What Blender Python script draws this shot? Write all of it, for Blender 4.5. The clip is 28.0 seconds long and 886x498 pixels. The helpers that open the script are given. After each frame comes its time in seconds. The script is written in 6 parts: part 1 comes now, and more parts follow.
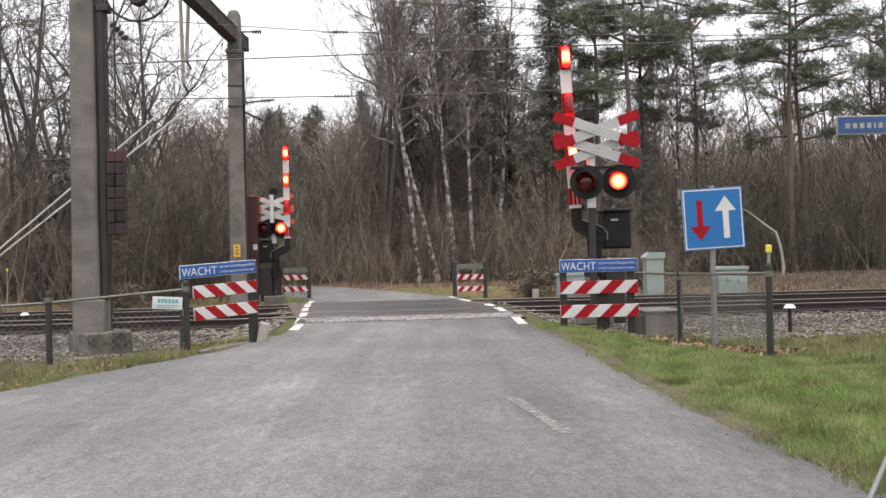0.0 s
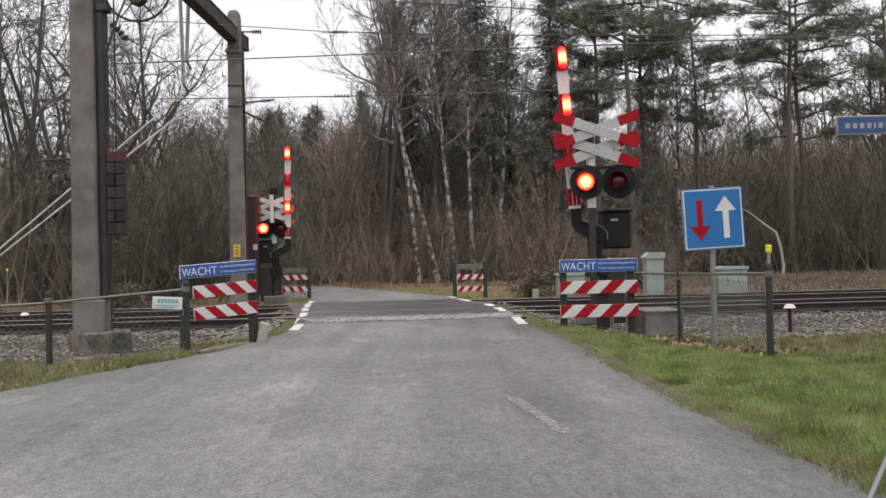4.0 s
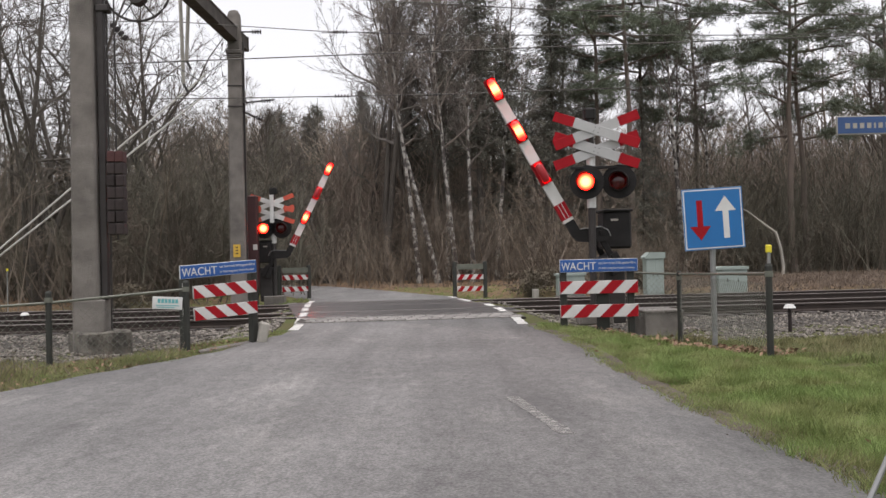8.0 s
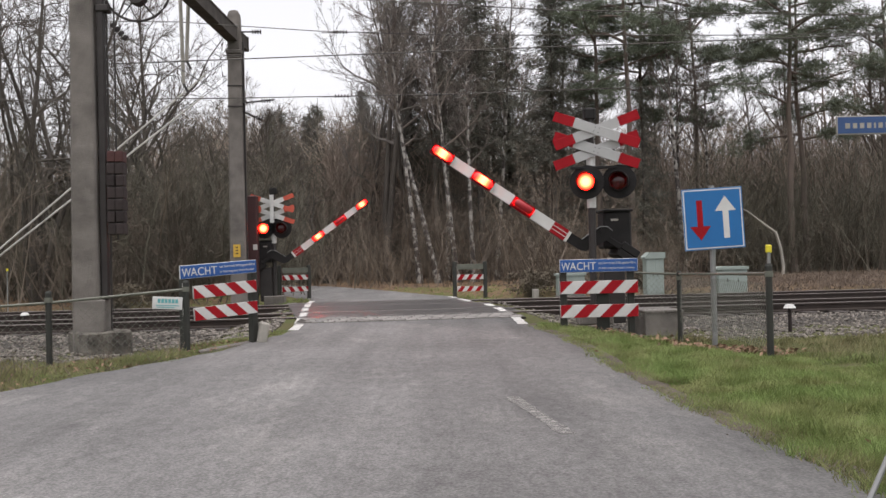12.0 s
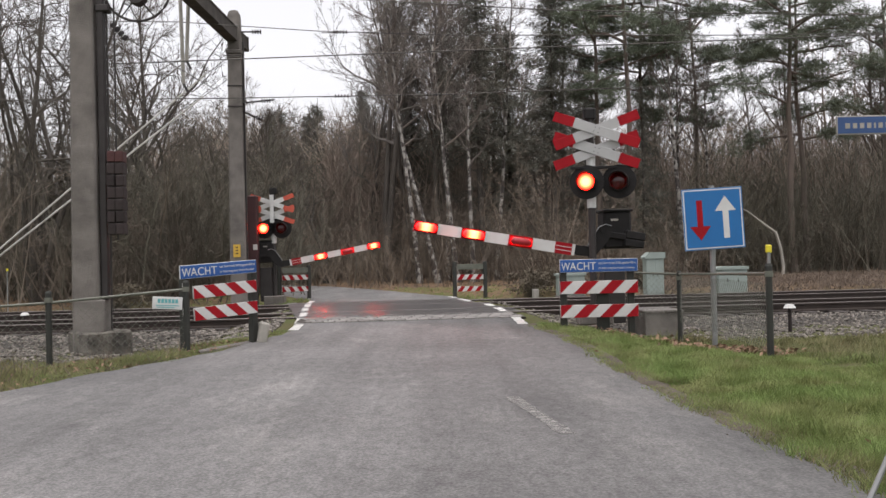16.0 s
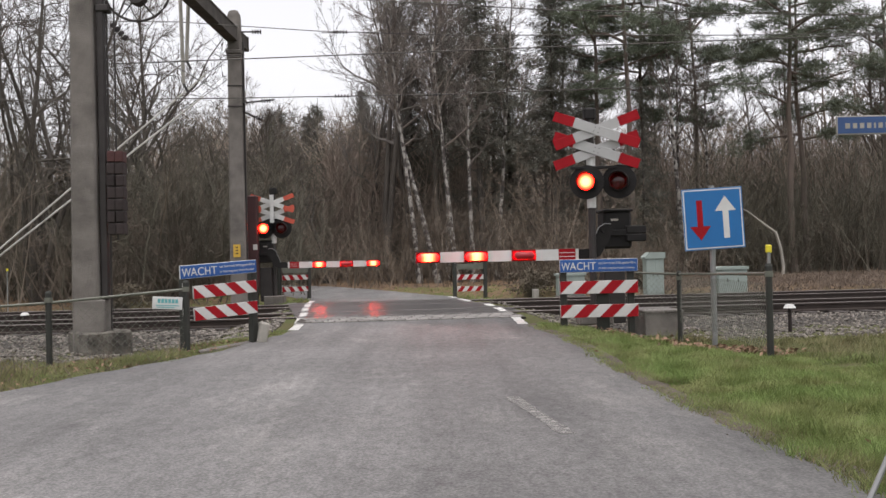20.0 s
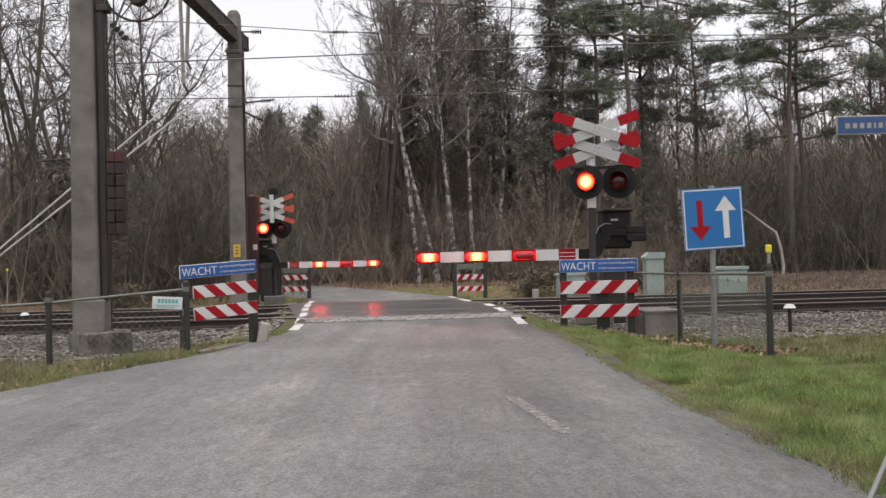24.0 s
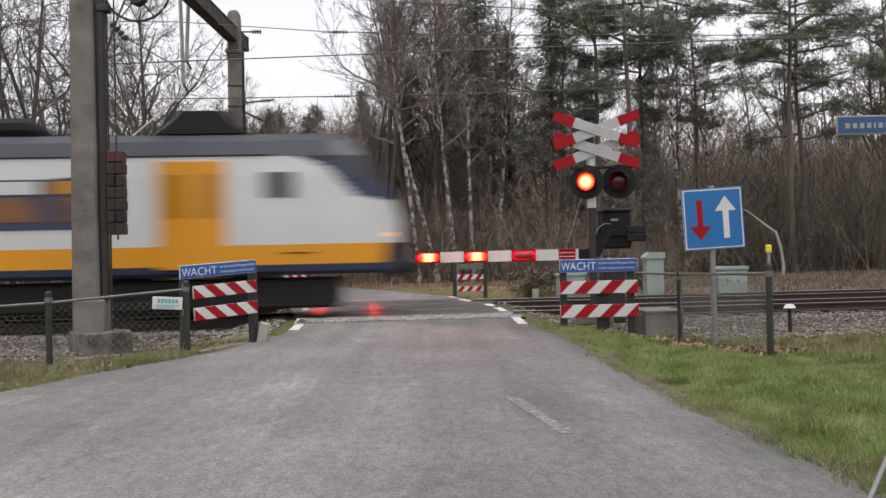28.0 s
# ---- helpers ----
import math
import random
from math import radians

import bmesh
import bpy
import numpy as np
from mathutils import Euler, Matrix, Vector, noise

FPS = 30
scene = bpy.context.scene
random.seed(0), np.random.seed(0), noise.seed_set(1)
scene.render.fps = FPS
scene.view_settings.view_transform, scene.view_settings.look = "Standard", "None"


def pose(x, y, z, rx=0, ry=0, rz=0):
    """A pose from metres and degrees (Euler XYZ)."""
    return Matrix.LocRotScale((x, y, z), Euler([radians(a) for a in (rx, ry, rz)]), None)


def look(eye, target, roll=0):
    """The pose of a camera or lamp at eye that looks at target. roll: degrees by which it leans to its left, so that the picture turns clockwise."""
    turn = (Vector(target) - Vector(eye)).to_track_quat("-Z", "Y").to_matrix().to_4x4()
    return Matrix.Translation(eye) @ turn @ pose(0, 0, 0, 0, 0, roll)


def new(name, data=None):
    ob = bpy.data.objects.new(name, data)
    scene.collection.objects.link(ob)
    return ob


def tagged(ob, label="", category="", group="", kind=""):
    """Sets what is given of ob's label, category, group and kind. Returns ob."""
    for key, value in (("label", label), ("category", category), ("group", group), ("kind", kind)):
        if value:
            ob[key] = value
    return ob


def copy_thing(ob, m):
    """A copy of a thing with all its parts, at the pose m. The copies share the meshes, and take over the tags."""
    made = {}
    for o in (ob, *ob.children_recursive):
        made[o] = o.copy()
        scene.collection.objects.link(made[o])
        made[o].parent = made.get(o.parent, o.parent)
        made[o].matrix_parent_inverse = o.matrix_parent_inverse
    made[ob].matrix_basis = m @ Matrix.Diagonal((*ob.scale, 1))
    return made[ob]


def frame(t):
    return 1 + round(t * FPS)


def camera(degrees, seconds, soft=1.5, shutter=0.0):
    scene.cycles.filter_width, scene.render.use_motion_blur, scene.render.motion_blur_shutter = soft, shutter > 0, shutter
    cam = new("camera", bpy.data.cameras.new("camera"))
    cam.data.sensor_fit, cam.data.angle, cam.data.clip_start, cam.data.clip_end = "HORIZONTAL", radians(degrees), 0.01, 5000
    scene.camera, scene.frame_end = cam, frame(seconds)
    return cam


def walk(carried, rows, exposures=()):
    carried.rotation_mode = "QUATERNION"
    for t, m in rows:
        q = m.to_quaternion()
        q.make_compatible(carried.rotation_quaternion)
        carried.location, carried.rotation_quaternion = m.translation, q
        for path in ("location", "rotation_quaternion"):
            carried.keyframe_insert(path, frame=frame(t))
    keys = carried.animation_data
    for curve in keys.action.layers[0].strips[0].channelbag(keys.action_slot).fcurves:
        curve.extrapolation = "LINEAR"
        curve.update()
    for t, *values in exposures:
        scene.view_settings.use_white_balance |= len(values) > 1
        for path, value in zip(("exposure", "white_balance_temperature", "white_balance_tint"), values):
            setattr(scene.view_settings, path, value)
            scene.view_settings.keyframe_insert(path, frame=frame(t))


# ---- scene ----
cam = camera(50.83, 28.0, soft=1.5, shutter=0.36)
EYE = (0.0, 0.0, 1.1)
VIEW = look(EYE, (0.0, 100.0, 2.07), -1.3)
walk(cam, [(0.0, VIEW), (28.0, VIEW)], [(0.0, 0.60, 6530, 14), (0.5, 0.38, 6530, 14), (1.0, 0.25, 6530, 14), (28.0, 0.22, 6530, 14)])

# ---- sky and sun: a bright overcast winter day ----
world = bpy.data.worlds.new("overcast_sky")
scene.world = world
world.use_nodes = True
wn = world.node_tree.nodes
sky = wn.new("ShaderNodeTexSky")
sky.sky_type = "NISHITA"
sky.sun_disc = False
sky.sun_elevation = radians(78)
sky.sun_rotation = radians(180)
sky.air_density, sky.dust_density, sky.ozone_density = 1.0, 4.0, 1.0
grey = wn.new("ShaderNodeHueSaturation")
grey.inputs["Saturation"].default_value = 0.12
world.node_tree.links.new(sky.outputs[0], grey.inputs["Color"])
world.node_tree.links.new(grey.outputs[0], wn["Background"].inputs[0])
wn["Background"].inputs[1].default_value = 0.235
sun = new("sun", bpy.data.lights.new("sun", "SUN"))
sun.data.energy, sun.data.angle, sun.data.color = 0.35, radians(40), (1.0, 0.97, 0.93)
sun.matrix_world = look((0, -4.8, 22.5), (0, 0, 0))


# ---- materials ----
def material(name, base, second=None, rough=0.8, metal=0.0, scale=3.0, fine=40.0, amount=0.6, bump=0.25, rand=0.0, coords="Object", stretch=(1, 1, 1), spec=0.5, island=0.0):
    """Two colours mixed by coarse and fine noise, with fine relief."""
    m = bpy.data.materials.new(name)
    m.use_nodes = True
    n, l = m.node_tree.nodes, m.node_tree.links
    p = n["Principled BSDF"]
    p.inputs["Roughness"].default_value = rough
    p.inputs["Metallic"].default_value = metal
    p.inputs["Specular IOR Level"].default_value = spec
    second = second or tuple(c * 0.6 for c in base)
    if coords == "World":
        src = n.new("ShaderNodeNewGeometry").outputs["Position"]
    else:
        src = n.new("ShaderNodeTexCoord").outputs["Object"]
    mp = n.new("ShaderNodeMapping")
    mp.inputs["Scale"].default_value = stretch
    l.new(src, mp.inputs[0])
    a, b = n.new("ShaderNodeTexNoise"), n.new("ShaderNodeTexNoise")
    for node, s, d in ((a, scale, 5.0), (b, fine, 3.0)):
        node.inputs["Scale"].default_value = s
        node.inputs["Detail"].default_value = d
        l.new(mp.outputs[0], node.inputs["Vector"])
    ramp = n.new("ShaderNodeMapRange")
    ramp.inputs[1].default_value, ramp.inputs[2].default_value = 0.35, 0.68
    l.new(a.outputs[0], ramp.inputs[0])
    add = n.new("ShaderNodeMath")
    add.operation = "MULTIPLY_ADD"
    l.new(b.outputs[0], add.inputs[0])
    add.inputs[1].default_value = 0.7
    l.new(ramp.outputs[0], add.inputs[2])
    mul = n.new("ShaderNodeMath")
    mul.operation = "MULTIPLY"
    mul.use_clamp = True
    l.new(add.outputs[0], mul.inputs[0])
    mul.inputs[1].default_value = amount
    mix = n.new("ShaderNodeMix")
    mix.data_type = "RGBA"
    mix.inputs[6].default_value, mix.inputs[7].default_value = (*base, 1), (*second, 1)
    l.new(mul.outputs[0], mix.inputs[0])
    out = mix.outputs[2]
    if rand or island:
        hsv = n.new("ShaderNodeHueSaturation")
        mr = n.new("ShaderNodeMapRange")
        k = rand or island
        mr.inputs[3].default_value, mr.inputs[4].default_value = 1 - k, 1 + k
        if rand:
            l.new(n.new("ShaderNodeObjectInfo").outputs["Random"], mr.inputs[0])
        else:
            l.new(n.new("ShaderNodeNewGeometry").outputs["Random Per Island"], mr.inputs[0])
        l.new(mr.outputs[0], hsv.inputs["Value"])
        l.new(out, hsv.inputs["Color"])
        out = hsv.outputs[0]
    l.new(out, p.inputs["Base Color"])
    if bump:
        bp = n.new("ShaderNodeBump")
        bp.inputs["Strength"].default_value = bump
        bp.inputs["Distance"].default_value = 0.02
        l.new(add.outputs[0], bp.inputs["Height"])
        l.new(bp.outputs[0], p.inputs["Normal"])
    return m


def glowing(name, colour, strength):
    m = bpy.data.materials.new(name)
    m.use_nodes = True
    p = m.node_tree.nodes["Principled BSDF"]
    p.inputs["Base Color"].default_value = (*colour, 1)
    p.inputs["Emission Color"].default_value = (*colour, 1)
    p.inputs["Emission Strength"].default_value = strength
    return m


def glassy(name, colour, rough=0.08):
    m = bpy.data.materials.new(name)
    m.use_nodes = True
    p = m.node_tree.nodes["Principled BSDF"]
    p.inputs["Base Color"].default_value = (*colour, 1)
    p.inputs["Roughness"].default_value = rough
    return m


def ground_material():
    """Grass near the road, bare soil and fallen leaves under the trees."""
    m = material("ground_cover", (0.072, 0.09, 0.034), (0.095, 0.082, 0.045), 1.0, 0, 0.6, 14, 0.65, 0.6, coords="World", spec=0.05)
    n, l = m.node_tree.nodes, m.node_tree.links
    p = n["Principled BSDF"]
    grass = p.inputs["Base Color"].links[0].from_socket
    pos = n.new("ShaderNodeNewGeometry").outputs["Position"]
    sep = n.new("ShaderNodeSeparateXYZ")
    l.new(pos, sep.inputs[0])
    wob = n.new("ShaderNodeTexNoise")
    wob.inputs["Scale"].default_value = 0.5
    wob.inputs["Detail"].default_value = 6
    l.new(pos, wob.inputs["Vector"])
    s = n.new("ShaderNodeMath")
    s.operation = "MULTIPLY_ADD"
    l.new(wob.outputs[0], s.inputs[0])
    s.inputs[1].default_value = 9.0
    l.new(sep.outputs[1], s.inputs[2])
    r = n.new("ShaderNodeMapRange")
    r.inputs[1].default_value, r.inputs[2].default_value = 31.0, 34.5
    l.new(s.outputs[0], r.inputs[0])
    leaf = n.new("ShaderNodeTexNoise")
    leaf.inputs["Scale"].default_value = 11
    leaf.inputs["Detail"].default_value = 6
    l.new(pos, leaf.inputs["Vector"])
    cr = n.new("ShaderNodeValToRGB")
    cr.color_ramp.elements[0].color, cr.color_ramp.elements[1].color = (0.06, 0.043, 0.03, 1), (0.24, 0.16, 0.10, 1)
    cr.color_ramp.elements[0].position, cr.color_ramp.elements[1].position = 0.32, 0.7
    l.new(leaf.outputs[0], cr.inputs[0])
    mx = n.new("ShaderNodeMix")
    mx.data_type = "RGBA"
    l.new(r.outputs[0], mx.inputs[0])
    l.new(grass, mx.inputs[6])
    l.new(cr.outputs[0], mx.inputs[7])
    l.new(mx.outputs[2], p.inputs["Base Color"])
    return m


def asphalt_material():
    """Bleached chipped asphalt: pale chippings, dark tar, long streaks and pale worn patches."""
    m = material("worn_asphalt", (0.218, 0.212, 0.205), (0.115, 0.111, 0.108), 0.72, 0, 0.5, 26, 0.6, 0.5, coords="World", stretch=(1, 0.8, 1), spec=0.25)
    n, l = m.node_tree.nodes, m.node_tree.links
    p = n["Principled BSDF"]
    col = p.inputs["Base Color"].links[0].from_socket
    pos = n.new("ShaderNodeNewGeometry").outputs["Position"]
    chip = n.new("ShaderNodeTexVoronoi")
    chip.inputs["Scale"].default_value = 62
    l.new(pos, chip.inputs["Vector"])
    patch = n.new("ShaderNodeTexNoise")
    patch.inputs["Scale"].default_value = 1.1
    patch.inputs["Detail"].default_value = 11
    patch.inputs["Roughness"].default_value = 0.72
    drawn = n.new("ShaderNodeMapping")
    drawn.inputs["Scale"].default_value = (1.0, 0.4, 1.0)
    l.new(pos, drawn.inputs[0])
    l.new(drawn.outputs[0], patch.inputs["Vector"])
    pr = n.new("ShaderNodeMapRange")
    pr.inputs[1].default_value, pr.inputs[2].default_value = 0.52, 0.7
    l.new(patch.outputs[0], pr.inputs[0])
    light = n.new("ShaderNodeMix")
    light.data_type = "RGBA"
    l.new(pr.outputs[0], light.inputs[0])
    l.new(col, light.inputs[6])
    light.inputs[7].default_value = (0.275, 0.264, 0.25, 1)
    fleck = n.new("ShaderNodeTexNoise")
    fleck.inputs["Scale"].default_value = 13
    fleck.inputs["Detail"].default_value = 9
    fleck.inputs["Roughness"].default_value = 0.7
    l.new(drawn.outputs[0], fleck.inputs["Vector"])
    fr = n.new("ShaderNodeMapRange")
    fr.inputs[1].default_value, fr.inputs[2].default_value = 0.3, 0.72
    fr.inputs[3].default_value, fr.inputs[4].default_value = 0.7, 1.26
    l.new(fleck.outputs[0], fr.inputs[0])
    grain = n.new("ShaderNodeMapRange")
    grain.inputs[1].default_value, grain.inputs[2].default_value = 0.0, 0.8
    grain.inputs[3].default_value, grain.inputs[4].default_value = 1.24, 0.66
    l.new(chip.outputs["Distance"], grain.inputs[0])
    hsv = n.new("ShaderNodeHueSaturation")
    l.new(light.outputs[2], hsv.inputs["Color"])
    both = n.new("ShaderNodeMath")
    both.operation = "MULTIPLY"
    l.new(grain.outputs[0], both.inputs[0])
    l.new(fr.outputs[0], both.inputs[1])
    lanes = n.new("ShaderNodeMapping")
    lanes.inputs["Scale"].default_value = (2.6, 0.1, 1.0)
    l.new(pos, lanes.inputs[0])
    wheel = n.new("ShaderNodeTexNoise")
    wheel.inputs["Scale"].default_value = 1.0
    wheel.inputs["Detail"].default_value = 6
    l.new(lanes.outputs[0], wheel.inputs["Vector"])
    wr = n.new("ShaderNodeMapRange")
    wr.inputs[1].default_value, wr.inputs[2].default_value = 0.3, 0.7
    wr.inputs[3].default_value, wr.inputs[4].default_value = 0.82, 1.16
    l.new(wheel.outputs[0], wr.inputs[0])
    worn = n.new("ShaderNodeMath")
    worn.operation = "MULTIPLY"
    l.new(both.outputs[0], worn.inputs[0])
    l.new(wr.outputs[0], worn.inputs[1])
    side = n.new("ShaderNodeSeparateXYZ")
    l.new(pos, side.inputs[0])
    ragged = n.new("ShaderNodeMath")
    ragged.operation = "MULTIPLY_ADD"
    l.new(patch.outputs[0], ragged.inputs[0])
    ragged.inputs[1].default_value = 2.2
    l.new(side.outputs[0], ragged.inputs[2])
    lane = n.new("ShaderNodeMapRange")
    lane.inputs[1].default_value, lane.inputs[2].default_value = 0.0, 1.8
    lane.inputs[3].default_value, lane.inputs[4].default_value = 1.03, 0.84
    l.new(ragged.outputs[0], lane.inputs[0])
    lanes_worn = n.new("ShaderNodeMath")
    lanes_worn.operation = "MULTIPLY"
    l.new(worn.outputs[0], lanes_worn.inputs[0])
    l.new(lane.outputs[0], lanes_worn.inputs[1])
    l.new(lanes_worn.outputs[0], hsv.inputs["Value"])
    l.new(hsv.outputs[0], p.inputs["Base Color"])
    rr = n.new("ShaderNodeMapRange")
    rr.inputs[3].default_value, rr.inputs[4].default_value = 0.62, 0.95
    l.new(patch.outputs[0], rr.inputs[0])
    l.new(rr.outputs[0], p.inputs["Roughness"])
    return m


def flaked(m, lo, hi, scale):
    """Paint worn through in flakes."""
    n, l = m.node_tree.nodes, m.node_tree.links
    no = n.new("ShaderNodeTexNoise")
    no.inputs["Scale"].default_value = scale
    no.inputs["Detail"].default_value = 8
    no.inputs["Roughness"].default_value = 0.75
    l.new(n.new("ShaderNodeNewGeometry").outputs["Position"], no.inputs["Vector"])
    r = n.new("ShaderNodeMapRange")
    r.inputs[1].default_value, r.inputs[2].default_value = lo, hi
    l.new(no.outputs[0], r.inputs[0])
    l.new(r.outputs[0], n["Principled BSDF"].inputs["Alpha"])
    return m


def birch_material():
    m = material("birch_bark", (0.40, 0.38, 0.345), (0.19, 0.175, 0.155), 0.8, 0, 2.0, 20, 0.5, 0.3)
    n, l = m.node_tree.nodes, m.node_tree.links
    p = n["Principled BSDF"]
    col = p.inputs["Base Color"].links[0].from_socket
    tc = n.new("ShaderNodeTexCoord")
    mp = n.new("ShaderNodeMapping")
    mp.inputs["Scale"].default_value = (3.0, 3.0, 2.6)
    l.new(tc.outputs["Object"], mp.inputs[0])
    no = n.new("ShaderNodeTexNoise")
    no.inputs["Scale"].default_value = 1.6
    no.inputs["Detail"].default_value = 5
    l.new(mp.outputs[0], no.inputs["Vector"])
    r = n.new("ShaderNodeMapRange")
    r.inputs[1].default_value, r.inputs[2].default_value = 0.46, 0.54
    l.new(no.outputs[0], r.inputs[0])
    mx = n.new("ShaderNodeMix")
    mx.data_type = "RGBA"
    l.new(r.outputs[0], mx.inputs[0])
    l.new(col, mx.inputs[6])
    mx.inputs[7].default_value = (0.06, 0.05, 0.045, 1)
    l.new(mx.outputs[2], p.inputs["Base Color"])
    return m


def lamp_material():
    """A lit red lens: a bulb's glow painted by radius, hot in the middle, deep red towards the rim."""
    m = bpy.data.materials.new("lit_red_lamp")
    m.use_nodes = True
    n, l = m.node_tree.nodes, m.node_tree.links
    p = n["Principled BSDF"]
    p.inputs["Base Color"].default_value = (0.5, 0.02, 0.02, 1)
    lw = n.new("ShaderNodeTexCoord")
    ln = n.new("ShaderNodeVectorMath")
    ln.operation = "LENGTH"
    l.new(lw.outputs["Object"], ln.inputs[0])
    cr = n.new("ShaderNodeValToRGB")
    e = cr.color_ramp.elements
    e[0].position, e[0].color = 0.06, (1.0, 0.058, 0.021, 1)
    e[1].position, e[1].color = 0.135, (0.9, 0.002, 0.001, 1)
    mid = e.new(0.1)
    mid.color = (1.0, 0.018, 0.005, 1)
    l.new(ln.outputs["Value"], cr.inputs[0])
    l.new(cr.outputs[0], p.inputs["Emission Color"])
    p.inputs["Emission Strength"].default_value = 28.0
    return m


GROUND = ground_material()
ASPHALT = asphalt_material()
BIRCH = birch_material()
DECK = material("crossing_asphalt", (0.095, 0.09, 0.088), (0.06, 0.058, 0.057), 0.3, 0, 1.2, 50, 0.6, 0.22, coords="World", spec=0.3)
PAVER = material("concrete_paver", (0.27, 0.255, 0.24), (0.17, 0.16, 0.15), 0.9, 0, 4, 60, 0.6, 0.4, rand=0.2, spec=0.2)
PAINT_ROAD = flaked(material("road_paint", (0.62, 0.61, 0.58), (0.34, 0.33, 0.31), 0.7, 0, 5, 40, 0.55, 0.3, coords="World"), 0.3, 0.44, 9)
PAINT_WORN = flaked(material("worn_road_paint", (0.32, 0.305, 0.285), (0.24, 0.23, 0.215), 0.75, 0, 6, 60, 0.75, 0.0, coords="World"), 0.33, 0.72, 16)
# Brown bed darkened to paint the shade in gaps between loose stones.
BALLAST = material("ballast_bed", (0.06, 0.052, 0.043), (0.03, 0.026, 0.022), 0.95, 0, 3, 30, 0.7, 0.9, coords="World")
STONE = material("ballast_stone", (0.205, 0.186, 0.164), (0.11, 0.097, 0.084), 0.95, 0, 9, 60, 0.6, 0.3, island=0.55, spec=0.2)
RAIL = material("rusty_rail", (0.05, 0.036, 0.029), (0.03, 0.023, 0.02), 0.75, 0.3, 3, 40, 0.6, 0.3)
RAIL_TOP = material("polished_rail_head", (0.14, 0.125, 0.115), (0.09, 0.08, 0.072), 0.5, 0.6, 2, 30, 0.4, 0.05)
SLEEPER = material("old_sleeper", (0.05, 0.039, 0.033), (0.03, 0.025, 0.022), 0.9, 0, 4, 30, 0.6, 0.5, rand=0.2)
CONCRETE = material("weathered_concrete", (0.235, 0.214, 0.192), (0.085, 0.076, 0.068), 0.92, 0, 2.2, 70, 0.6, 1.0)
MOSSY = material("mossy_concrete", (0.21, 0.19, 0.16), (0.045, 0.04, 0.034), 0.95, 0, 3.2, 26, 0.8, 1.0)
BLUE_DULL = material("dull_blue_enamel", (0.03, 0.075, 0.2), (0.025, 0.06, 0.16), 0.5, 0, 3, 30, 0.4, 0.03)
CONCRETE_PALE = material("pale_concrete", (0.36, 0.34, 0.30), (0.22, 0.21, 0.18), 0.9, 0, 3, 35, 0.6, 0.4)
BEAM = material("weathered_beam", (0.105, 0.092, 0.08), (0.045, 0.04, 0.036), 0.85, 0.15, 2.5, 40, 0.65, 0.6)
STEEL_DARK = material("dark_steel", (0.06, 0.055, 0.052), (0.035, 0.03, 0.03), 0.6, 0.6, 4, 40, 0.5, 0.2)
STEEL_GREY = material("galvanised_steel", (0.30, 0.305, 0.3), (0.2, 0.205, 0.2), 0.5, 0.7, 5, 50, 0.5, 0.15)
POST_GREEN = material("dark_green_post", (0.022, 0.025, 0.021), (0.042, 0.04, 0.032), 0.65, 0.2, 5, 40, 0.5, 0.2)
RAIL_PIPE = material("grey_green_rail", (0.17, 0.17, 0.14), (0.09, 0.10, 0.08), 0.6, 0.4, 6, 50, 0.6, 0.2)
BLACK = material("black_housing", (0.010, 0.009, 0.009), (0.022, 0.02, 0.019), 0.7, 0, 5, 50, 0.5, 0.15, spec=0.25)
WHITE = material("white_enamel", (0.62, 0.62, 0.60), (0.42, 0.41, 0.385), 0.45, 0, 3, 30, 0.4, 0.05)
RED = material("red_reflective", (0.33, 0.009, 0.015), (0.23, 0.008, 0.012), 0.65, 0, 4, 40, 0.5, 0.05, spec=0.15)
# Greyer than WHITE, for the arms of the near crosses.
CROSS_WHITE = material("greyish_white_enamel", (0.43, 0.43, 0.425), (0.33, 0.33, 0.32), 0.6, 0, 3, 30, 0.4, 0.05, spec=0.2)
RED_ORANGE = material("faded_red", (0.55, 0.09, 0.045), (0.40, 0.06, 0.035), 0.5, 0, 4, 40, 0.5, 0.05)
BLUE = material("blue_sign", (0.018, 0.09, 0.31), (0.014, 0.07, 0.24), 0.4, 0, 3, 30, 0.4, 0.03)
BLUE_BRIGHT = material("bright_blue_sign", (0.01, 0.14, 0.38), (0.008, 0.11, 0.3), 0.4, 0, 3, 30, 0.4, 0.03)
YELLOW = material("yellow_marker", (0.72, 0.62, 0.03), (0.55, 0.46, 0.03), 0.5, 0, 6, 40, 0.4, 0.05)
YELLOW_SIGN = material("yellow_plate", (0.62, 0.40, 0.05), (0.5, 0.31, 0.04), 0.5, 0, 6, 40, 0.4, 0.05)
GREEN_BOX = material("grey_green_cabinet", (0.30, 0.35, 0.32), (0.21, 0.25, 0.22), 0.6, 0, 3, 30, 0.55, 0.1)
TEAL = material("teal_print", (0.10, 0.36, 0.36), (0.08, 0.30, 0.30), 0.5, 0, 6, 40, 0.4, 0.05)
RUST_BLOCK = material("rusty_weight", (0.042, 0.03, 0.029), (0.026, 0.02, 0.019), 0.85, 0.2, 6, 40, 0.6, 0.4, rand=0.25)
RUST_RED = material("red_weight", (0.085, 0.03, 0.028), (0.055, 0.024, 0.022), 0.8, 0.1, 6, 40, 0.6, 0.4)
MAROON = material("dark_maroon_box", (0.055, 0.018, 0.018), (0.04, 0.015, 0.015), 0.7, 0, 5, 40, 0.5, 0.15)
WIRE = material("copper_wire", (0.10, 0.095, 0.085), (0.07, 0.065, 0.06), 0.5, 0.6, 9, 60, 0.5, 0.0)
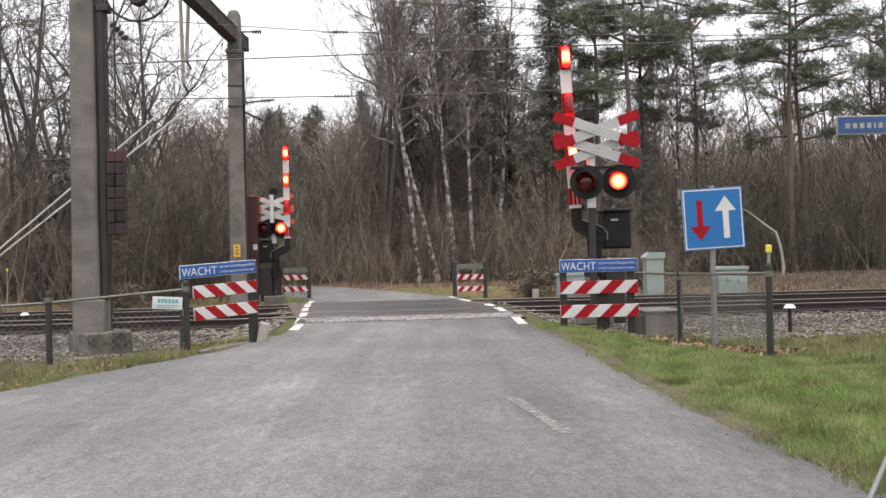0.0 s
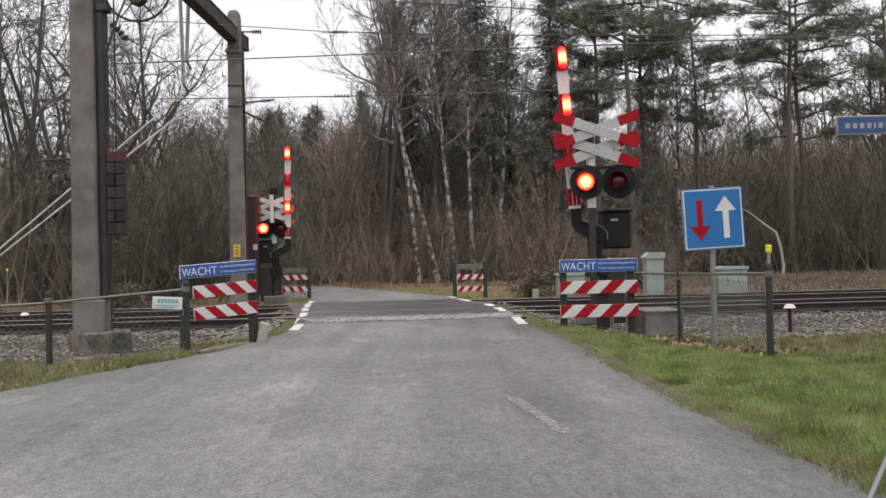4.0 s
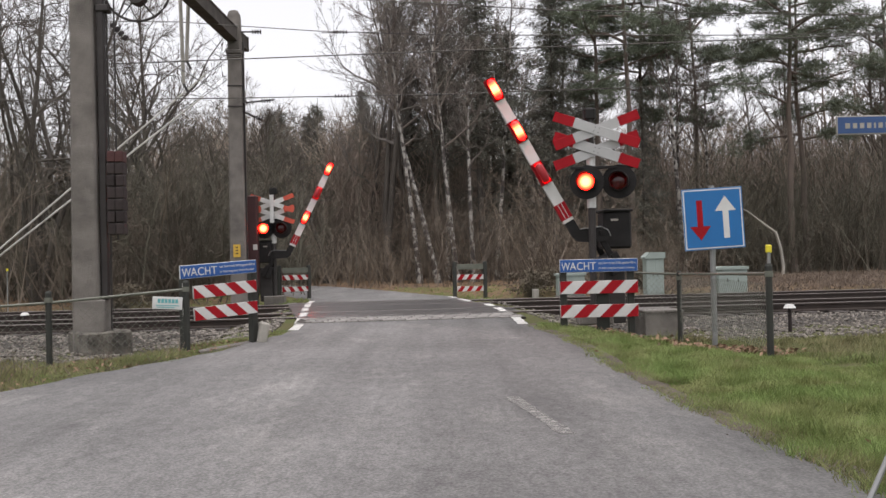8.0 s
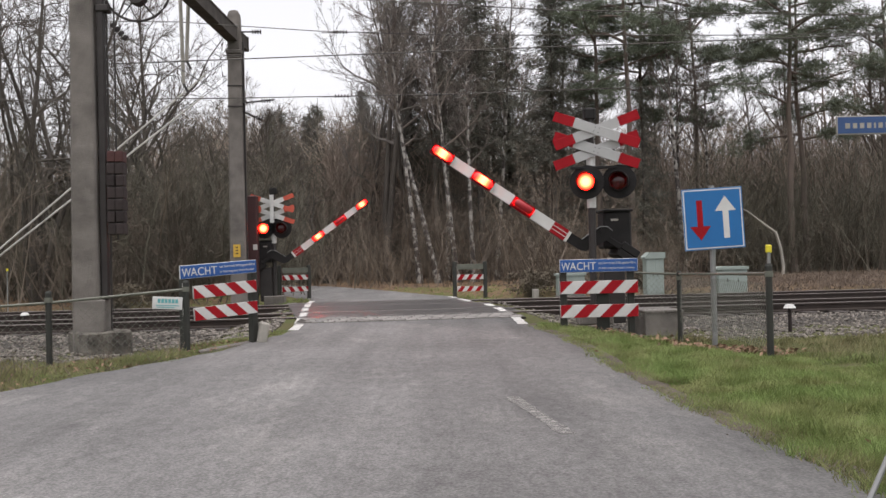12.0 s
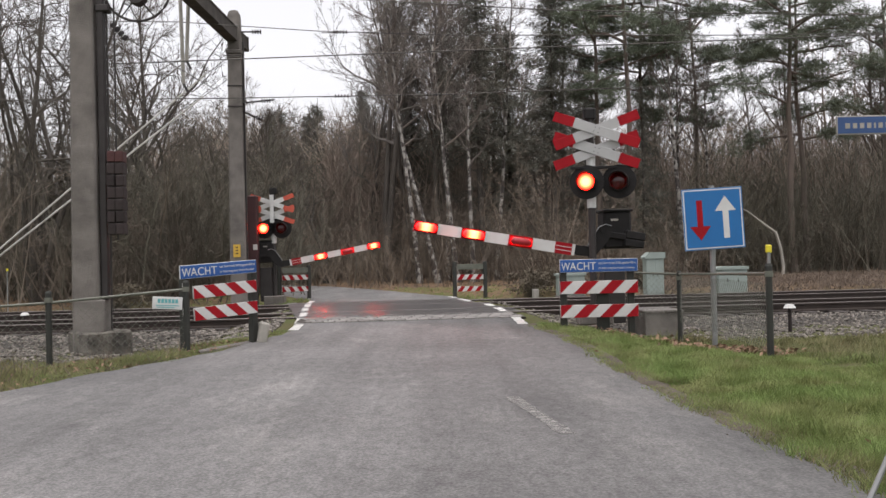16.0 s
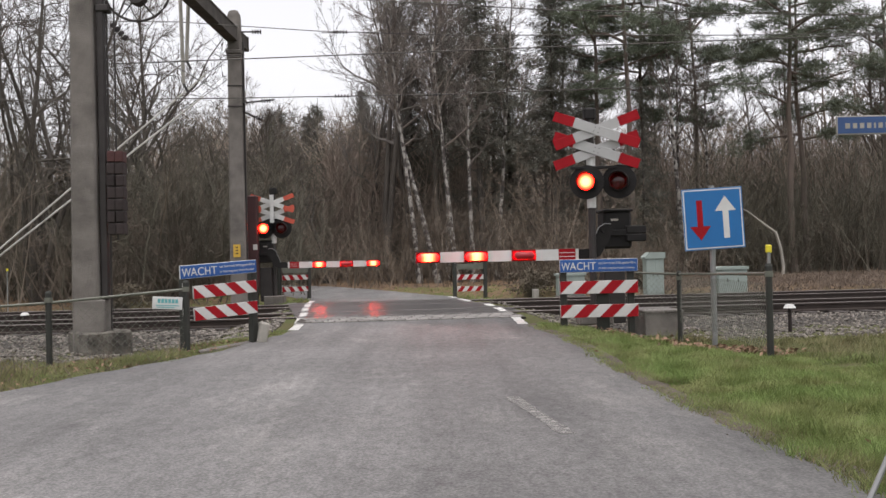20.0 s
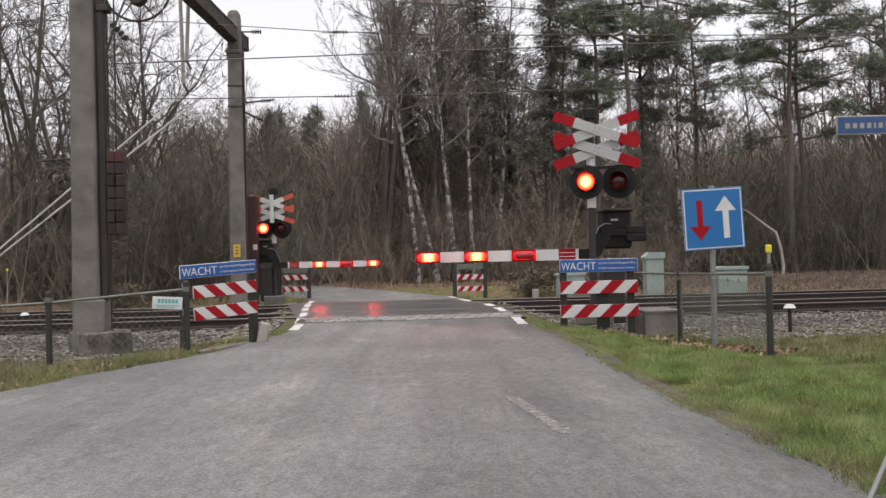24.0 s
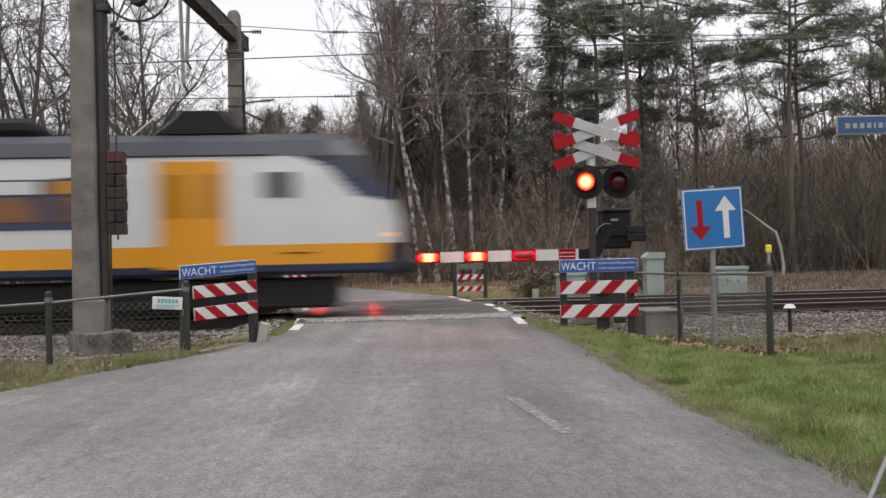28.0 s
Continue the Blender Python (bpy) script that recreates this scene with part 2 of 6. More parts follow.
WIRE_PALE = material("pale_guy_wire", (0.55, 0.54, 0.50), (0.45, 0.44, 0.40), 0.5, 0.3, 9, 60, 0.4, 0.0)
INSULATOR = material("brown_insulator", (0.02, 0.018, 0.018), (0.035, 0.03, 0.028), 0.8, 0, 9, 60, 0.5, 0.0)
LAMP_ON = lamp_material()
BOOM_OFF = material("unlit_boom_lens", (0.34, 0.012, 0.018), (0.24, 0.01, 0.014), 0.5, 0, 6, 40, 0.5, 0.0)
LAMP_OFF = glassy("unlit_red_lens", (0.055, 0.004, 0.004), 0.2)
BARK = material("grey_brown_bark", (0.105, 0.09, 0.076), (0.066, 0.056, 0.047), 0.95, 0, 2.5, 18, 0.6, 0.7, rand=0.3, stretch=(1, 1, 0.35))
BARK_DARK = material("dark_bark", (0.08, 0.069, 0.058), (0.05, 0.043, 0.036), 0.95, 0, 2.5, 18, 0.6, 0.7, rand=0.3, stretch=(1, 1, 0.35))
BRAMBLE = material("bramble_leaves", (0.125, 0.1, 0.066), (0.08, 0.066, 0.045), 0.8, 0, 2, 10, 0.6, 0.0, rand=0.2)
BARK_PINE = material("pine_bark", (0.165, 0.13, 0.108), (0.095, 0.077, 0.065), 0.95, 0, 2.5, 14, 0.6, 0.8, rand=0.2, stretch=(1, 1, 0.4))
TWIG = material("bare_twigs", (0.122, 0.096, 0.078), (0.08, 0.063, 0.051), 0.95, 0, 1.2, 10, 0.6, 0.0, rand=0.35)
TWIG_BIRCH = material("birch_twigs", (0.18, 0.153, 0.134), (0.115, 0.096, 0.083), 0.95, 0, 1.2, 10, 0.6, 0.0, rand=0.25)
# Sky glare round the fine crown is painted in as pale grey.
TWIG_PALE = material("pale_grey_twigs", (0.21, 0.19, 0.172), (0.145, 0.128, 0.114), 0.95, 0, 1.2, 10, 0.6, 0.0, rand=0.2)
TWIG_DARK = material("dark_oak_twigs", (0.105, 0.092, 0.077), (0.066, 0.058, 0.049), 0.95, 0, 1.2, 10, 0.6, 0.0, rand=0.25)
TWIG_OLIVE = material("olive_thicket", (0.118, 0.108, 0.08), (0.078, 0.072, 0.053), 0.95, 0, 1.0, 8, 0.6, 0.0, rand=0.3)
TWIG_BROWN = material("brown_thicket", (0.155, 0.125, 0.097), (0.102, 0.083, 0.063), 0.95, 0, 1.0, 8, 0.6, 0.0, rand=0.35)
# Green lifted to carry the veil of haze over the pines.
NEEDLE = material("pine_needles", (0.13, 0.152, 0.1), (0.086, 0.102, 0.07), 0.85, 0, 1.0, 8, 0.6, 0.0, rand=0.2, island=0.0)
NEEDLE_DARK = material("spruce_needles", (0.122, 0.12, 0.095), (0.082, 0.081, 0.065), 0.85, 0, 1.0, 8, 0.6, 0.0, rand=0.2)
BLADE = material("grass_blades", (0.122, 0.2, 0.042), (0.185, 0.178, 0.068), 0.8, 0, 1.7, 7, 0.6, 0.0, coords="World", island=0.22)
BLADE_MIX = material("yellowing_grass", (0.105, 0.135, 0.042), (0.19, 0.15, 0.082), 0.9, 0, 1.3, 6, 0.6, 0.0, coords="World", island=0.3)
SOIL = material("dark_soil", (0.115, 0.098, 0.08), (0.062, 0.052, 0.042), 1.0, 0, 4, 30, 0.6, 0.4, island=0.4, spec=0.1)
BLADE_DRY = material("dry_grass", (0.158, 0.12, 0.09), (0.108, 0.083, 0.063), 0.9, 0, 0.7, 4, 0.6, 0.0, coords="World", island=0.3)
LEAF = material("fallen_leaves", (0.27, 0.165, 0.11), (0.16, 0.095, 0.062), 0.85, 0, 3, 20, 0.6, 0.0, coords="World", island=0.4)
# Haze is put into this brown, paler than the nearer twigs.
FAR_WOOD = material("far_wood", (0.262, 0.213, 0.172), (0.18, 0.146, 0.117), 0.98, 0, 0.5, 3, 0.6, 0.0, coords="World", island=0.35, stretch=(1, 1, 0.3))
TRAIN_WHITE = material("train_white", (0.56, 0.565, 0.56), (0.48, 0.48, 0.47), 0.35, 0, 1, 10, 0.5, 0.0)
DOOR_GLASS = glassy("yellow_tinted_glass", (0.40, 0.18, 0.012), 0.15)
TRAIN_YELLOW = material("train_yellow", (0.66, 0.285, 0.01), (0.57, 0.24, 0.01), 0.35, 0, 1, 10, 0.4, 0.0)
TRAIN_BLUE = material("train_blue", (0.03, 0.04, 0.085), (0.025, 0.034, 0.07), 0.6, 0, 1, 10, 0.5, 0.0)
TRAIN_ROOF = material("train_roof", (0.05, 0.054, 0.066), (0.034, 0.037, 0.045), 0.75, 0, 1, 10, 0.6, 0.1)
TRAIN_NAVY = material("train_navy_cantrail", (0.017, 0.02, 0.033), (0.012, 0.014, 0.024), 0.6, 0, 1, 10, 0.5, 0.0)
TRAIN_UNDER = material("train_underframe", (0.009, 0.009, 0.01), (0.018, 0.016, 0.015), 0.9, 0, 3, 30, 0.5, 0.2)
GLASS_DARK = glassy("dark_train_glass", (0.025, 0.03, 0.035))
CAB_GLASS = glassy("grey_cab_glass", (0.085, 0.088, 0.09))
SEAT_GLASS = material("window_over_seats", (0.025, 0.032, 0.05), (0.26, 0.11, 0.02), 0.12, 0, 1.3, 5, 0.55, 0.0)
HEADLIGHT = glowing("warm_headlight", (1.0, 0.5, 0.1), 0.8)


# ---- mesh helpers ----
def made(name, verts, faces, mats, index=None, smooth=False):
    me = bpy.data.meshes.new(name)
    me.from_pydata([tuple(v) for v in verts], [], [tuple(f) for f in faces])
    for m in (mats if isinstance(mats, (list, tuple)) else [mats]):
        me.materials.append(m)
    if index is not None:
        me.polygons.foreach_set("material_index", np.array(index, dtype=np.int32))
    if smooth:
        me.polygons.foreach_set("use_smooth", np.ones(len(me.polygons), dtype=bool))
    me.update()
    return me


def thing(name, label, category, m=None, group="", kind=""):
    ob = tagged(new(name), label, category, group, kind)
    if m is not None:
        ob.matrix_basis = m
    return ob


def hang(name, me, parent, label="", m=None):
    ob = new(name, me)
    ob.parent = parent
    if m is not None:
        ob.matrix_basis = m
    if label:
        tagged(ob, label)
    return ob


def part(name, bm, mats, parent, label="", m=None, smooth=False):
    """Links a bmesh as one mesh object under a thing or a part."""
    me = bpy.data.meshes.new(name)
    if smooth:
        for f in bm.faces:
            f.smooth = True
    bm.to_mesh(me)
    bm.free()
    for mt in (mats if isinstance(mats, (list, tuple)) else [mats]):
        me.materials.append(mt)
    return hang(name, me, parent, label, m)


def setting(name, bm_or_me, mats, label, category):
    if isinstance(bm_or_me, bpy.types.Mesh):
        me = bm_or_me
    else:
        me = bpy.data.meshes.new(name)
        bm_or_me.to_mesh(me)
        bm_or_me.free()
        me.materials.append(mats)
    return tagged(new(name, me), label, category, kind="structure")


def box(sx, sy, sz, at=(0, 0, 0), bevel=0.0, bm=None, turn=None):
    """A box centred at a point, added to bm or to a new bmesh."""
    own = bmesh.new()
    bmesh.ops.create_cube(own, size=1.0, matrix=Matrix.Diagonal((sx, sy, sz, 1)))
    if bevel:
        bmesh.ops.bevel(own, geom=own.edges[:], offset=bevel, segments=1, affect="EDGES")
    t = Matrix.Translation(at) @ (turn if turn is not None else Matrix())
    own.transform(t)
    if bm is None:
        return own
    tmp = bpy.data.meshes.new("tmp")
    own.to_mesh(tmp)
    own.free()
    bm.from_mesh(tmp)
    bpy.data.meshes.remove(tmp)
    return bm


def rod(p0, p1, r0, r1=None, n=10, bm=None, caps=True):
    """A round bar from p0 to p1."""
    own = bm if bm is not None else bmesh.new()
    p0, p1 = Vector(p0), Vector(p1)
    d = p1 - p0
    m = Matrix.Translation((p0 + p1) / 2) @ d.to_track_quat("Z", "Y").to_matrix().to_4x4()
    bmesh.ops.create_cone(own, cap_ends=caps, segments=n, radius1=r0, radius2=r0 if r1 is None else r1, depth=d.length, matrix=m)
    return own


def slab(points, depth):
    """A flat outline (x, z) given thickness along y from 0 to depth."""
    bm = bmesh.new()
    a = [bm.verts.new((x, 0, z)) for x, z in points]
    b = [bm.verts.new((x, depth, z)) for x, z in points]
    bm.faces.new(a)
    bm.faces.new(b[::-1])
    k = len(points)
    for i in range(k):
        bm.faces.new((a[i], b[i], b[(i + 1) % k], a[(i + 1) % k]))
    bmesh.ops.recalc_face_normals(bm, faces=bm.faces[:])
    return bm


def lettering(text, size, width, mat, parent, m, name="lettering"):
    """Raised letters in the built-in font, squeezed to a width."""
    cu = bpy.data.curves.new(name, "FONT")
    cu.body, cu.size, cu.extrude = text, size, 0.002
    cu.align_x = "LEFT"
    tmp = new("tmp_text", cu)
    bpy.context.view_layer.update()
    me = bpy.data.meshes.new_from_object(tmp.evaluated_get(bpy.context.evaluated_depsgraph_get()))
    bpy.data.objects.remove(tmp)
    xs = [v.co.x for v in me.vertices]
    k = width / (max(xs) - min(xs))
    x0 = min(xs)
    me.transform(pose(0, 0, 0, 90) @ Matrix.Diagonal((k, 1, 1, 1)) @ Matrix.Translation((-x0, 0, 0)))
    me.materials.clear()
    me.materials.append(mat)
    return hang(name, me, parent, m=m)


def tubes(lines):
    """Tapered tubes along polylines: (points, radii, sides)."""
    V, F, k = [], [], 0
    for pts, rad, n in lines:
        pts = np.asarray(pts, float)
        d = np.gradient(pts, axis=0)
        d /= np.linalg.norm(d, axis=1)[:, None] + 1e-9
        ref = np.where(np.abs(d[:, 2:3]) > 0.8, np.array([[1.0, 0, 0]]), np.array([[0, 0, 1.0]]))
        u = np.cross(d, ref)
        u /= np.linalg.norm(u, axis=1)[:, None] + 1e-9
        w = np.cross(d, u)
        a = np.arange(n) * 2 * np.pi / n
        ring = pts[:, None] + np.asarray(rad, float)[:, None, None] * (np.cos(a)[None, :, None] * u[:, None] + np.sin(a)[None, :, None] * w[:, None])
        V.append(ring.reshape(-1, 3))
        for i in range(len(pts) - 1):
            for j in range(n):
                j2 = (j + 1) % n
                F.append((k + i * n + j, k + i * n + j2, k + (i + 1) * n + j2, k + (i + 1) * n + j))
        k += len(pts) * n
    return np.concatenate(V), F


def spikes(base, tip, r):
    """Many three-sided tapering twigs from base to tip."""
    base, tip = np.asarray(base, float), np.asarray(tip, float)
    d = tip - base
    d /= np.linalg.norm(d, axis=1)[:, None] + 1e-9
    u = np.cross(d, np.array([0.31, 0.52, 0.79]))
    u /= np.linalg.norm(u, axis=1)[:, None] + 1e-9
    w = np.cross(d, u)
    r = np.broadcast_to(np.asarray(r, float), (len(base),))[:, None]
    n = len(base)
    V = np.stack([base + r * u, base - 0.5 * r * u + 0.87 * r * w, base - 0.5 * r * u - 0.87 * r * w, tip], 1).reshape(-1, 3)
    i = np.arange(n)[:, None] * 4
    F = np.concatenate([i + np.array([[0, 1, 3]]), i + np.array([[1, 2, 3]]), i + np.array([[2, 0, 3]])])
    return V, F.tolist()


def joined(*parts_):
    V, F, k = [], [], 0
    for v, f in parts_:
        V.append(np.asarray(v))
        F += [tuple(i + k for i in face) for face in f]
        k += len(v)
    return np.concatenate(V), F


def unit(v):
    return v / (np.linalg.norm(v, axis=-1, keepdims=True) + 1e-9)
# ---- ground, road and track ----
TRACK = pose(0, 18.65, 0, 0, 0, 5.0)      # x along the rails, y across them, away from the road's near end
ROAD = [(-60, -5.0, 2.9), (0, -4.8, 2.3), (4.3, -4.6, 1.98), (6.1, -4.4, 1.8), (7.9, -4.03, 1.7), (9.5, -3.64, 1.68), (10.6, -3.16, 1.68), (11.6, -2.86, 1.66), (13, -2.68, 1.58),
        (14.4, -2.42, 1.42), (16, -2.55, 1.36), (21, -3.1, 1.10), (24, -3.4, 0.62), (26.7, -3.75, 0.25)]
BEND = [(29, -4.6, -0.7), (32, -5.7, -1.75), (35.5, -7.2, -3.05), (39, -9.6, -4.5), (43, -14.5, -6.8), (46.5, -22, -10.5), (49, -34, -18), (51, -60, -40)]


def road_side(y, side):
    rows = ROAD + BEND
    return float(np.interp(y, [r[0] for r in rows], [r[side] for r in rows]))


def soft(a, b, x):
    t = min(1.0, max(0.0, (x - a) / (b - a)))
    return t * t * (3 - 2 * t)


def ground_height(x, y):
    """Level at the road; a shallow dip beside it towards the track; rough verge."""
    out = max(road_side(y, 1) - x, x - road_side(y, 2), 0.0)
    dip = soft(0.3, 2.2, out) * soft(8.5, 12.5, y) * (1 - soft(27, 30, y))
    rise = 0.05 * soft(0.1, 0.7, out) * (1 - soft(9, 14, y))
    bumps = 0.035 * noise.noise(Vector((x * 0.8, y * 0.8, 0))) + 0.045 * noise.noise(Vector((x * 2.6, y * 2.2, 3))) if abs(x) < 60 and y < 90 else 0.0
    return -0.035 - 0.27 * dip + rise + bumps * soft(0.2, 1.0, out)


def build_ground():
    xs = sorted(set([-2500, -1200, -600, -300, -150, -90, -60] + list(np.arange(-40, -12, 2.0)) + list(np.arange(-12, 14, 0.4)) + list(np.arange(14, 42, 2.0)) + [60, 90, 150, 300, 600, 1200, 2500]))
    ys = sorted(set([-2500, -1200, -500, -200, -100, -60, -30, -15, -6, -2] + list(np.arange(0, 32, 0.4)) + list(np.arange(32, 60, 2.0)) + [70, 90, 120, 200, 400, 900, 2500]))
    V = [(x, y, ground_height(x, y)) for y in ys for x in xs]
    n = len(xs)
    F = [(j * n + i, j * n + i + 1, (j + 1) * n + i + 1, (j + 1) * n + i) for j in range(len(ys) - 1) for i in range(n - 1)]
    setting("ground", made("ground", V, F, GROUND, smooth=True), None, "mossy winter grass and leaf-strewn soil", "ground")


def build_road():
    rng = np.random.default_rng(3)
    rows = ROAD + BEND
    ys = np.concatenate([np.arange(-60, 0, 4), np.arange(0, 29, 0.25), np.arange(29, 51, 0.8)])
    V, F = [], []
    cols = 9
    for y in ys:
        jl, jr = rng.normal(0, 0.018), rng.normal(0, 0.018)
        a, b = road_side(y, 1) + jl, road_side(y, 2) + jr
        if 2 < y < 14:
            a, b = a + 0.09 * noise.noise(Vector((y * 1.4, 3, 0))), b + 0.09 * noise.noise(Vector((y * 1.6, 7, 0)))
        for c in range(cols):
            t = c / (cols - 1)
            V.append((a + (b - a) * t, y, 0.0 + 0.004 * noise.noise(Vector((a + (b - a) * t, y * 0.7, 5.0))) * (1 if y < 15 else 0)))
        V.append((a - 0.05, y, -0.2))
        V.append((b + 0.05, y, -0.2))
    k = cols + 2
    for j in range(len(ys) - 1):
        for c in range(cols - 1):
            F.append((j * k + c, j * k + c + 1, (j + 1) * k + c + 1, (j + 1) * k + c))
        F.append((j * k + cols, j * k, (j + 1) * k, (j + 1) * k + cols))
        F.append((j * k + cols - 1, j * k + cols + 1, (j + 1) * k + cols + 1, (j + 1) * k + cols - 1))
    setting("road", made("road", V, F, ASPHALT, smooth=True), None, "pale worn asphalt of a narrow country lane", "road")


RAILS = (0.0, 1.5, 4.0, 5.5)


def rail_profile():
    half = [(0.0, -0.16), (0.07, -0.16), (0.07, -0.145), (0.012, -0.12), (0.012, -0.045), (0.036, -0.035), (0.036, -0.004), (0.028, 0.006), (0.0, 0.006)]
    return half + [(-x, z) for x, z in half[-2:0:-1]]


def build_track():
    pr = rail_profile()
    k = len(pr)
    top = [i for i, (x, z) in enumerate(pr) if z > -0.006]
    for number, off in enumerate((0.0, 4.0)):
        tr = thing("railway_track", "rusty double rails on old sleepers across the lane", "railway track", TRACK @ Matrix.Translation((0, off, 0)), "parallel railway tracks", "structure")
        for o in (0.0, 1.5):
            V, F, I = [], [], []
            xs = (-1000, -300, -60, -20, 0, 20, 60, 300, 1000)
            for x in xs:
                V += [(x, o + y, z) for y, z in pr]
            for j in range(len(xs) - 1):
                for i in range(k):
                    i2 = (i + 1) % k
                    F.append((j * k + i, j * k + i2, (j + 1) * k + i2, (j + 1) * k + i))
                    I.append(1 if i in top and i2 in top else 0)
            hang("rail", made("rail", V, F, [RAIL, RAIL_TOP], I), tr, "rusty rail with a polished head")
        me = bpy.data.meshes.new("sleeper")
        b = box(0.25, 2.5, 0.14, (0, 0, 0), 0.012)
        b.to_mesh(me)
        b.free()
        me.materials.append(SLEEPER)
        rng = np.random.default_rng(number)
        for i in range(-40, 41):
            x = i * 0.62
            wx = (TRACK @ Vector((x, off, 0)))
            if road_side(wx.y, 1) - 0.6 < wx.x < road_side(wx.y, 2) + 0.9:
                continue
            hang("sleeper", me, tr, m=pose(x, 0.75, -0.235 + rng.normal(0, 0.004), 0, 0, rng.normal(0, 0.7)))
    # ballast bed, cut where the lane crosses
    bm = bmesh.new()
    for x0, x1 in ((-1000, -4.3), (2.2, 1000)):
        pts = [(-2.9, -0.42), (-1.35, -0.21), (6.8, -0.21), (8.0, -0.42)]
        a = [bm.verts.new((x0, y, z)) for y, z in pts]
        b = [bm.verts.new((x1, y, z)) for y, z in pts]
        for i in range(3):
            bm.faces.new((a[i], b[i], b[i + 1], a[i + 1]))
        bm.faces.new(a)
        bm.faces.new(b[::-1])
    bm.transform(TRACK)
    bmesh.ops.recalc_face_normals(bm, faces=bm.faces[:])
    setting("ballast_bed", bm, BALLAST, "brown gravel bed under the rails, darkened for shaded stone gaps", "ballast")


def stone_shapes(rng, n):
    out = []
    for _ in range(n):
        bm = bmesh.new()
        bmesh.ops.create_icosphere(bm, subdivisions=1, radius=1.0)
        v = np.array([x.co[:] for x in bm.verts]) * rng.uniform(0.6, 1.25, (12, 1)) * np.array([1, rng.uniform(0.7, 1), rng.uniform(0.5, 0.8)])
        f = [tuple(x.index for x in fc.verts) for fc in bm.faces]
        bm.free()
        out.append((v, f))
    return out


def scatter_stones(name, count, region, size, seed, label, mat=None):
    rng = np.random.default_rng(seed)
    shapes = stone_shapes(rng, 12)
    V, F, k = [], [], 0
    for _ in range(count):
        p = region(rng)
        if p is None:
            continue
        v, f = shapes[rng.integers(12)]
        a = rng.uniform(0, 6.28)
        r = np.array([[math.cos(a), -math.sin(a), 0], [math.sin(a), math.cos(a), 0], [0, 0, 1]])
        s = size * rng.uniform(0.6, 1.5)
        V.append(v @ r.T * s + np.array(p))
        F += [tuple(i + k for i in x) for x in f]
        k += 12
    return tagged(new(name, made(name, np.concatenate(V), F, mat or STONE)), label, "gravel", kind="stuff")


def ballast_spot(side):
    def spot(rng):
        x = rng.uniform(-13, -2.9) if side < 0 else rng.uniform(1.6, 13.5)
        across = rng.uniform(-4.4, -0.2) if rng.random() < 0.8 else rng.uniform(-0.2, 6.9)
        p = TRACK @ Vector((x, across, 0))
        if road_side(p.y, 1) - 0.3 < p.x < road_side(p.y, 2) + 0.35:
            return None
        z = max(ground_height(p.x, p.y), float(np.interp(across, [-2.9, -1.35, 6.8, 8.0], [-0.42, -0.21, -0.21, -0.42])))
        return p.x, p.y, z + 0.012
    return spot


def edge_spot(rng):
    """Loose soil and grit along both asphalt edges."""
    y = 3.0 + 11 * rng.random() ** 1.3
    x = road_side(y, 2) + rng.normal(0.05, 0.06) if rng.random() < 0.5 else road_side(y, 1) + rng.normal(-0.08, 0.08)
    return x, y, max(0.0, ground_height(x, y)) + 0.003


def build_verge_soil():
    """A ragged strip of bare soil between asphalt and grass."""
    rng = np.random.default_rng(31)
    ys = np.arange(2.0, 15.2, 0.09)
    for side, sg in ((2, 1),):
        V, F = [], []
        for y in ys:
            e = road_side(y, side)
            w0 = 0.05 + 0.12 * noise.noise(Vector((y * 1.3, side, 0))) + 0.02 * rng.normal()
            w1 = 0.2 + 0.08 * noise.noise(Vector((y * 0.9, side, 9))) + 0.03 * rng.normal()
            lift = 0.004 * rng.normal() + 0.008 * noise.noise(Vector((y * 2.3, side, 4)))
            V += [(e - sg * max(w0, 0.02), y, -0.007), (e - sg * 0.02, y, 0.005 + lift), (e + sg * 0.1, y, 0.012), (e + sg * w1, y, ground_height(e + sg * w1, y) - 0.012)]
        for j in range(len(ys) - 1):
            for c in range(3):
                q = (j * 4 + c, j * 4 + c + 1, (j + 1) * 4 + c + 1, (j + 1) * 4 + c)
                F.append(q if sg > 0 else q[::-1])
        setting("verge_soil", made("verge_soil", V, F, SOIL, smooth=True), None, "bare brown soil along the asphalt edge", "soil")


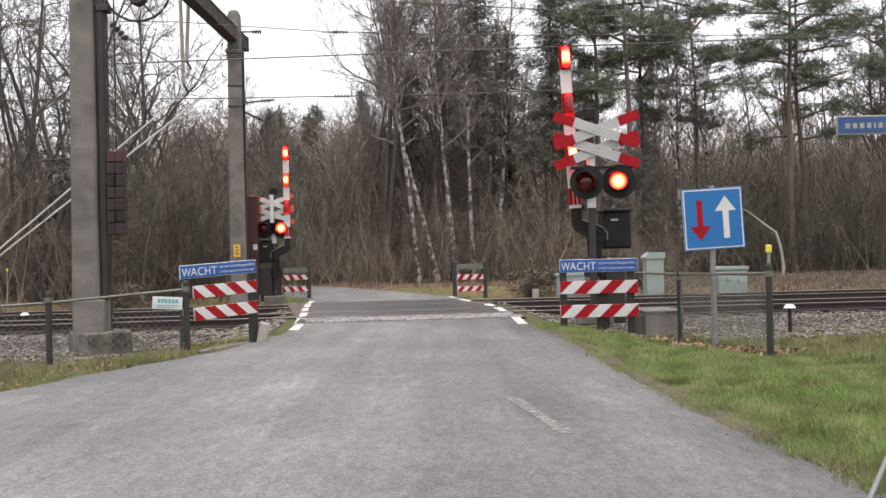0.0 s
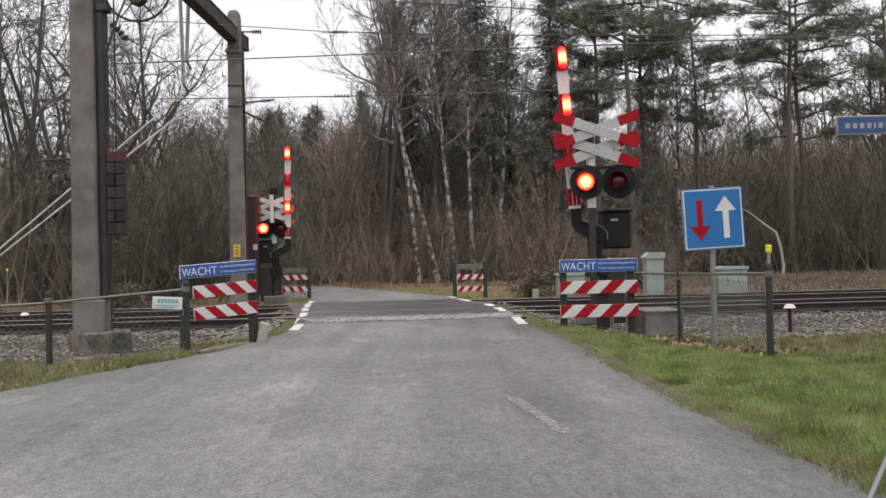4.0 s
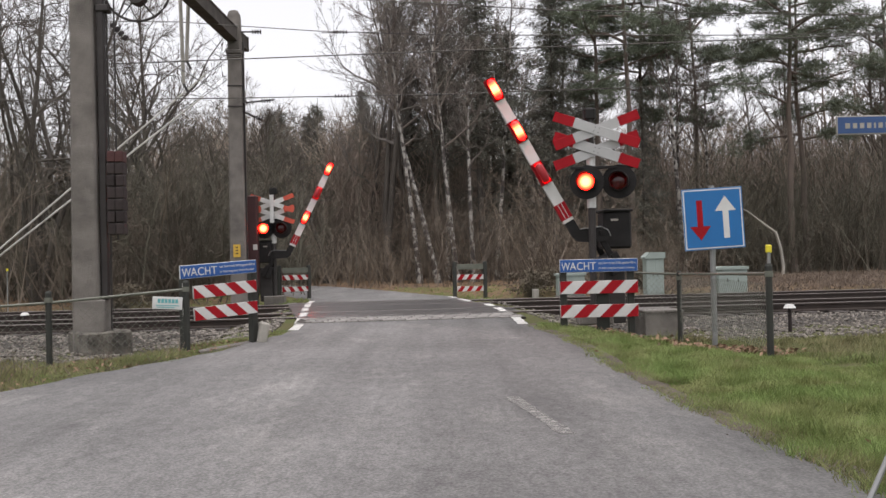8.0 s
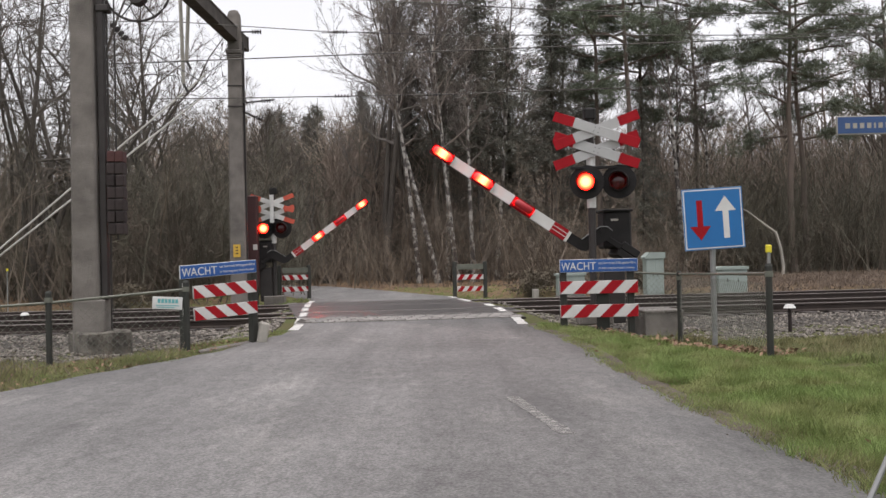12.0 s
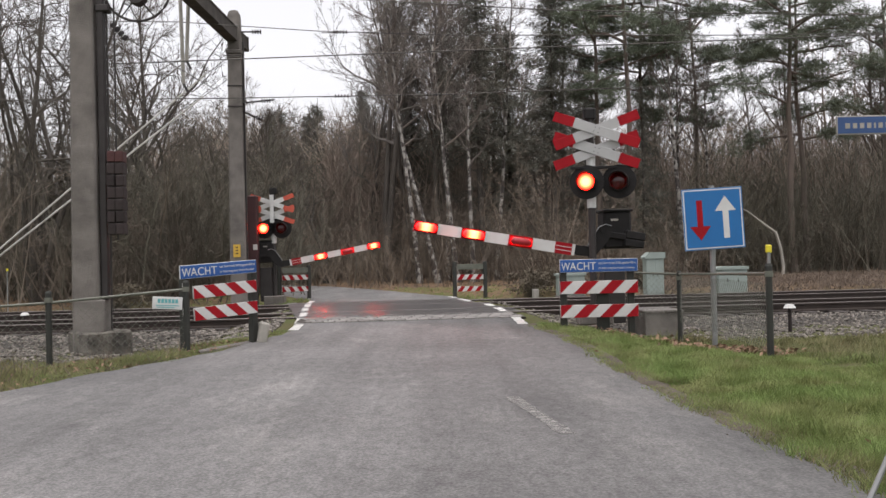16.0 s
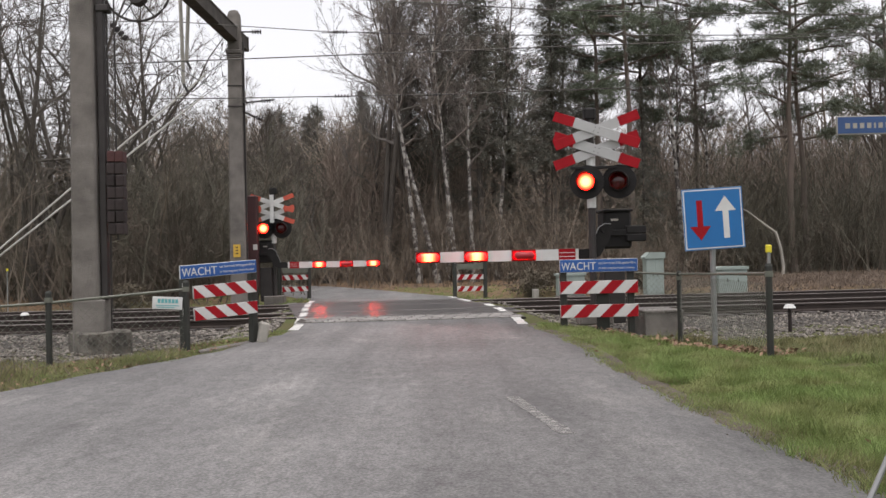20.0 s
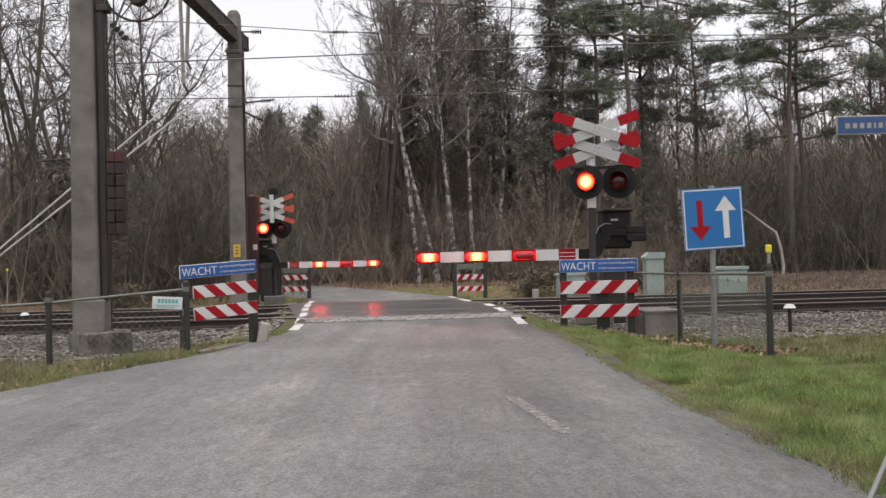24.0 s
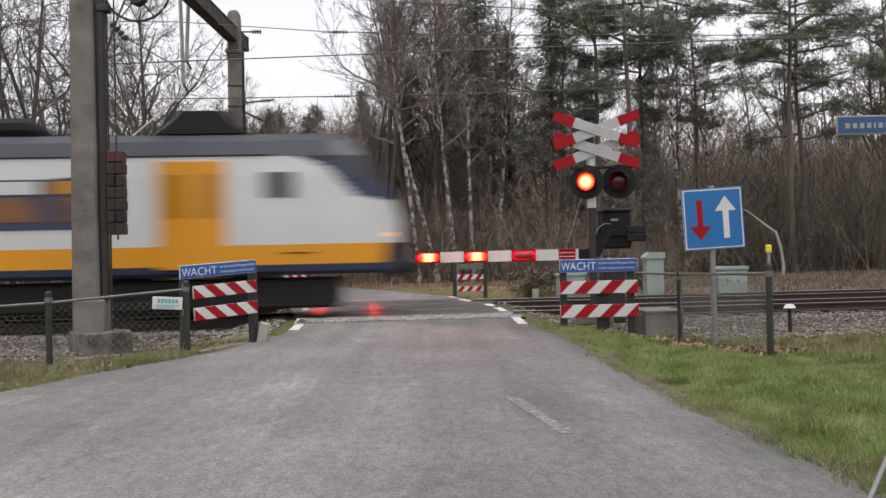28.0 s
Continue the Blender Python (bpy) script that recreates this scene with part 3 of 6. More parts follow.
def build_crossing():
    # dark deck between the rails, flush with the lane
    for o0, o1 in ((-0.62, -0.05), (0.07, 1.43), (1.57, 3.93), (4.07, 5.43), (5.57, 6.2)):
        n = 6
        V = []
        for i in range(n + 1):
            for o in (o0, o1):
                c = TRACK @ Vector((0, o, 0))
                a, b = road_side(c.y, 1) - 0.1, road_side(c.y, 2) + (0.35 if o0 > 0 else 0.05)
                x = a + (b - a) * i / n
                V.append(TRACK @ Vector((x, o, 0.004)))
        F = [(2 * i, 2 * i + 2, 2 * i + 3, 2 * i + 1) for i in range(n)]
        V2 = [tuple(v) for v in V] + [(v[0], v[1], v[2] - 0.12) for v in V]
        m = len(V)
        F2 = F + [(i, i + m, i + 2 + m, i + 2) for i in range(0, m - 2, 2)] + [(i + 1, i + 3, i + 3 + m, i + 1 + m) for i in range(0, m - 2, 2)] + [(0, 1, 1 + m, m), (m - 2, 2 * m - 2, 2 * m - 1, m - 1)]
        setting("crossing_deck", made("crossing_deck", V2, F2, DECK), None, "dark asphalt deck laid between the rails", "crossing deck")
    # strip of concrete pavers before the near rail
    strip = thing("paver_strip", "worn concrete pavers across the lane before the rails", "pavers", TRACK, kind="structure")
    me = bpy.data.meshes.new("paver")
    b = box(0.19, 0.275, 0.08, (0, 0, -0.024), 0.014)
    b.to_mesh(me)
    b.free()
    me.materials.append(PAVER)
    rng = np.random.default_rng(8)
    c0, c1 = TRACK @ Vector((0, -0.68, 0)), TRACK @ Vector((0, -1.9, 0))
    bed = box(road_side(c0.y, 2) - road_side(c0.y, 1) + 0.1, 1.26, 0.05, ((road_side(c0.y, 2) + road_side(c0.y, 1)) / 2, -1.28, -0.019))
    part("joint_bed", bed, BALLAST, strip, "dark sandy joint bed")
    for row, o in enumerate((-0.82, -1.13, -1.44, -1.75)):
        c = TRACK @ Vector((0, o, 0))
        a, b = road_side(c.y, 1), road_side(c.y, 2)
        x = a + 0.1 + 0.1 * (row % 2)
        while x < b:
            hang("paver", me, strip, m=pose(x, o, 0.002 + rng.normal(0, 0.003), rng.normal(0, 0.5), rng.normal(0, 0.5), rng.normal(0, 0.6)))
            x += 0.212


def mark(p0, p1, w, mat=None, label="white painted edge line beside the crossing"):
    p0, p1 = Vector((*p0, 0)), Vector((*p1, 0))
    d = (p1 - p0).normalized()
    s = Vector((-d.y, d.x, 0)) * w / 2
    bm = bmesh.new()
    n = 14
    rng = random.Random(round(p0.x * 91 + p0.y * 7))
    lo, hi = [], []
    for i in range(n + 1):
        c = p0.lerp(p1, i / n)
        e = s * (1 + rng.uniform(-0.15, 0.15))
        lo.append(c - e)
        hi.append(c + e)
    ring = lo + hi[::-1]
    top = [bm.verts.new((v.x, v.y, 0.005)) for v in ring]
    bot = [bm.verts.new((v.x, v.y, -0.03)) for v in ring]
    bm.faces.new(top)
    k = len(ring)
    for i in range(k):
        bm.faces.new((top[i], bot[i], bot[(i + 1) % k], top[(i + 1) % k]))
    bmesh.ops.recalc_face_normals(bm, faces=bm.faces[:])
    setting("road_marking", bm, mat or PAINT_ROAD, label, "road marking")


def build_markings():
    for a, b in (((-2.42, 14.9), (-2.52, 16.2)), ((-2.58, 16.5), (-2.75, 17.9)), ((-2.82, 18.5), (-2.98, 19.9)), ((-3.08, 20.6), (-3.24, 21.8)), ((-3.30, 22.4), (-3.46, 23.7)), ((-3.5, 24.2), (-3.62, 25.6))):
        mark(a, b, 0.15)
    for a, b in (((1.27, 15.2), (1.29, 17.6)), ((1.2, 18.7), (1.14, 20.2)), ((1.08, 20.9), (1.0, 22.0)), ((0.62, 23.5), (0.42, 24.9)), ((0.3, 25.7), (0.18, 26.6))):
        mark(a, b, 0.16)
    mark((0.74, 5.75), (0.51, 7.3), 0.1, PAINT_WORN, "worn pale lane dash on the asphalt")


# ---- trees ----
def bare_tree(rng, height, trunk_r, limbs=17, first=0.3, spread=0.36, up=1.0, lean=(0, 0), wander=0.25, twig_r=0.0092, branches=8, twigs=11, sub=2):
    n = 10
    t = np.linspace(0, 1, n)
    trunk = np.stack([lean[0] * t * height + np.cumsum(rng.normal(0, wander * 0.35, n)) * t, lean[1] * t * height + np.cumsum(rng.normal(0, wander * 0.35, n)) * t, t * height], 1)
    trunk[0, 2] = -0.3
    rad = trunk_r * (1 - 0.9 * t) + 0.006
    rad[0] *= 1.45
    trunks = [(trunk, rad, 8)]
    lines, bb, bt, br = [], [], [], []
    for i in range(limbs):
        s = first + (0.98 - first) * (i + rng.uniform(0, 0.8)) / limbs
        az = i * 2.4 + rng.uniform(-0.5, 0.5)
        base = np.array([np.interp(s, t, trunk[:, c]) for c in range(3)])
        length = height * spread * (1.12 - s) * rng.uniform(0.75, 1.2) + 0.5
        el = rng.uniform(0.4, 0.95) * up + 0.2 * s
        d = np.array([math.cos(az) * math.cos(el), math.sin(az) * math.cos(el), math.sin(el)])
        pts = [base]
        for q in range(5):
            d = unit(d + rng.normal(0, 0.17, 3) + np.array([0, 0, 0.11]))
            pts.append(pts[-1] + d * length / 5)
        pts = np.array(pts)
        r0 = min(np.interp(s, t, rad) * 0.65, 0.02 + length * 0.013)
        lines.append((pts, np.linspace(r0, 0.008, 6), 5))
        for b in range(branches):
            u = rng.uniform(0.25, 1.0)
            k = min(int(u * 5), 4)
            p = pts[k] + (pts[k + 1] - pts[k]) * (u * 5 - k)
            ax = unit(pts[k + 1] - pts[k])
            d2 = unit(ax * 0.8 + rng.normal(0, 0.55, 3) + np.array([0, 0, 0.18]))
            L2 = length * rng.uniform(0.25, 0.5) * (1.15 - 0.5 * u) + 0.25
            q = [p]
            for c in range(3):
                d2 = unit(d2 + rng.normal(0, 0.18, 3) + np.array([0, 0, 0.05]))
                q.append(q[-1] + d2 * L2 / 3)
            q = np.array(q)
            lines.append((q, np.linspace(max(0.4 * r0 * (1 - u * 0.6), 0.009), 0.006, 4), 3))
            for c in range(twigs):
                w = rng.uniform(0.15, 1.0)
                kk = min(int(w * 3), 2)
                bb.append(q[kk] + (q[kk + 1] - q[kk]) * (w * 3 - kk))
                dd = unit(unit(q[kk + 1] - q[kk]) + rng.normal(0, 0.5, 3))
                bt.append(bb[-1] + dd * rng.uniform(0.3, 0.8) * (0.35 + 0.3 * L2))
                br.append(twig_r)
    bb, bt = np.array(bb), np.array(bt)
    if sub:
        m = len(bb)
        w = rng.uniform(0.3, 0.9, (m * sub, 1))
        b2, t2 = np.repeat(bb, sub, 0), np.repeat(bt, sub, 0)
        s2 = b2 + (t2 - b2) * w
        L = np.linalg.norm(t2 - b2, axis=1)[:, None]
        e2 = s2 + unit(unit(t2 - b2) + rng.normal(0, 0.6, (m * sub, 3))) * L * rng.uniform(0.4, 0.8, (m * sub, 1))
        bb, bt = np.concatenate([bb, s2]), np.concatenate([bt, e2])
        br = br + [twig_r * 0.75] * (m * sub)
    return tubes(trunks), joined(tubes(lines), spikes(bb, bt, np.array(br)))


def gnarled_tree(rng, height, trunk_r, stems=1, fan=0.0, first=0.25, limbs=12, kids=(7, 5), twigs=8, spread=0.4, crook=0.28, lift=0.1, twig_r=0.009):
    """A crooked tree: one or more winding stems, limbs that fork twice, and fine twigs."""
    trunks, lines, bb, bt = [], [], [], []

    def path(p, d, length, n, bend):
        pts = [np.asarray(p, float)]
        for _ in range(n):
            d = unit(d + rng.normal(0, bend, 3) + np.array([0, 0, lift]))
            pts.append(pts[-1] + d * length / n)
        return np.array(pts)

    def along(pts, u):
        k = min(int(u * (len(pts) - 1)), len(pts) - 2)
        return pts[k] + (pts[k + 1] - pts[k]) * (u * (len(pts) - 1) - k), unit(pts[k + 1] - pts[k])

    for q in range(stems):
        az, tilt = q * 6.283 / stems + rng.uniform(-0.4, 0.4), fan * rng.uniform(0.5, 1.15)
        d = np.array([math.cos(az) * math.sin(tilt), math.sin(az) * math.sin(tilt), math.cos(tilt)])
        tall = height * rng.uniform(0.85, 1.05)
        stem = path((0.25 * d[0], 0.25 * d[1], -0.3), d, tall, 10, crook * 0.4)
        rad = np.linspace(trunk_r * rng.uniform(0.8, 1.1), 0.018, 11)
        rad[0] *= 1.35
        trunks.append((stem, rad, 8))
        for i in range(limbs):
            u = first + (0.99 - first) * (i + rng.uniform(0, 0.9)) / limbs
            p, ax = along(stem, u)
            length = tall * spread * (1.12 - 0.75 * u) * rng.uniform(0.6, 1.2)
            limb = path(p, unit(ax * 0.7 + unit(rng.normal(0, 1, 3)) * rng.uniform(0.6, 1.1)), length, 6, crook)
            r0 = min(float(np.interp(u, np.linspace(0, 1, 11), rad)) * 0.7, 0.025 + 0.02 * length)
            lines.append((limb, np.linspace(r0, 0.011, 7), 5))
            for _ in range(kids[0]):
                v = rng.uniform(0.2, 1.0)
                p2, ax2 = along(limb, v)
                l2 = length * rng.uniform(0.28, 0.55) * (1.2 - 0.5 * v) + 0.3
                branch = path(p2, unit(ax2 * 0.8 + rng.normal(0, 0.55, 3)), l2, 4, crook)
                lines.append((branch, np.linspace(max(0.45 * r0 * (1 - 0.6 * v), 0.01), 0.007, 5), 3))
                for _ in range(kids[1]):
                    w = rng.uniform(0.15, 1.0)
                    p3, ax3 = along(branch, w)
                    l3 = l2 * rng.uniform(0.3, 0.6) + 0.15
                    spray = path(p3, unit(ax3 + rng.normal(0, 0.5, 3)), l3, 2, crook)
                    lines.append((spray, [0.009, 0.007, 0.005], 3))
                    for _ in range(twigs):
                        p4, ax4 = along(spray, rng.uniform(0.1, 1.0))
                        bb.append(p4)
                        bt.append(p4 + unit(ax4 + rng.normal(0, 0.55, 3)) * rng.uniform(0.25, 0.6) * (0.3 + 0.4 * l3))
    return tubes(trunks), joined(tubes(lines), spikes(np.array(bb), np.array(bt), twig_r))


def needle_tufts(rng, centres, size, count, length, width):
    """Sprays of needles round many points, as thin three-sided spikes."""
    c = np.repeat(np.asarray(centres), count, 0)
    n = len(c)
    off = rng.normal(0, 1, (n, 3)) * size * np.array([1, 1, 0.55])
    d = unit(rng.normal(0, 1, (n, 3)) + unit(off) * 0.9 + np.array([0, 0, 0.15]))
    a = c + off
    return spikes(a, a + d * length * rng.uniform(0.6, 1.3, (n, 1)), width)


def pine_tree(rng, height, trunk_r, crown=0.5, spread=0.2, limbs=19, tufts=5):
    n = 10
    t = np.linspace(0, 1, n)
    trunk = np.stack([np.cumsum(rng.normal(0, 0.07, n)), np.cumsum(rng.normal(0, 0.07, n)), t * height], 1)
    trunk[0, 2] = -0.3
    rad = trunk_r * (1 - 0.85 * t)
    rad[0] *= 1.3
    lines, centres = [], []
    for i in range(limbs):
        s = crown + (0.99 - crown) * (i + rng.uniform(0, 0.9)) / limbs
        az = i * 2.4 + rng.uniform(-0.6, 0.6)
        base = np.array([np.interp(s, t, trunk[:, c]) for c in range(3)])
        q = (s - crown) / (1 - crown)
        length = height * spread * (0.55 + 0.75 * q * (1.25 - q)) * rng.uniform(0.6, 1.25)
        el = rng.uniform(-0.15, 0.3) + 0.3 * q
        d = np.array([math.cos(az) * math.cos(el), math.sin(az) * math.cos(el), math.sin(el)])
        pts = [base]
        for k in range(4):
            d = unit(d + rng.normal(0, 0.2, 3))
            pts.append(pts[-1] + d * length / 4)
        pts = np.array(pts)
        lines.append((pts, np.linspace(min(0.09, 0.02 + 0.02 * length), 0.012, 5), 5))
        for k in range(tufts):
            u = rng.uniform(0.4, 1.05)
            kk = min(int(u * 4), 3)
            p = pts[kk] + (pts[kk + 1] - pts[kk]) * (u * 4 - kk)
            e = p + rng.normal(0, 0.45, 3) * np.array([1, 1, 0.3]) + [0, 0, 0.15]
            lines.append((np.array([p, (p + e) / 2 + [0, 0, 0.05], e]), [0.016, 0.012, 0.008], 3))
            clump = rng.uniform(0.22, 0.46)
            centres += list(e + rng.normal(0, 1, (10, 3)) * np.array([clump, clump, clump * 0.42]))
    return tubes([(trunk, rad, 8)]), tubes(lines), needle_tufts(rng, centres, 0.13, 22, 0.22, 0.017)


def spruce_tree(rng, height, trunk_r, first=0.08, spread=0.2, whorls=26):
    n = 8
    t = np.linspace(0, 1, n)
    trunk = np.stack([np.cumsum(rng.normal(0, 0.03, n)), np.cumsum(rng.normal(0, 0.03, n)), t * height], 1)
    trunk[0, 2] = -0.3
    rad = trunk_r * (1 - 0.95 * t) + 0.01
    lines, centres = [], []
    for i in range(whorls):
        s = first + (0.98 - first) * i / whorls
        for j in range(5):
            az = i * 0.9 + j * 1.2566 + rng.uniform(-0.3, 0.3)
            length = height * spread * (1.03 - s) * rng.uniform(0.7, 1.2)
            base = np.array([0, 0, s * height + rng.uniform(-0.2, 0.2)])
            d = np.array([math.cos(az), math.sin(az), 0.15 * s])
            drop = -0.42 * length * (1 - 0.5 * s)
            pts = np.array([base, base + d * length * 0.35 + [0, 0, drop * 0.35], base + d * length * 0.7 + [0, 0, drop * 0.85], base + d * length + [0, 0, drop * 0.9]])
            lines.append((pts, [0.03, 0.02, 0.013, 0.007], 3))
            m = max(3, int(length * 3.2))
            for k in range(m):
                u = (k + 0.6) / m * 3
                kk = min(int(u), 2)
                centres.append(pts[kk] + (pts[kk + 1] - pts[kk]) * (u - kk) + rng.normal(0, 0.1, 3) + [0, 0, -0.09])
    return tubes([(trunk, rad, 7)]), tubes(lines), needle_tufts(rng, centres, 0.17, 16, 0.27, 0.023)


def thicket(rng, height, stems=14, spread=1.3, twigs=16):
    lines, bb, bt = [], [], []
    for i in range(stems):
        p = np.array([rng.normal(0, spread * 0.5), rng.normal(0, spread * 0.5), -0.1])
        d = unit(np.array([rng.normal(0, 0.3), rng.normal(0, 0.3), 1.0]))
        L = height * rng.uniform(0.5, 1.05)
        pts = [p]
        for k in range(5):
            d = unit(d + rng.normal(0, 0.13, 3))
            pts.append(pts[-1] + d * L / 5)
        pts = np.array(pts)
        lines.append((pts, np.linspace(0.022, 0.006, 6) * rng.uniform(0.6, 1.3), 3))
        for k in range(twigs):
            u = rng.uniform(0.12, 1) * 5
            kk = min(int(u), 4)
            b = pts[kk] + (pts[kk + 1] - pts[kk]) * (u - kk)
            e = b + unit(unit(pts[kk + 1] - pts[kk]) + rng.normal(0, 0.65, 3)) * rng.uniform(0.3, 1.0) * (0.4 + 0.12 * height)
            bb.append(b)
            bt.append(e)
            for q in range(2):
                b2 = b + (e - b) * rng.uniform(0.3, 0.9)
                bb.append(b2)
                bt.append(b2 + unit(unit(e - b) + rng.normal(0, 0.7, 3)) * rng.uniform(0.2, 0.6))
    return joined(tubes(lines), spikes(np.array(bb), np.array(bt), 0.0075))


def tree_thing(name, label, category, group, trunk, crown, trunk_mat, crown_mat, needles=None, needle_mat=None):
    ob = thing(name, label, category, group=group)
    hang("trunk", made("trunk", *trunk, trunk_mat, smooth=True), ob)
    hang("crown", made("crown", *crown, crown_mat), ob)
    if needles is not None:
        hang("foliage", made("foliage", *needles, needle_mat), ob)
    return ob
# ---- the wood ----
def build_wood():
    rng = np.random.default_rng(21)
    bare, birch, pines, spruces, bushes = [], [], [], [], []
    for i in range(5):
        h = (14.5, 12.5, 16.0, 11.0, 13.5)[i]
        tr, cr = bare_tree(rng, h, h * 0.0125, limbs=(17, 15, 18, 14, 22)[i], first=(0.34, 0.25, 0.42, 0.2, 0.18)[i], spread=(0.42, 0.48, 0.4, 0.5, 0.46)[i])
        bare.append(tree_thing("bare_tree", "leafless deciduous tree with fine grey-brown twigs", "tree", "leafless trees of the wood", tr, cr, BARK if i % 2 else BARK_DARK, TWIG))
    oaks, coppices, fans, leans = [], [], [], []
    for i in range(2):
        tr, cr = gnarled_tree(rng, (14.5, 12.5)[i], (0.19, 0.17)[i], first=(0.3, 0.22)[i], limbs=13, kids=(6, 4), twigs=6, spread=0.42, crook=0.36, lift=0.08)
        leans.append(math.degrees(math.atan2(tr[0][-1][1], tr[0][-1][0])))
        oaks.append(tree_thing("oak_tree", "crooked leafless oak with winding dark limbs", "oak", "leafless oaks of the wood", tr, cr, BARK_DARK, TWIG_DARK))
    for i in range(2):
        tr, cr = gnarled_tree(rng, (13.5, 12.0)[i], 0.13, stems=(5, 4)[i], fan=(0.3, 0.36)[i], first=0.2, limbs=8, kids=(6, 3), twigs=5, spread=0.34, crook=0.3, lift=0.1)
        coppices.append(tree_thing("multi_stemmed_tree", "leafless tree with several dark stems fanning out", "tree", "multi-stemmed trees of the wood", tr, cr, BARK_DARK, TWIG_DARK))
    for i in range(2):
        tr, cr = gnarled_tree(rng, (18.5, 17.0)[i], (0.19, 0.16)[i], stems=(2, 1)[i], fan=(0.12, 0.03)[i], first=0.36, limbs=(13, 20)[i], kids=(8, 6), twigs=8, spread=0.33, crook=0.2, lift=0.2, twig_r=0.0085)
        fans.append(tree_thing("bare_tree", "tall leafless tree with a fan of pale fine twigs", "tree", "leafless trees of the wood", tr, cr, BARK, TWIG_PALE))
    for i in range(4):
        h = (15.5, 14.0, 16.5, 12.5)[i]
        tr, cr = bare_tree(rng, h, 0.125, limbs=16, first=(0.42, 0.5, 0.38, 0.45)[i], spread=0.24, up=1.0, lean=((-0.1, 0), (-0.24, 0.03), (-0.1, 0), (-0.04, 0))[i], wander=0.22, twig_r=0.0095, branches=7, twigs=8)
        birch.append(tree_thing("birch_tree", "slender white-barked birch without leaves", "birch", "birches at the wood's edge", tr, cr, BIRCH, TWIG_BIRCH))
    for i in range(3):
        tr, cr, nd = pine_tree(rng, (17.5, 15.5, 18.5)[i], 0.2, crown=(0.5, 0.42, 0.55)[i], spread=(0.26, 0.3, 0.27)[i])
        pines.append(tree_thing("pine_tree", "tall pine with a bare trunk and dark green crown", "pine", "pines of the wood", tr, cr, BARK_PINE, BARK_PINE, nd, NEEDLE))
    for i in range(2):
        tr, cr, nd = spruce_tree(rng, (17.0, 13.5)[i], 0.17, first=(0.36, 0.16)[i], spread=(0.235, 0.26)[i], whorls=(30, 24)[i])
        spruces.append(tree_thing("spruce_tree", "dark spruce with drooping needled branches", "spruce", "spruces of the wood", tr, cr, BARK_DARK, BARK_DARK, nd, NEEDLE_DARK))
    for i in range(4):
        h = (3.2, 4.6, 2.4, 5.6)[i]
        me = made("thicket", *thicket(rng, h, stems=(15, 14, 16, 12)[i], spread=(1.5, 1.6, 1.5, 1.3)[i]), TWIG_BROWN)
        bushes.append(tagged(new("shrub", me), "bare brown shrub of thin upright stems", "shrub", "undergrowth at the wood's edge"))
    scrub = []
    for i in range(2):
        me = made("scrub", *thicket(rng, (5.0, 6.4)[i], stems=18, spread=2.2, twigs=22), TWIG_OLIVE)
        scrub.append(tagged(new("shrub", me), "tangled olive-grey shrub without leaves", "shrub", "undergrowth at the wood's edge"))
    used = set()

    def put(kind, i, x, y, s=1.0, turn=None):
        ob = kind[i % len(kind)]
        m = pose(x, y, ground_height(x, y), 0, 0, rng.uniform(0, 360) if turn is None else turn)
        if ob.name in used:
            c = copy_thing(ob, m)
        else:
            used.add(ob.name)
            c = ob
            c.matrix_basis = m
        c.scale = (s * rng.uniform(0.95, 1.05),) * 3
        return c

    # birches that stand out at the bend of the lane
    for i, x, y, s, tn in ((0, -1.05, 42.5, 0.95, 0), (1, -0.2, 42.5, 1.0, 0), (2, 0.65, 43.0, 0.95, 0), (3, 1.42, 43.5, 1.0, 0), (3, 0.2, 47, 0.9, 180), (2, 2.6, 46, 0.95, 200),
                           (3, 14.6, 51, 1.0, 60), (3, 13.5, 58, 1.05, 10), (0, 12.2, 47, 1.0, 40), (2, 13.1, 52, 1.0, 250), (2, 16.8, 62, 1.0, 90)):
        put(birch, i, x, y, s, tn)
    # large leafless trees
    for i, x, y, s in ((2, -0.3, 48.5, 0.95), (0, 3.1, 54, 1.0), (2, -19.5, 38, 1.0), (4, -13.8, 43, 1.0), (1, -8.2, 44, 0.6), (2, 22.5, 60, 0.95), (1, 6.5, 58, 0.9)):
        put(bare, i, x, y, s)
    for i, x, y, s in ((0, -10.3, 35, 1.0), (1, -11.4, 40, 1.05), (1, -8.3, 38.5, 0.62), (1, -7.0, 46, 0.76), (0, -6.0, 47.5, 0.76), (0, -8.9, 46, 0.7), (1, -9.8, 47.5, 0.78), (0, -7.6, 50, 0.72), (1, -13.6, 46, 1.0)):
        put(oaks, i, x, y, s, 180 - leans[i] + rng.uniform(-35, 35))
    for i, x, y, s in ((0, -13.3, 30.5, 1.0), (1, -12.4, 34, 1.0), (1, -17.6, 38, 1.1)):
        put(coppices, i, x, y, s)
    for i, x, y, s in ((0, -3.0, 47.5, 1.0), (1, -1.9, 50, 1.05), (1, -4.1, 51, 0.92), (0, -0.6, 53, 1.0), (1, -7.9, 51, 0.58), (1, -10.2, 52, 0.6)):
        put(fans, i, x, y, s)
    for k in range(52):
        y = rng.uniform(28.6, 46)
        put(scrub, int(rng.integers(2)), rng.uniform(-0.53, -0.2) * y, y, rng.uniform(0.75, 1.15))
    for k in range(34):
        y = rng.uniform(44, 53)
        put(scrub, int(rng.integers(2)), rng.uniform(0.235, 0.53) * y, y, rng.uniform(0.85, 1.25))
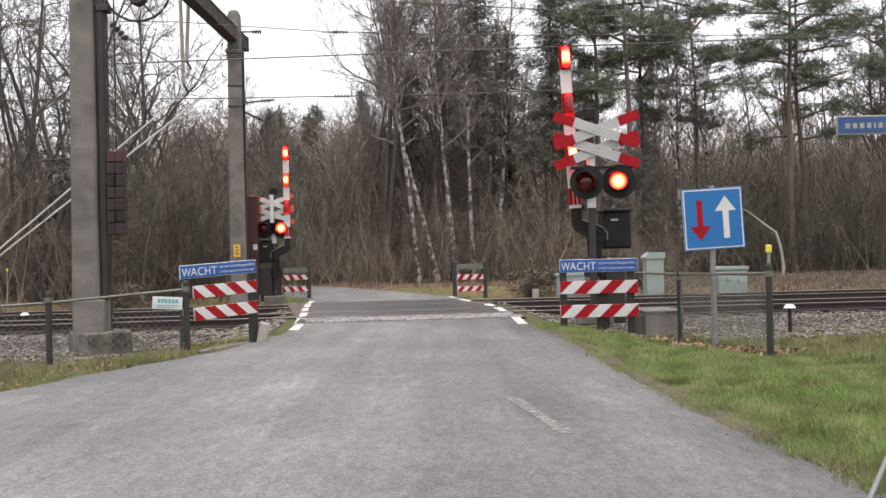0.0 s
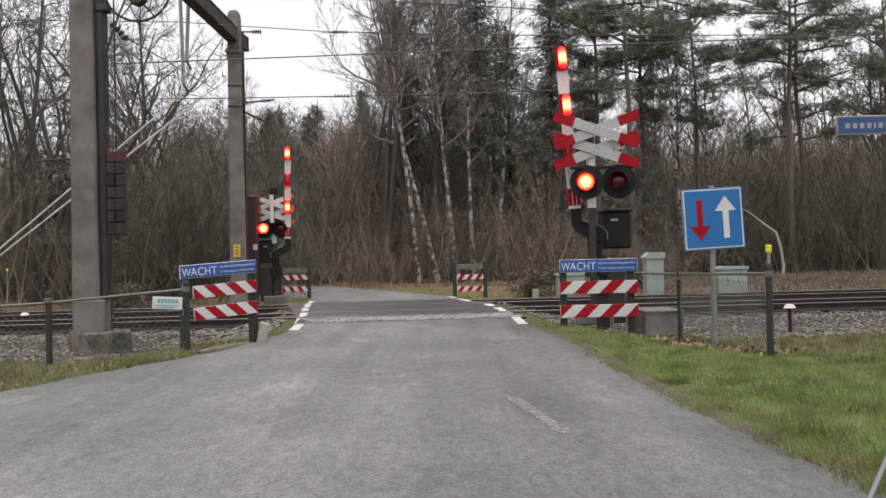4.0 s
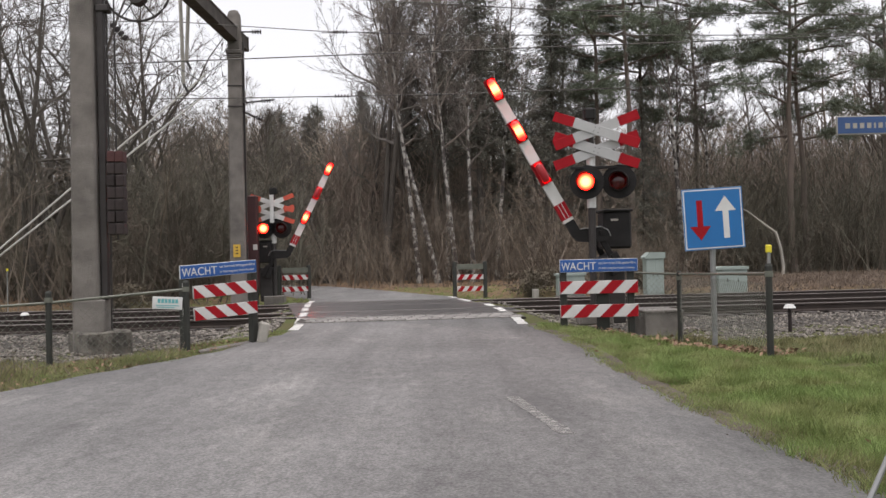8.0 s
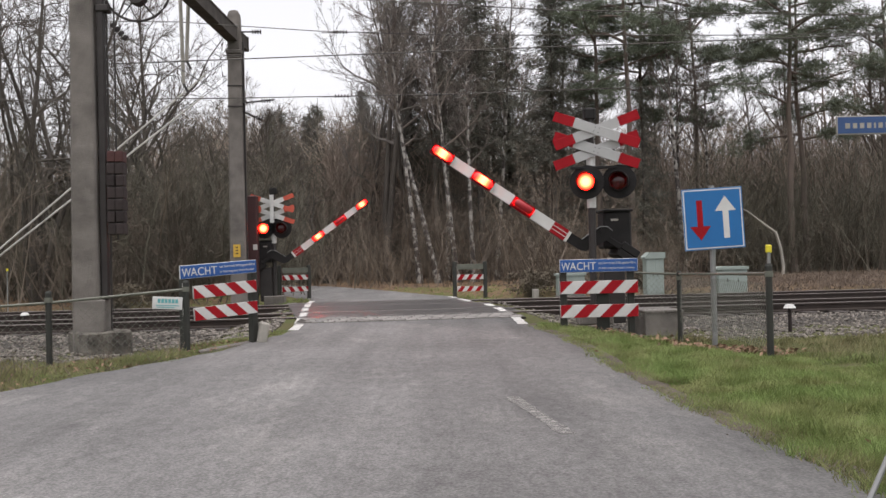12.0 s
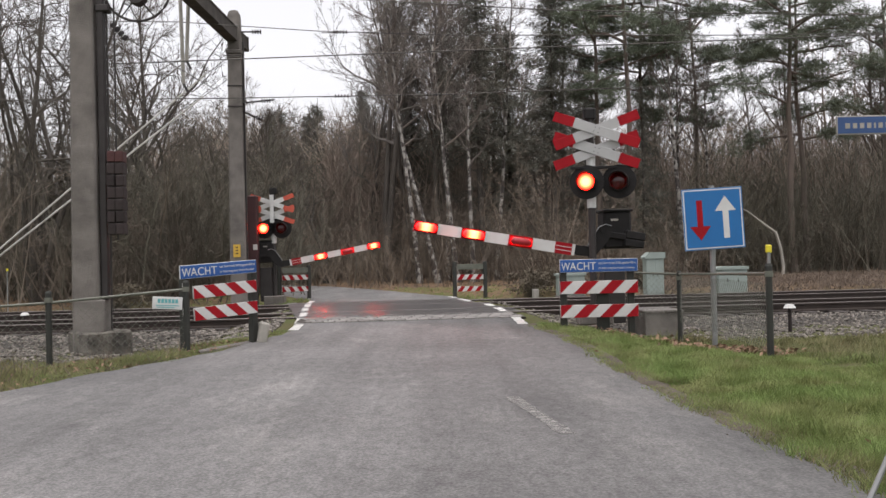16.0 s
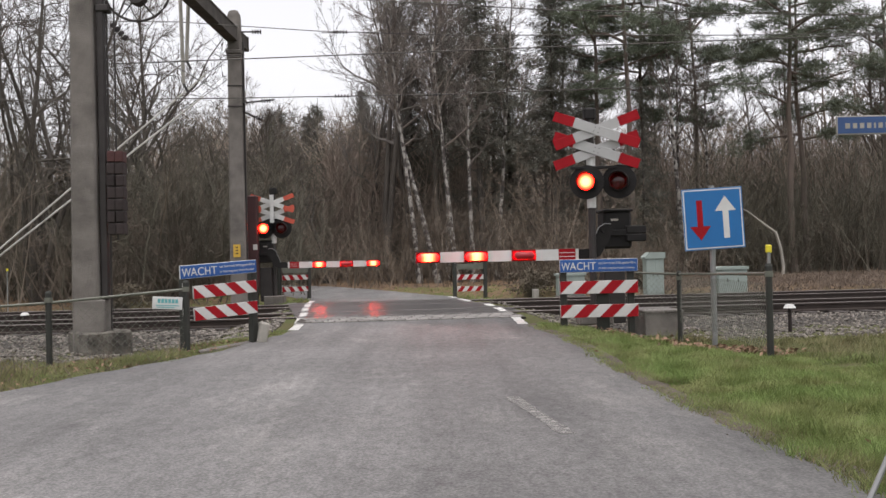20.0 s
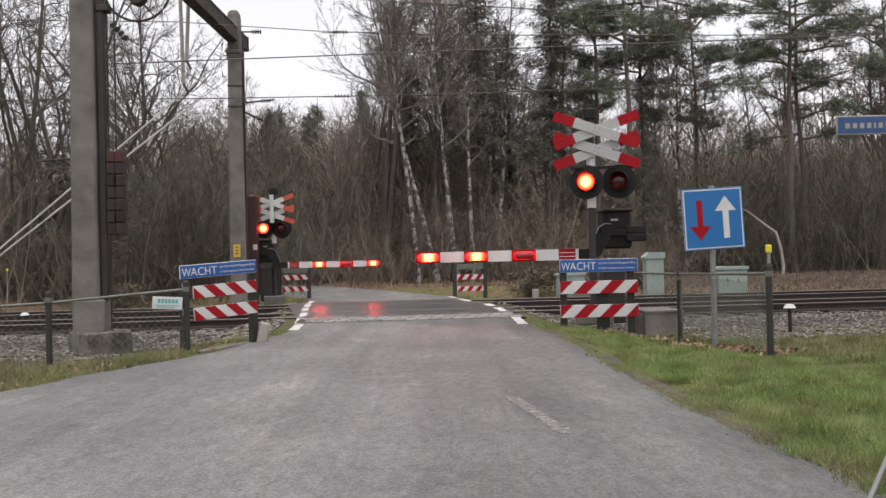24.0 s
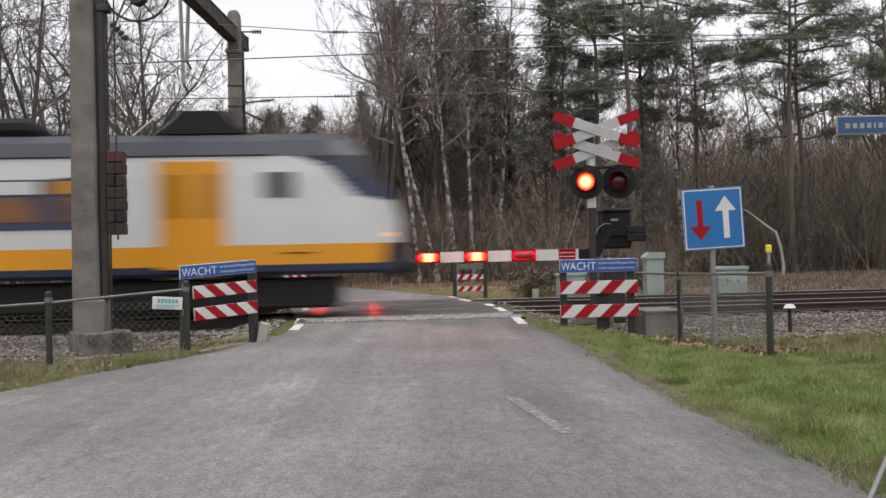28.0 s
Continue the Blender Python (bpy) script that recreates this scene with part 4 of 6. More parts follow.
    # conifers
    for i, x, y, s in ((0, 1.95, 46.5, 1.08), (1, 3.6, 49, 1.05), (0, 5.7, 47.5, 1.0), (1, 8.0, 51, 0.92), (1, 10.2, 47, 0.72), (1, -7.6, 54, 0.74), (0, -10.2, 56, 0.6), (0, 0.0, 52, 0.72), (1, -2.2, 56, 0.8), (1, -4.2, 58, 0.66), (1, -9.0, 57, 0.62), (1, -1.6, 53, 0.92), (1, -8.2, 62, 0.85), (0, -5.5, 66, 0.8), (1, -11.0, 64, 0.85)):
        put(spruces, i, x, y, s)
    for i, x, y, s in ((2, 9.5, 46.5, 1.0), (0, 8.2, 47.5, 0.97), (2, 17.0, 45.5, 0.95), (1, 18.2, 46.5, 0.93), (0, 15.0, 54, 0.9), (2, 11.2, 50, 0.92), (2, 24.0, 51, 0.95)):
        put(pines, i, x, y, s)
    # second rows
    for k in range(27):
        y = rng.uniform(50, 68)
        x = rng.uniform(-0.55, 0.56) * y
        if x > 20 and rng.random() < 0.1:
            put(pines, int(rng.integers(3)), x, y, rng.uniform(0.8, 1.0))
        elif x < -17 and rng.random() < 0.5:
            continue
        elif 0.2 < x / y < 0.36:
            put(birch, int(rng.integers(4)), x, y, rng.uniform(0.8, 0.95))
        elif -14 < x < -3:
            put(bare, int(rng.integers(5)), x, y, rng.uniform(0.55, 0.7))
        else:
            put(bare if rng.random() < 0.85 else birch, int(rng.integers(5)), x, y, rng.uniform(0.85, 1.1))
    # undergrowth along the edge, kept off the lane
    n = 0
    while n < 205:
        y = 27.5 + 42 * rng.random() ** 1.4
        x = rng.uniform(-0.58, 0.6) * y
        if road_side(y, 1) - 1.4 < x < road_side(y, 2) + 1.2 and y < 52:
            continue
        edge = 28.0 if x < -8 else (38.5 if x < 9 else 42.0)
        if y < edge or (x > 9 and rng.random() < 0.4):
            continue
        put(bushes, int(rng.integers(4)), x, y, rng.uniform(0.75, 1.2))
        n += 1
    # trees along the lane behind
    for k in range(12):
        x = rng.choice([-1, 1]) * rng.uniform(12, 34)
        put(bare, int(rng.integers(5)), x, rng.uniform(-50, -8), rng.uniform(0.7, 1.0))


def build_far_wood():
    """Distant woodland all round: packed leafless crowns over dense brush, too far to tell apart."""
    rng = np.random.default_rng(5)
    models = []
    for i in range(4):
        tr, cr = bare_tree(rng, 14.0, 0.16, limbs=13, first=0.16, spread=0.36, twig_r=0.04, branches=6, twigs=5, sub=1)
        models.append(joined(tr, cr))
    V, F, k = [], [], 0
    for n in range(112):
        if n < 96:
            a = math.pi / 2 + rng.uniform(-0.56, 0.56)
            d = rng.uniform(68, 118)
        else:
            a = rng.uniform(0, 2 * np.pi)
            d = rng.uniform(90, 130)
        v, f = models[n % 4]
        s = rng.uniform(0.75, 1.12)
        if 0.06 < a - math.pi / 2 < 0.22:
            s *= 0.8
        t = rng.uniform(0, 6.28)
        r = np.array([[math.cos(t), -math.sin(t), 0], [math.sin(t), math.cos(t), 0], [0, 0, 1]])
        V.append(v @ r.T * s + np.array([d * math.cos(a), d * math.sin(a), 0]))
        F += [tuple(i + k for i in x) for x in f]
        k += len(v)
    B, T, R = [], [], []
    for n in range(32000):
        if n < 27000:
            a = math.pi / 2 + rng.uniform(-0.6, 0.6)
            d = rng.uniform(62, 120)
        else:
            a = rng.uniform(0, 2 * np.pi)
            d = rng.uniform(80, 135)
        x, y = d * math.cos(a), d * math.sin(a)
        h = rng.uniform(2.0, 9.5) if abs(x + 2) > 20 else rng.uniform(3.0, 13.0)
        B.append((x, y, h * rng.uniform(0.0, 0.8)))
        T.append((x + rng.normal(0, 1.8), y + rng.normal(0, 1.8), h))
        R.append(rng.uniform(0.02, 0.06))
    for n in range(17000):
        y = rng.uniform(50, 76)
        x = y * rng.uniform(-0.3, 0.04)
        h = rng.uniform(3.0, 9.5 + 1.2 * math.sin(x * 0.9)) * y / 55
        B.append((x, y, h * rng.uniform(0.3, 0.95)))
        T.append((x + rng.normal(0, 1.3), y + rng.normal(0, 1.3), h))
        R.append(rng.uniform(0.015, 0.04))
    for n in range(19000):
        y = rng.uniform(50, 72)
        right = rng.random() < 0.62
        x = y * (rng.uniform(0.2, 0.56) if right else rng.uniform(-0.56, -0.26))
        h = rng.uniform(1.5, (9.2 if right else 8.0) + 1.5 * math.sin(x * 0.7)) * y / 58
        B.append((x, y, h * rng.uniform(0.2, 0.9)))
        T.append((x + rng.normal(0, 1.2), y + rng.normal(0, 1.2), h))
        R.append(rng.uniform(0.015, 0.04))
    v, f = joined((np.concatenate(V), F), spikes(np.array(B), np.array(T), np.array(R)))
    tagged(new("far_wood", made("far_wood", v, f, FAR_WOOD)), "distant brown woodland behind the nearer trees, paled by painted haze", "woodland", kind="stuff")


# ---- grass, leaves ----
def blades(name, spots, length, mat, label, seed, width=0.006):
    rng = np.random.default_rng(seed)
    p = np.array(spots)
    sway = np.array([noise.noise_vector(Vector((x * 3.1, y * 2.4, 6.0)))[:] for x, y, z in p]) * np.array([1.15, 1.15, 0])
    d = unit(rng.normal(0, 0.5, (len(p), 3)) * np.array([1, 1, 0]) + sway + np.array([0, 0, 1.0]))
    grow = np.array([0.75 + 0.7 * noise.noise(Vector((x * 1.3, y * 1.3, 2.0))) + 0.5 * noise.noise(Vector((x * 4.2, y * 3.4, 5.0))) for x, y, z in p])[:, None]
    v, f = spikes(p, p + d * length * np.clip(grow, 0.3, 1.6) * rng.uniform(0.5, 1.2, (len(p), 1)), width)
    tagged(new(name, made(name, v, f, mat)), label, "grass", kind="stuff")


def tufts(rng, spots, count, size):
    """Clumps of blade roots round tuft centres."""
    out = []
    for x, y, z in spots:
        for _ in range(count):
            px, py = x + rng.normal(0, size), y + rng.normal(0, size)
            out.append((px, py, ground_height(px, py) - 0.005))
    return out


def build_grass():
    rng = np.random.default_rng(9)
    near, dry, left = [], [], []
    while len(near) < 9000:
        y = 3.2 + 12.0 * rng.random() ** 1.35
        x = road_side(y, 2) - 0.03 + rng.uniform(0, 1) * 4.2
        if x > 0.52 * y + 0.5 or rng.random() > soft(-0.1, 0.13, x - road_side(y, 2) + 0.22 * noise.noise(Vector((x * 2.5, y * 2.5, 2)))):
            continue
        if y > 12.3 + 0.35 * noise.noise(Vector((x, 0, 3))) and x > 3.4:
            continue
        if noise.noise(Vector((x * 1.4, y * 1.4, 7))) < -0.3 and rng.random() < 0.25:
            continue
        near.append((x, y, ground_height(x, y) - 0.005))
    while len(left) < 15000:
        y = rng.uniform(6, 15)
        x = road_side(y, 1) + 0.06 - rng.random() ** 1.6 * 1.5
        if noise.noise(Vector((x * 2, y * 2, 1))) < -0.25:
            continue
        left.append((x, y, ground_height(x, y) - 0.005))
    while len(dry) < 26000:
        y = rng.uniform(25.3, 44)
        x = rng.uniform(-0.55, 0.6) * y
        if road_side(y, 1) - 0.1 < x < road_side(y, 2) + 0.1:
            continue
        if noise.noise(Vector((x * 0.6, y * 0.6, 4))) < -0.2 or (x < 6 and (y > 37 or rng.random() < 0.5)) or x < -8:
            continue
        dry.append((x, y, ground_height(x, y) - 0.005))
    mix = []
    while len(mix) < 16000:
        x, y = rng.uniform(3.3, 9.5), rng.uniform(8.5, 15.4)
        if y > 14.0 + 0.085 * x + 0.5 * noise.noise(Vector((x, 0, 3))) or (x < 3.6 and y < 9.6) or x > 0.55 * y + 0.5:
            continue
        mix.append((x, y, ground_height(x, y) - 0.005))
    weeds = []
    while len(weeds) < 15000:
        x, y = rng.uniform(-8.6, -3.2), rng.uniform(7.5, 14.6)
        e = road_side(y, 1) - x
        if e < 0.12 or x < -0.56 * y - 0.3 or y > 13.6 + 0.4 * noise.noise(Vector((x * 1.5, 0, 8))) or noise.noise(Vector((x * 1.2, y * 1.2, 6))) < -0.28:
            continue
        weeds.append((x, y, ground_height(x, y) - 0.005))
    blades("grass", weeds, 0.115, BLADE_MIX, "ragged yellowing weeds before the pole and gravel", 8, 0.006)
    stalks = [p for p in weeds[::40]]
    blades("dry_grass", stalks, 0.3, BLADE_DRY, "thin dry stalks among the weeds", 10, 0.006)
    blades("grass", mix, 0.17, BLADE_MIX, "longer yellowing grass beside the gravel", 6, 0.008)
    rim = []
    while len(rim) < 13000:
        y = 3.2 + 11.5 * rng.random() ** 1.3
        x = road_side(y, 2) + rng.normal(0.13, 0.12)
        if x < road_side(y, 2) - 0.1 + 0.16 * noise.noise(Vector((0, y * 2.2, 1))) or noise.noise(Vector((x * 3, y * 3, 5))) < -0.3:
            continue
        rim.append((x, y, max(ground_height(x, y), 0.0) - 0.004))
    blades("grass", rim[::2], 0.06, BLADE, "short green grass creeping over the asphalt edge", 17, 0.004)
    blades("grass", rim[1::2], 0.055, BLADE_MIX, "short brownish grass creeping over the asphalt edge", 7, 0.004)
    far_green = [p for p in dry if abs(p[0] + 2) < 6 and p[1] < 36]
    dry = [p for p in dry if not (abs(p[0] + 2) < 6 and p[1] < 36)]
    blades("grass", tufts(rng, near, 17, 0.055), 0.1, BLADE, "tufted green winter grass on the verge", 1, 0.0045)
    blades("grass", left[::2], 0.07, BLADE_MIX, "thin yellowing grass along the asphalt edge", 2, 0.005)
    blades("grass", left[1::2], 0.075, BLADE, "thin green grass along the asphalt edge", 22, 0.005)
    blades("grass", far_green, 0.12, BLADE, "green grass on the far verge", 3, 0.012)
    blades("dry_grass", dry, 0.28, BLADE_DRY, "dry straw-coloured grass before the wood", 4, 0.014)


def build_leaves():
    rng = np.random.default_rng(12)
    V, F, k = [], [], 0
    for i in range(1800):
        if i >= 1500:
            y = rng.uniform(7.5, 13.2)
            x = road_side(y, 1) - 0.05 - abs(rng.normal(0, 0.55))
        elif i < 900:
            t = rng.random()
            x, y = 3.0 + 0.55 * t + rng.normal(0, 0.16), 14.3 - 4.4 * t + rng.normal(0, 0.25)
            if t < 0.2:
                x = 2.2 + rng.random() * 1.4
        else:
            y = rng.uniform(4, 15)
            x = road_side(y, 2) + rng.uniform(0.0, 4.5)
            if rng.random() < 0.86:
                continue
        z = ground_height(x, y) + (rng.uniform(0.03, 0.11) if i < 900 else rng.uniform(0.015, 0.06))
        a, s = rng.uniform(0, 6.28), rng.uniform(0.022, 0.042) * (1.0 if i < 900 else 0.7)
        tilt = rng.normal(0, 0.5, 2)
        for px, py, pz in ((-1, 0, 0.0), (0, -0.55, 0.25), (1.1, 0, 0), (0, 0.55, 0.25), (0, 0, -0.1)):
            qx, qy = px * math.cos(a) - py * math.sin(a), px * math.sin(a) + py * math.cos(a)
            V.append((x + qx * s, y + qy * s, z + s * (pz + qx * tilt[0] + qy * tilt[1])))
        F += [(k, k + 1, k + 4), (k + 1, k + 2, k + 4), (k + 2, k + 3, k + 4), (k + 3, k, k + 4)]
        k += 5
    tagged(new("fallen_leaves", made("fallen_leaves", V, F, LEAF)), "curled reddish-brown leaves caught along the fence", "leaves", kind="stuff")


# ---- level crossing ----
def striped_board(name, parent, w, h, lean, m, red=None, phase=0.02):
    """A white board with slanting red stripes standing 3 mm proud on its face (local -y)."""
    b = part(name, box(w, 0.03, h, (0, 0, 0), 0.004), WHITE, parent, "red and white striped board", m)
    step = w / 3.0
    sw = step * 0.5
    for i in range(-1, 4):
        x0 = -w / 2 + (i + phase) * step
        pts = [(x0, -h / 2), (x0 + sw, -h / 2), (x0 + sw + lean, h / 2), (x0 + lean, h / 2)]
        poly = clip_x(pts, -w / 2 + 0.003, w / 2 - 0.003)
        if len(poly) >= 3:
            part("stripe", slab(poly, -0.003), red or RED, b, m=pose(0, -0.0152, 0))
    return b


def clip_x(poly, a, b):
    for lim, sign in ((a, 1), (b, -1)):
        res = []
        for i, p in enumerate(poly):
            q = poly[(i + 1) % len(poly)]
            pin, qin = (p[0] - lim) * sign >= 0, (q[0] - lim) * sign >= 0
            if pin:
                res.append(p)
            if pin != qin:
                t = (lim - p[0]) / (q[0] - p[0])
                res.append((lim, p[1] + t * (q[1] - p[1])))
        poly = res
        if not poly:
            return []
    return poly


def warning_fence(m, w, z_sign, z_boards, lean, high, shift, label, tilt=0.0, wide=None, tall=0.2):
    """Two dark posts carrying striped boards and a blue warning board; local x along the boards, -y towards the road's near end."""
    ob = thing("warning_fence", label, "fence", m, "striped fences at the crossing")
    for x in (-w / 2 + 0.06 + shift * 0.6, w / 2 - 0.1 + shift):
        part("post", box(0.105, 0.1, z_sign + 0.35, (x, 0.075, (z_sign - 0.1) / 2 - 0.12), 0.012), POST_GREEN, ob, "dark green square post")
    if shift == 0:
        part("post", box(0.2, 0.06, z_boards[0] + 0.4, (w * 0.06, 0.1, z_boards[0] / 2 - 0.1), 0.01), POST_GREEN, ob, "dark green square post")
    tl = pose(0, 0, 0, 0, tilt, 0)
    for z in z_boards:
        striped_board("board", ob, wide or w, high, lean, phase=0.5 if lean > 0 else 0.02, m=pose(shift * (1.0 + 0.35 * (z_boards[0] - z)), -0.002, z) @ tl)
    if shift:
        for z in (0.82, 0.5):
            part("reflector", box(0.06, 0.006, 0.11, (-w / 2 + 0.06 + shift * 0.6 - 0.03, 0.02, z)), WHITE, ob, "small white reflector")
    s = part("sign_board", box(w, 0.02, tall, (0, 0, 0), 0.004), WHITE, ob, "blue warning board with white lettering", pose(0, -0.01, z_sign) @ tl)
    part("panel", box(w - 0.012, 0.004, tall - 0.012, (0, -0.0125, 0)), BLUE, s)
    for ch, at, wd in (("W", 0.0, 0.118), ("A", 0.108, 0.088), ("C", 0.2, 0.08), ("H", 0.29, 0.07), ("T", 0.368, 0.08)):
        lettering(ch, tall * 0.86, w * wd * 0.95, WHITE, s, pose(-w / 2 + 0.025 + w * at, -0.0165, -tall * 0.32), "letter")
    lettering("tot het rode licht gedoofd is", tall * 0.26, w * 0.475, WHITE, s, pose(-w / 2 + w * 0.5, -0.0165, tall * 0.1))
    lettering("er kan nog een trein komen", tall * 0.26, w * 0.46, WHITE, s, pose(-w / 2 + w * 0.5, -0.0165, -tall * 0.28))
    return ob


def plain_fence(m, w, z_boards, lean, z_top, label):
    ob = thing("warning_fence", label, "fence", m, "striped fences at the crossing")
    for x in (-w / 2 - 0.06, w / 2 + 0.06):
        part("post", box(0.11, 0.1, z_top + 0.45, (x, 0.07, z_top / 2 - 0.1), 0.015), POST_GREEN, ob, "dark green square post")
    part("top_board", box(w, 0.03, 0.15, (0, 0, z_top - 0.02), 0.005), RAIL_PIPE, ob, "grey-green weathered board")
    for z in z_boards:
        striped_board("board", ob, w, 0.14, lean, pose(0, 0, z))
    return ob


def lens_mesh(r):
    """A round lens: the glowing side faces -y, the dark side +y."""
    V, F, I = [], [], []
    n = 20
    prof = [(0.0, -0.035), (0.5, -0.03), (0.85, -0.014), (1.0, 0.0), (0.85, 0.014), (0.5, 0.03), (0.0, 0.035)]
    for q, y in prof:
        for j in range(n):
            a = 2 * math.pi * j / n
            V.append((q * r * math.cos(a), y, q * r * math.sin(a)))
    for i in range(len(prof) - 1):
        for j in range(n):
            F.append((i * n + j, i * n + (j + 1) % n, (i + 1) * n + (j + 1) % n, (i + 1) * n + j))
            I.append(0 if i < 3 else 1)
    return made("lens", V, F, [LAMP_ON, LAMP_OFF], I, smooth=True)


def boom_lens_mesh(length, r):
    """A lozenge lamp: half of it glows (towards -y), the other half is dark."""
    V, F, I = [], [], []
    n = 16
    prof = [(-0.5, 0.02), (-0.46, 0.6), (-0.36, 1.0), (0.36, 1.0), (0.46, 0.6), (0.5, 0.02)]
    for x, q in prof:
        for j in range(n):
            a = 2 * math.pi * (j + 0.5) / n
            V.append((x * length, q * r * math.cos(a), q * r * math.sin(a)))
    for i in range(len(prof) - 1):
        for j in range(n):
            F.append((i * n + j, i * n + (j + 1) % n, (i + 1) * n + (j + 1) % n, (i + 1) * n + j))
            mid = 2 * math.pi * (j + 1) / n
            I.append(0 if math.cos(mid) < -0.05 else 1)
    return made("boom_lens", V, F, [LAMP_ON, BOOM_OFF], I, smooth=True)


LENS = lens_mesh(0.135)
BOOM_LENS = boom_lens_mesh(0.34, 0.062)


def lamp_unit(parent, m, back_r):
    """Black backboard with a hooded lamp; returns the turning lens."""
    bm = rod((0, 0.05, 0), (0, 0.02, 0), back_r, n=28)
    rod((0, 0.2, 0), (0, 0.04, 0), back_r * 0.6, n=20, bm=bm)
    unit_ob = part("lamp_housing", bm, BLACK, parent, "round black lamp housing", m)
    V, F = [], []
    n = 18
    for q, (rr, y) in enumerate(((0.165, 0.02), (0.165, -0.12), (0.16, -0.3), (0.15, -0.3), (0.155, -0.12), (0.155, 0.02))):
        for j in range(n + 1):
            a = radians(-35 + 250 * j / n)
            dep = y if y > 0 else y * (0.55 + 0.45 * math.sin(max(0, min(math.pi, a))))
            V.append((rr * math.cos(a), dep, rr * math.sin(a)))
    for i in range(6):
        for j in range(n):
            i2 = (i + 1) % 6
            F.append((i * (n + 1) + j, i * (n + 1) + j + 1, i2 * (n + 1) + j + 1, i2 * (n + 1) + j))
    hang("hood", made("hood", V, F, BLACK, smooth=True), unit_ob)
    # Added tube, blocks the glow of a lens turned to its dark side.
    rim = [(0.1365, 0.02), (0.1365, -0.104), (0.147, -0.104), (0.147, 0.02)]
    V = [(r * math.cos(6.2832 * j / 24), y, r * math.sin(6.2832 * j / 24)) for r, y in rim for j in range(24)]
    F = [(i * 24 + j, i * 24 + (j + 1) % 24, (i + 1) * 24 + (j + 1) % 24, (i + 1) * 24 + j) for i in range(3) for j in range(24)]
    hang("lens_tube", made("lens_tube", V, F, BLACK, smooth=False), unit_ob, "black tube added round the lens to hold back its glow")
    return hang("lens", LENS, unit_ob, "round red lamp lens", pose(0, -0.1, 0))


def andrews_cross(parent, z, y, red, arm, wide, tip, angle, turn=0.0):
    for k, sgn in enumerate((-1, 1)):
        m = pose(0.08 if turn else 0, y - 0.02 * k, z, 0, 0, turn) @ pose(0, 0, 0, 0, sgn * angle, 0)
        b = part("cross_arm", box(arm - 2 * tip, 0.016, wide, (0, 0, 0), 0.004), CROSS_WHITE if turn else WHITE, parent, "white enamel cross arm with red ends", m)
        for bx in (-0.035, 0.035):
            for bz in (-0.035, 0.035):
                part("bolt", rod((bx, -0.014, bz), (bx, -0.004, bz), 0.009, n=6), STEEL_DARK, b)
        for e in (-1, 1):
            part("arm_end", box(tip, 0.014, wide, (e * (arm / 2 - tip / 2), 0, 0), 0.004), red, b, "red reflective end")


def crossing_signal(m, red, label, cross_z, lamp_z, lamp_x, gap, yaw, cap_z, arm=1.42, plinth=False, turn=0):
    ob = thing("crossing_signal", label, "railway signal", m, "level crossing signals")
    part("post", rod((0, 0.08, 0.0), (0, 0.08, cap_z), 0.06, n=16), STEEL_DARK, ob, "dark steel post")
    part("sleeve", rod((0, 0.08, lamp_z - 0.42), (0, 0.08, cross_z[0] - 0.02), 0.075, n=16), WHITE, ob, "white painted upper post")
    part("bell", box(0.2, 0.2, 0.2, (0, 0.1, cap_z + 0.02), 0.03), BLACK, ob, "dark grey bell box")
    for i, z in enumerate(cross_z):
        andrews_cross(ob, z, -0.03 - 0.05 * i, red, arm, 0.125 if plinth else 0.165, arm * 0.235, 20.0 if plinth else 19.6, turn)
    if plinth:
        part("front_strip", box(0.11, 0.02, 0.78, (0.0, -0.16, (cross_z[0] + cross_z[1]) / 2), 0.004), WHITE, ob, "white upright strip over the crosses")
    part("lamp_bar", box(gap + 0.5, 0.05, 0.05, (lamp_x, 0.0, lamp_z + 0.24), 0.01), BLACK, ob)
    part("foot", box(0.55, 0.5, 0.24, (0, 0.08, 0.08), 0.02), CONCRETE, ob, "concrete foot")
    return ob, [lamp_unit(ob, pose(lamp_x + s * gap / 2, -0.05, lamp_z, 0, 0, yaw), 0.28) for s in (-1, 1)]


BOOM_DROP = 0.378


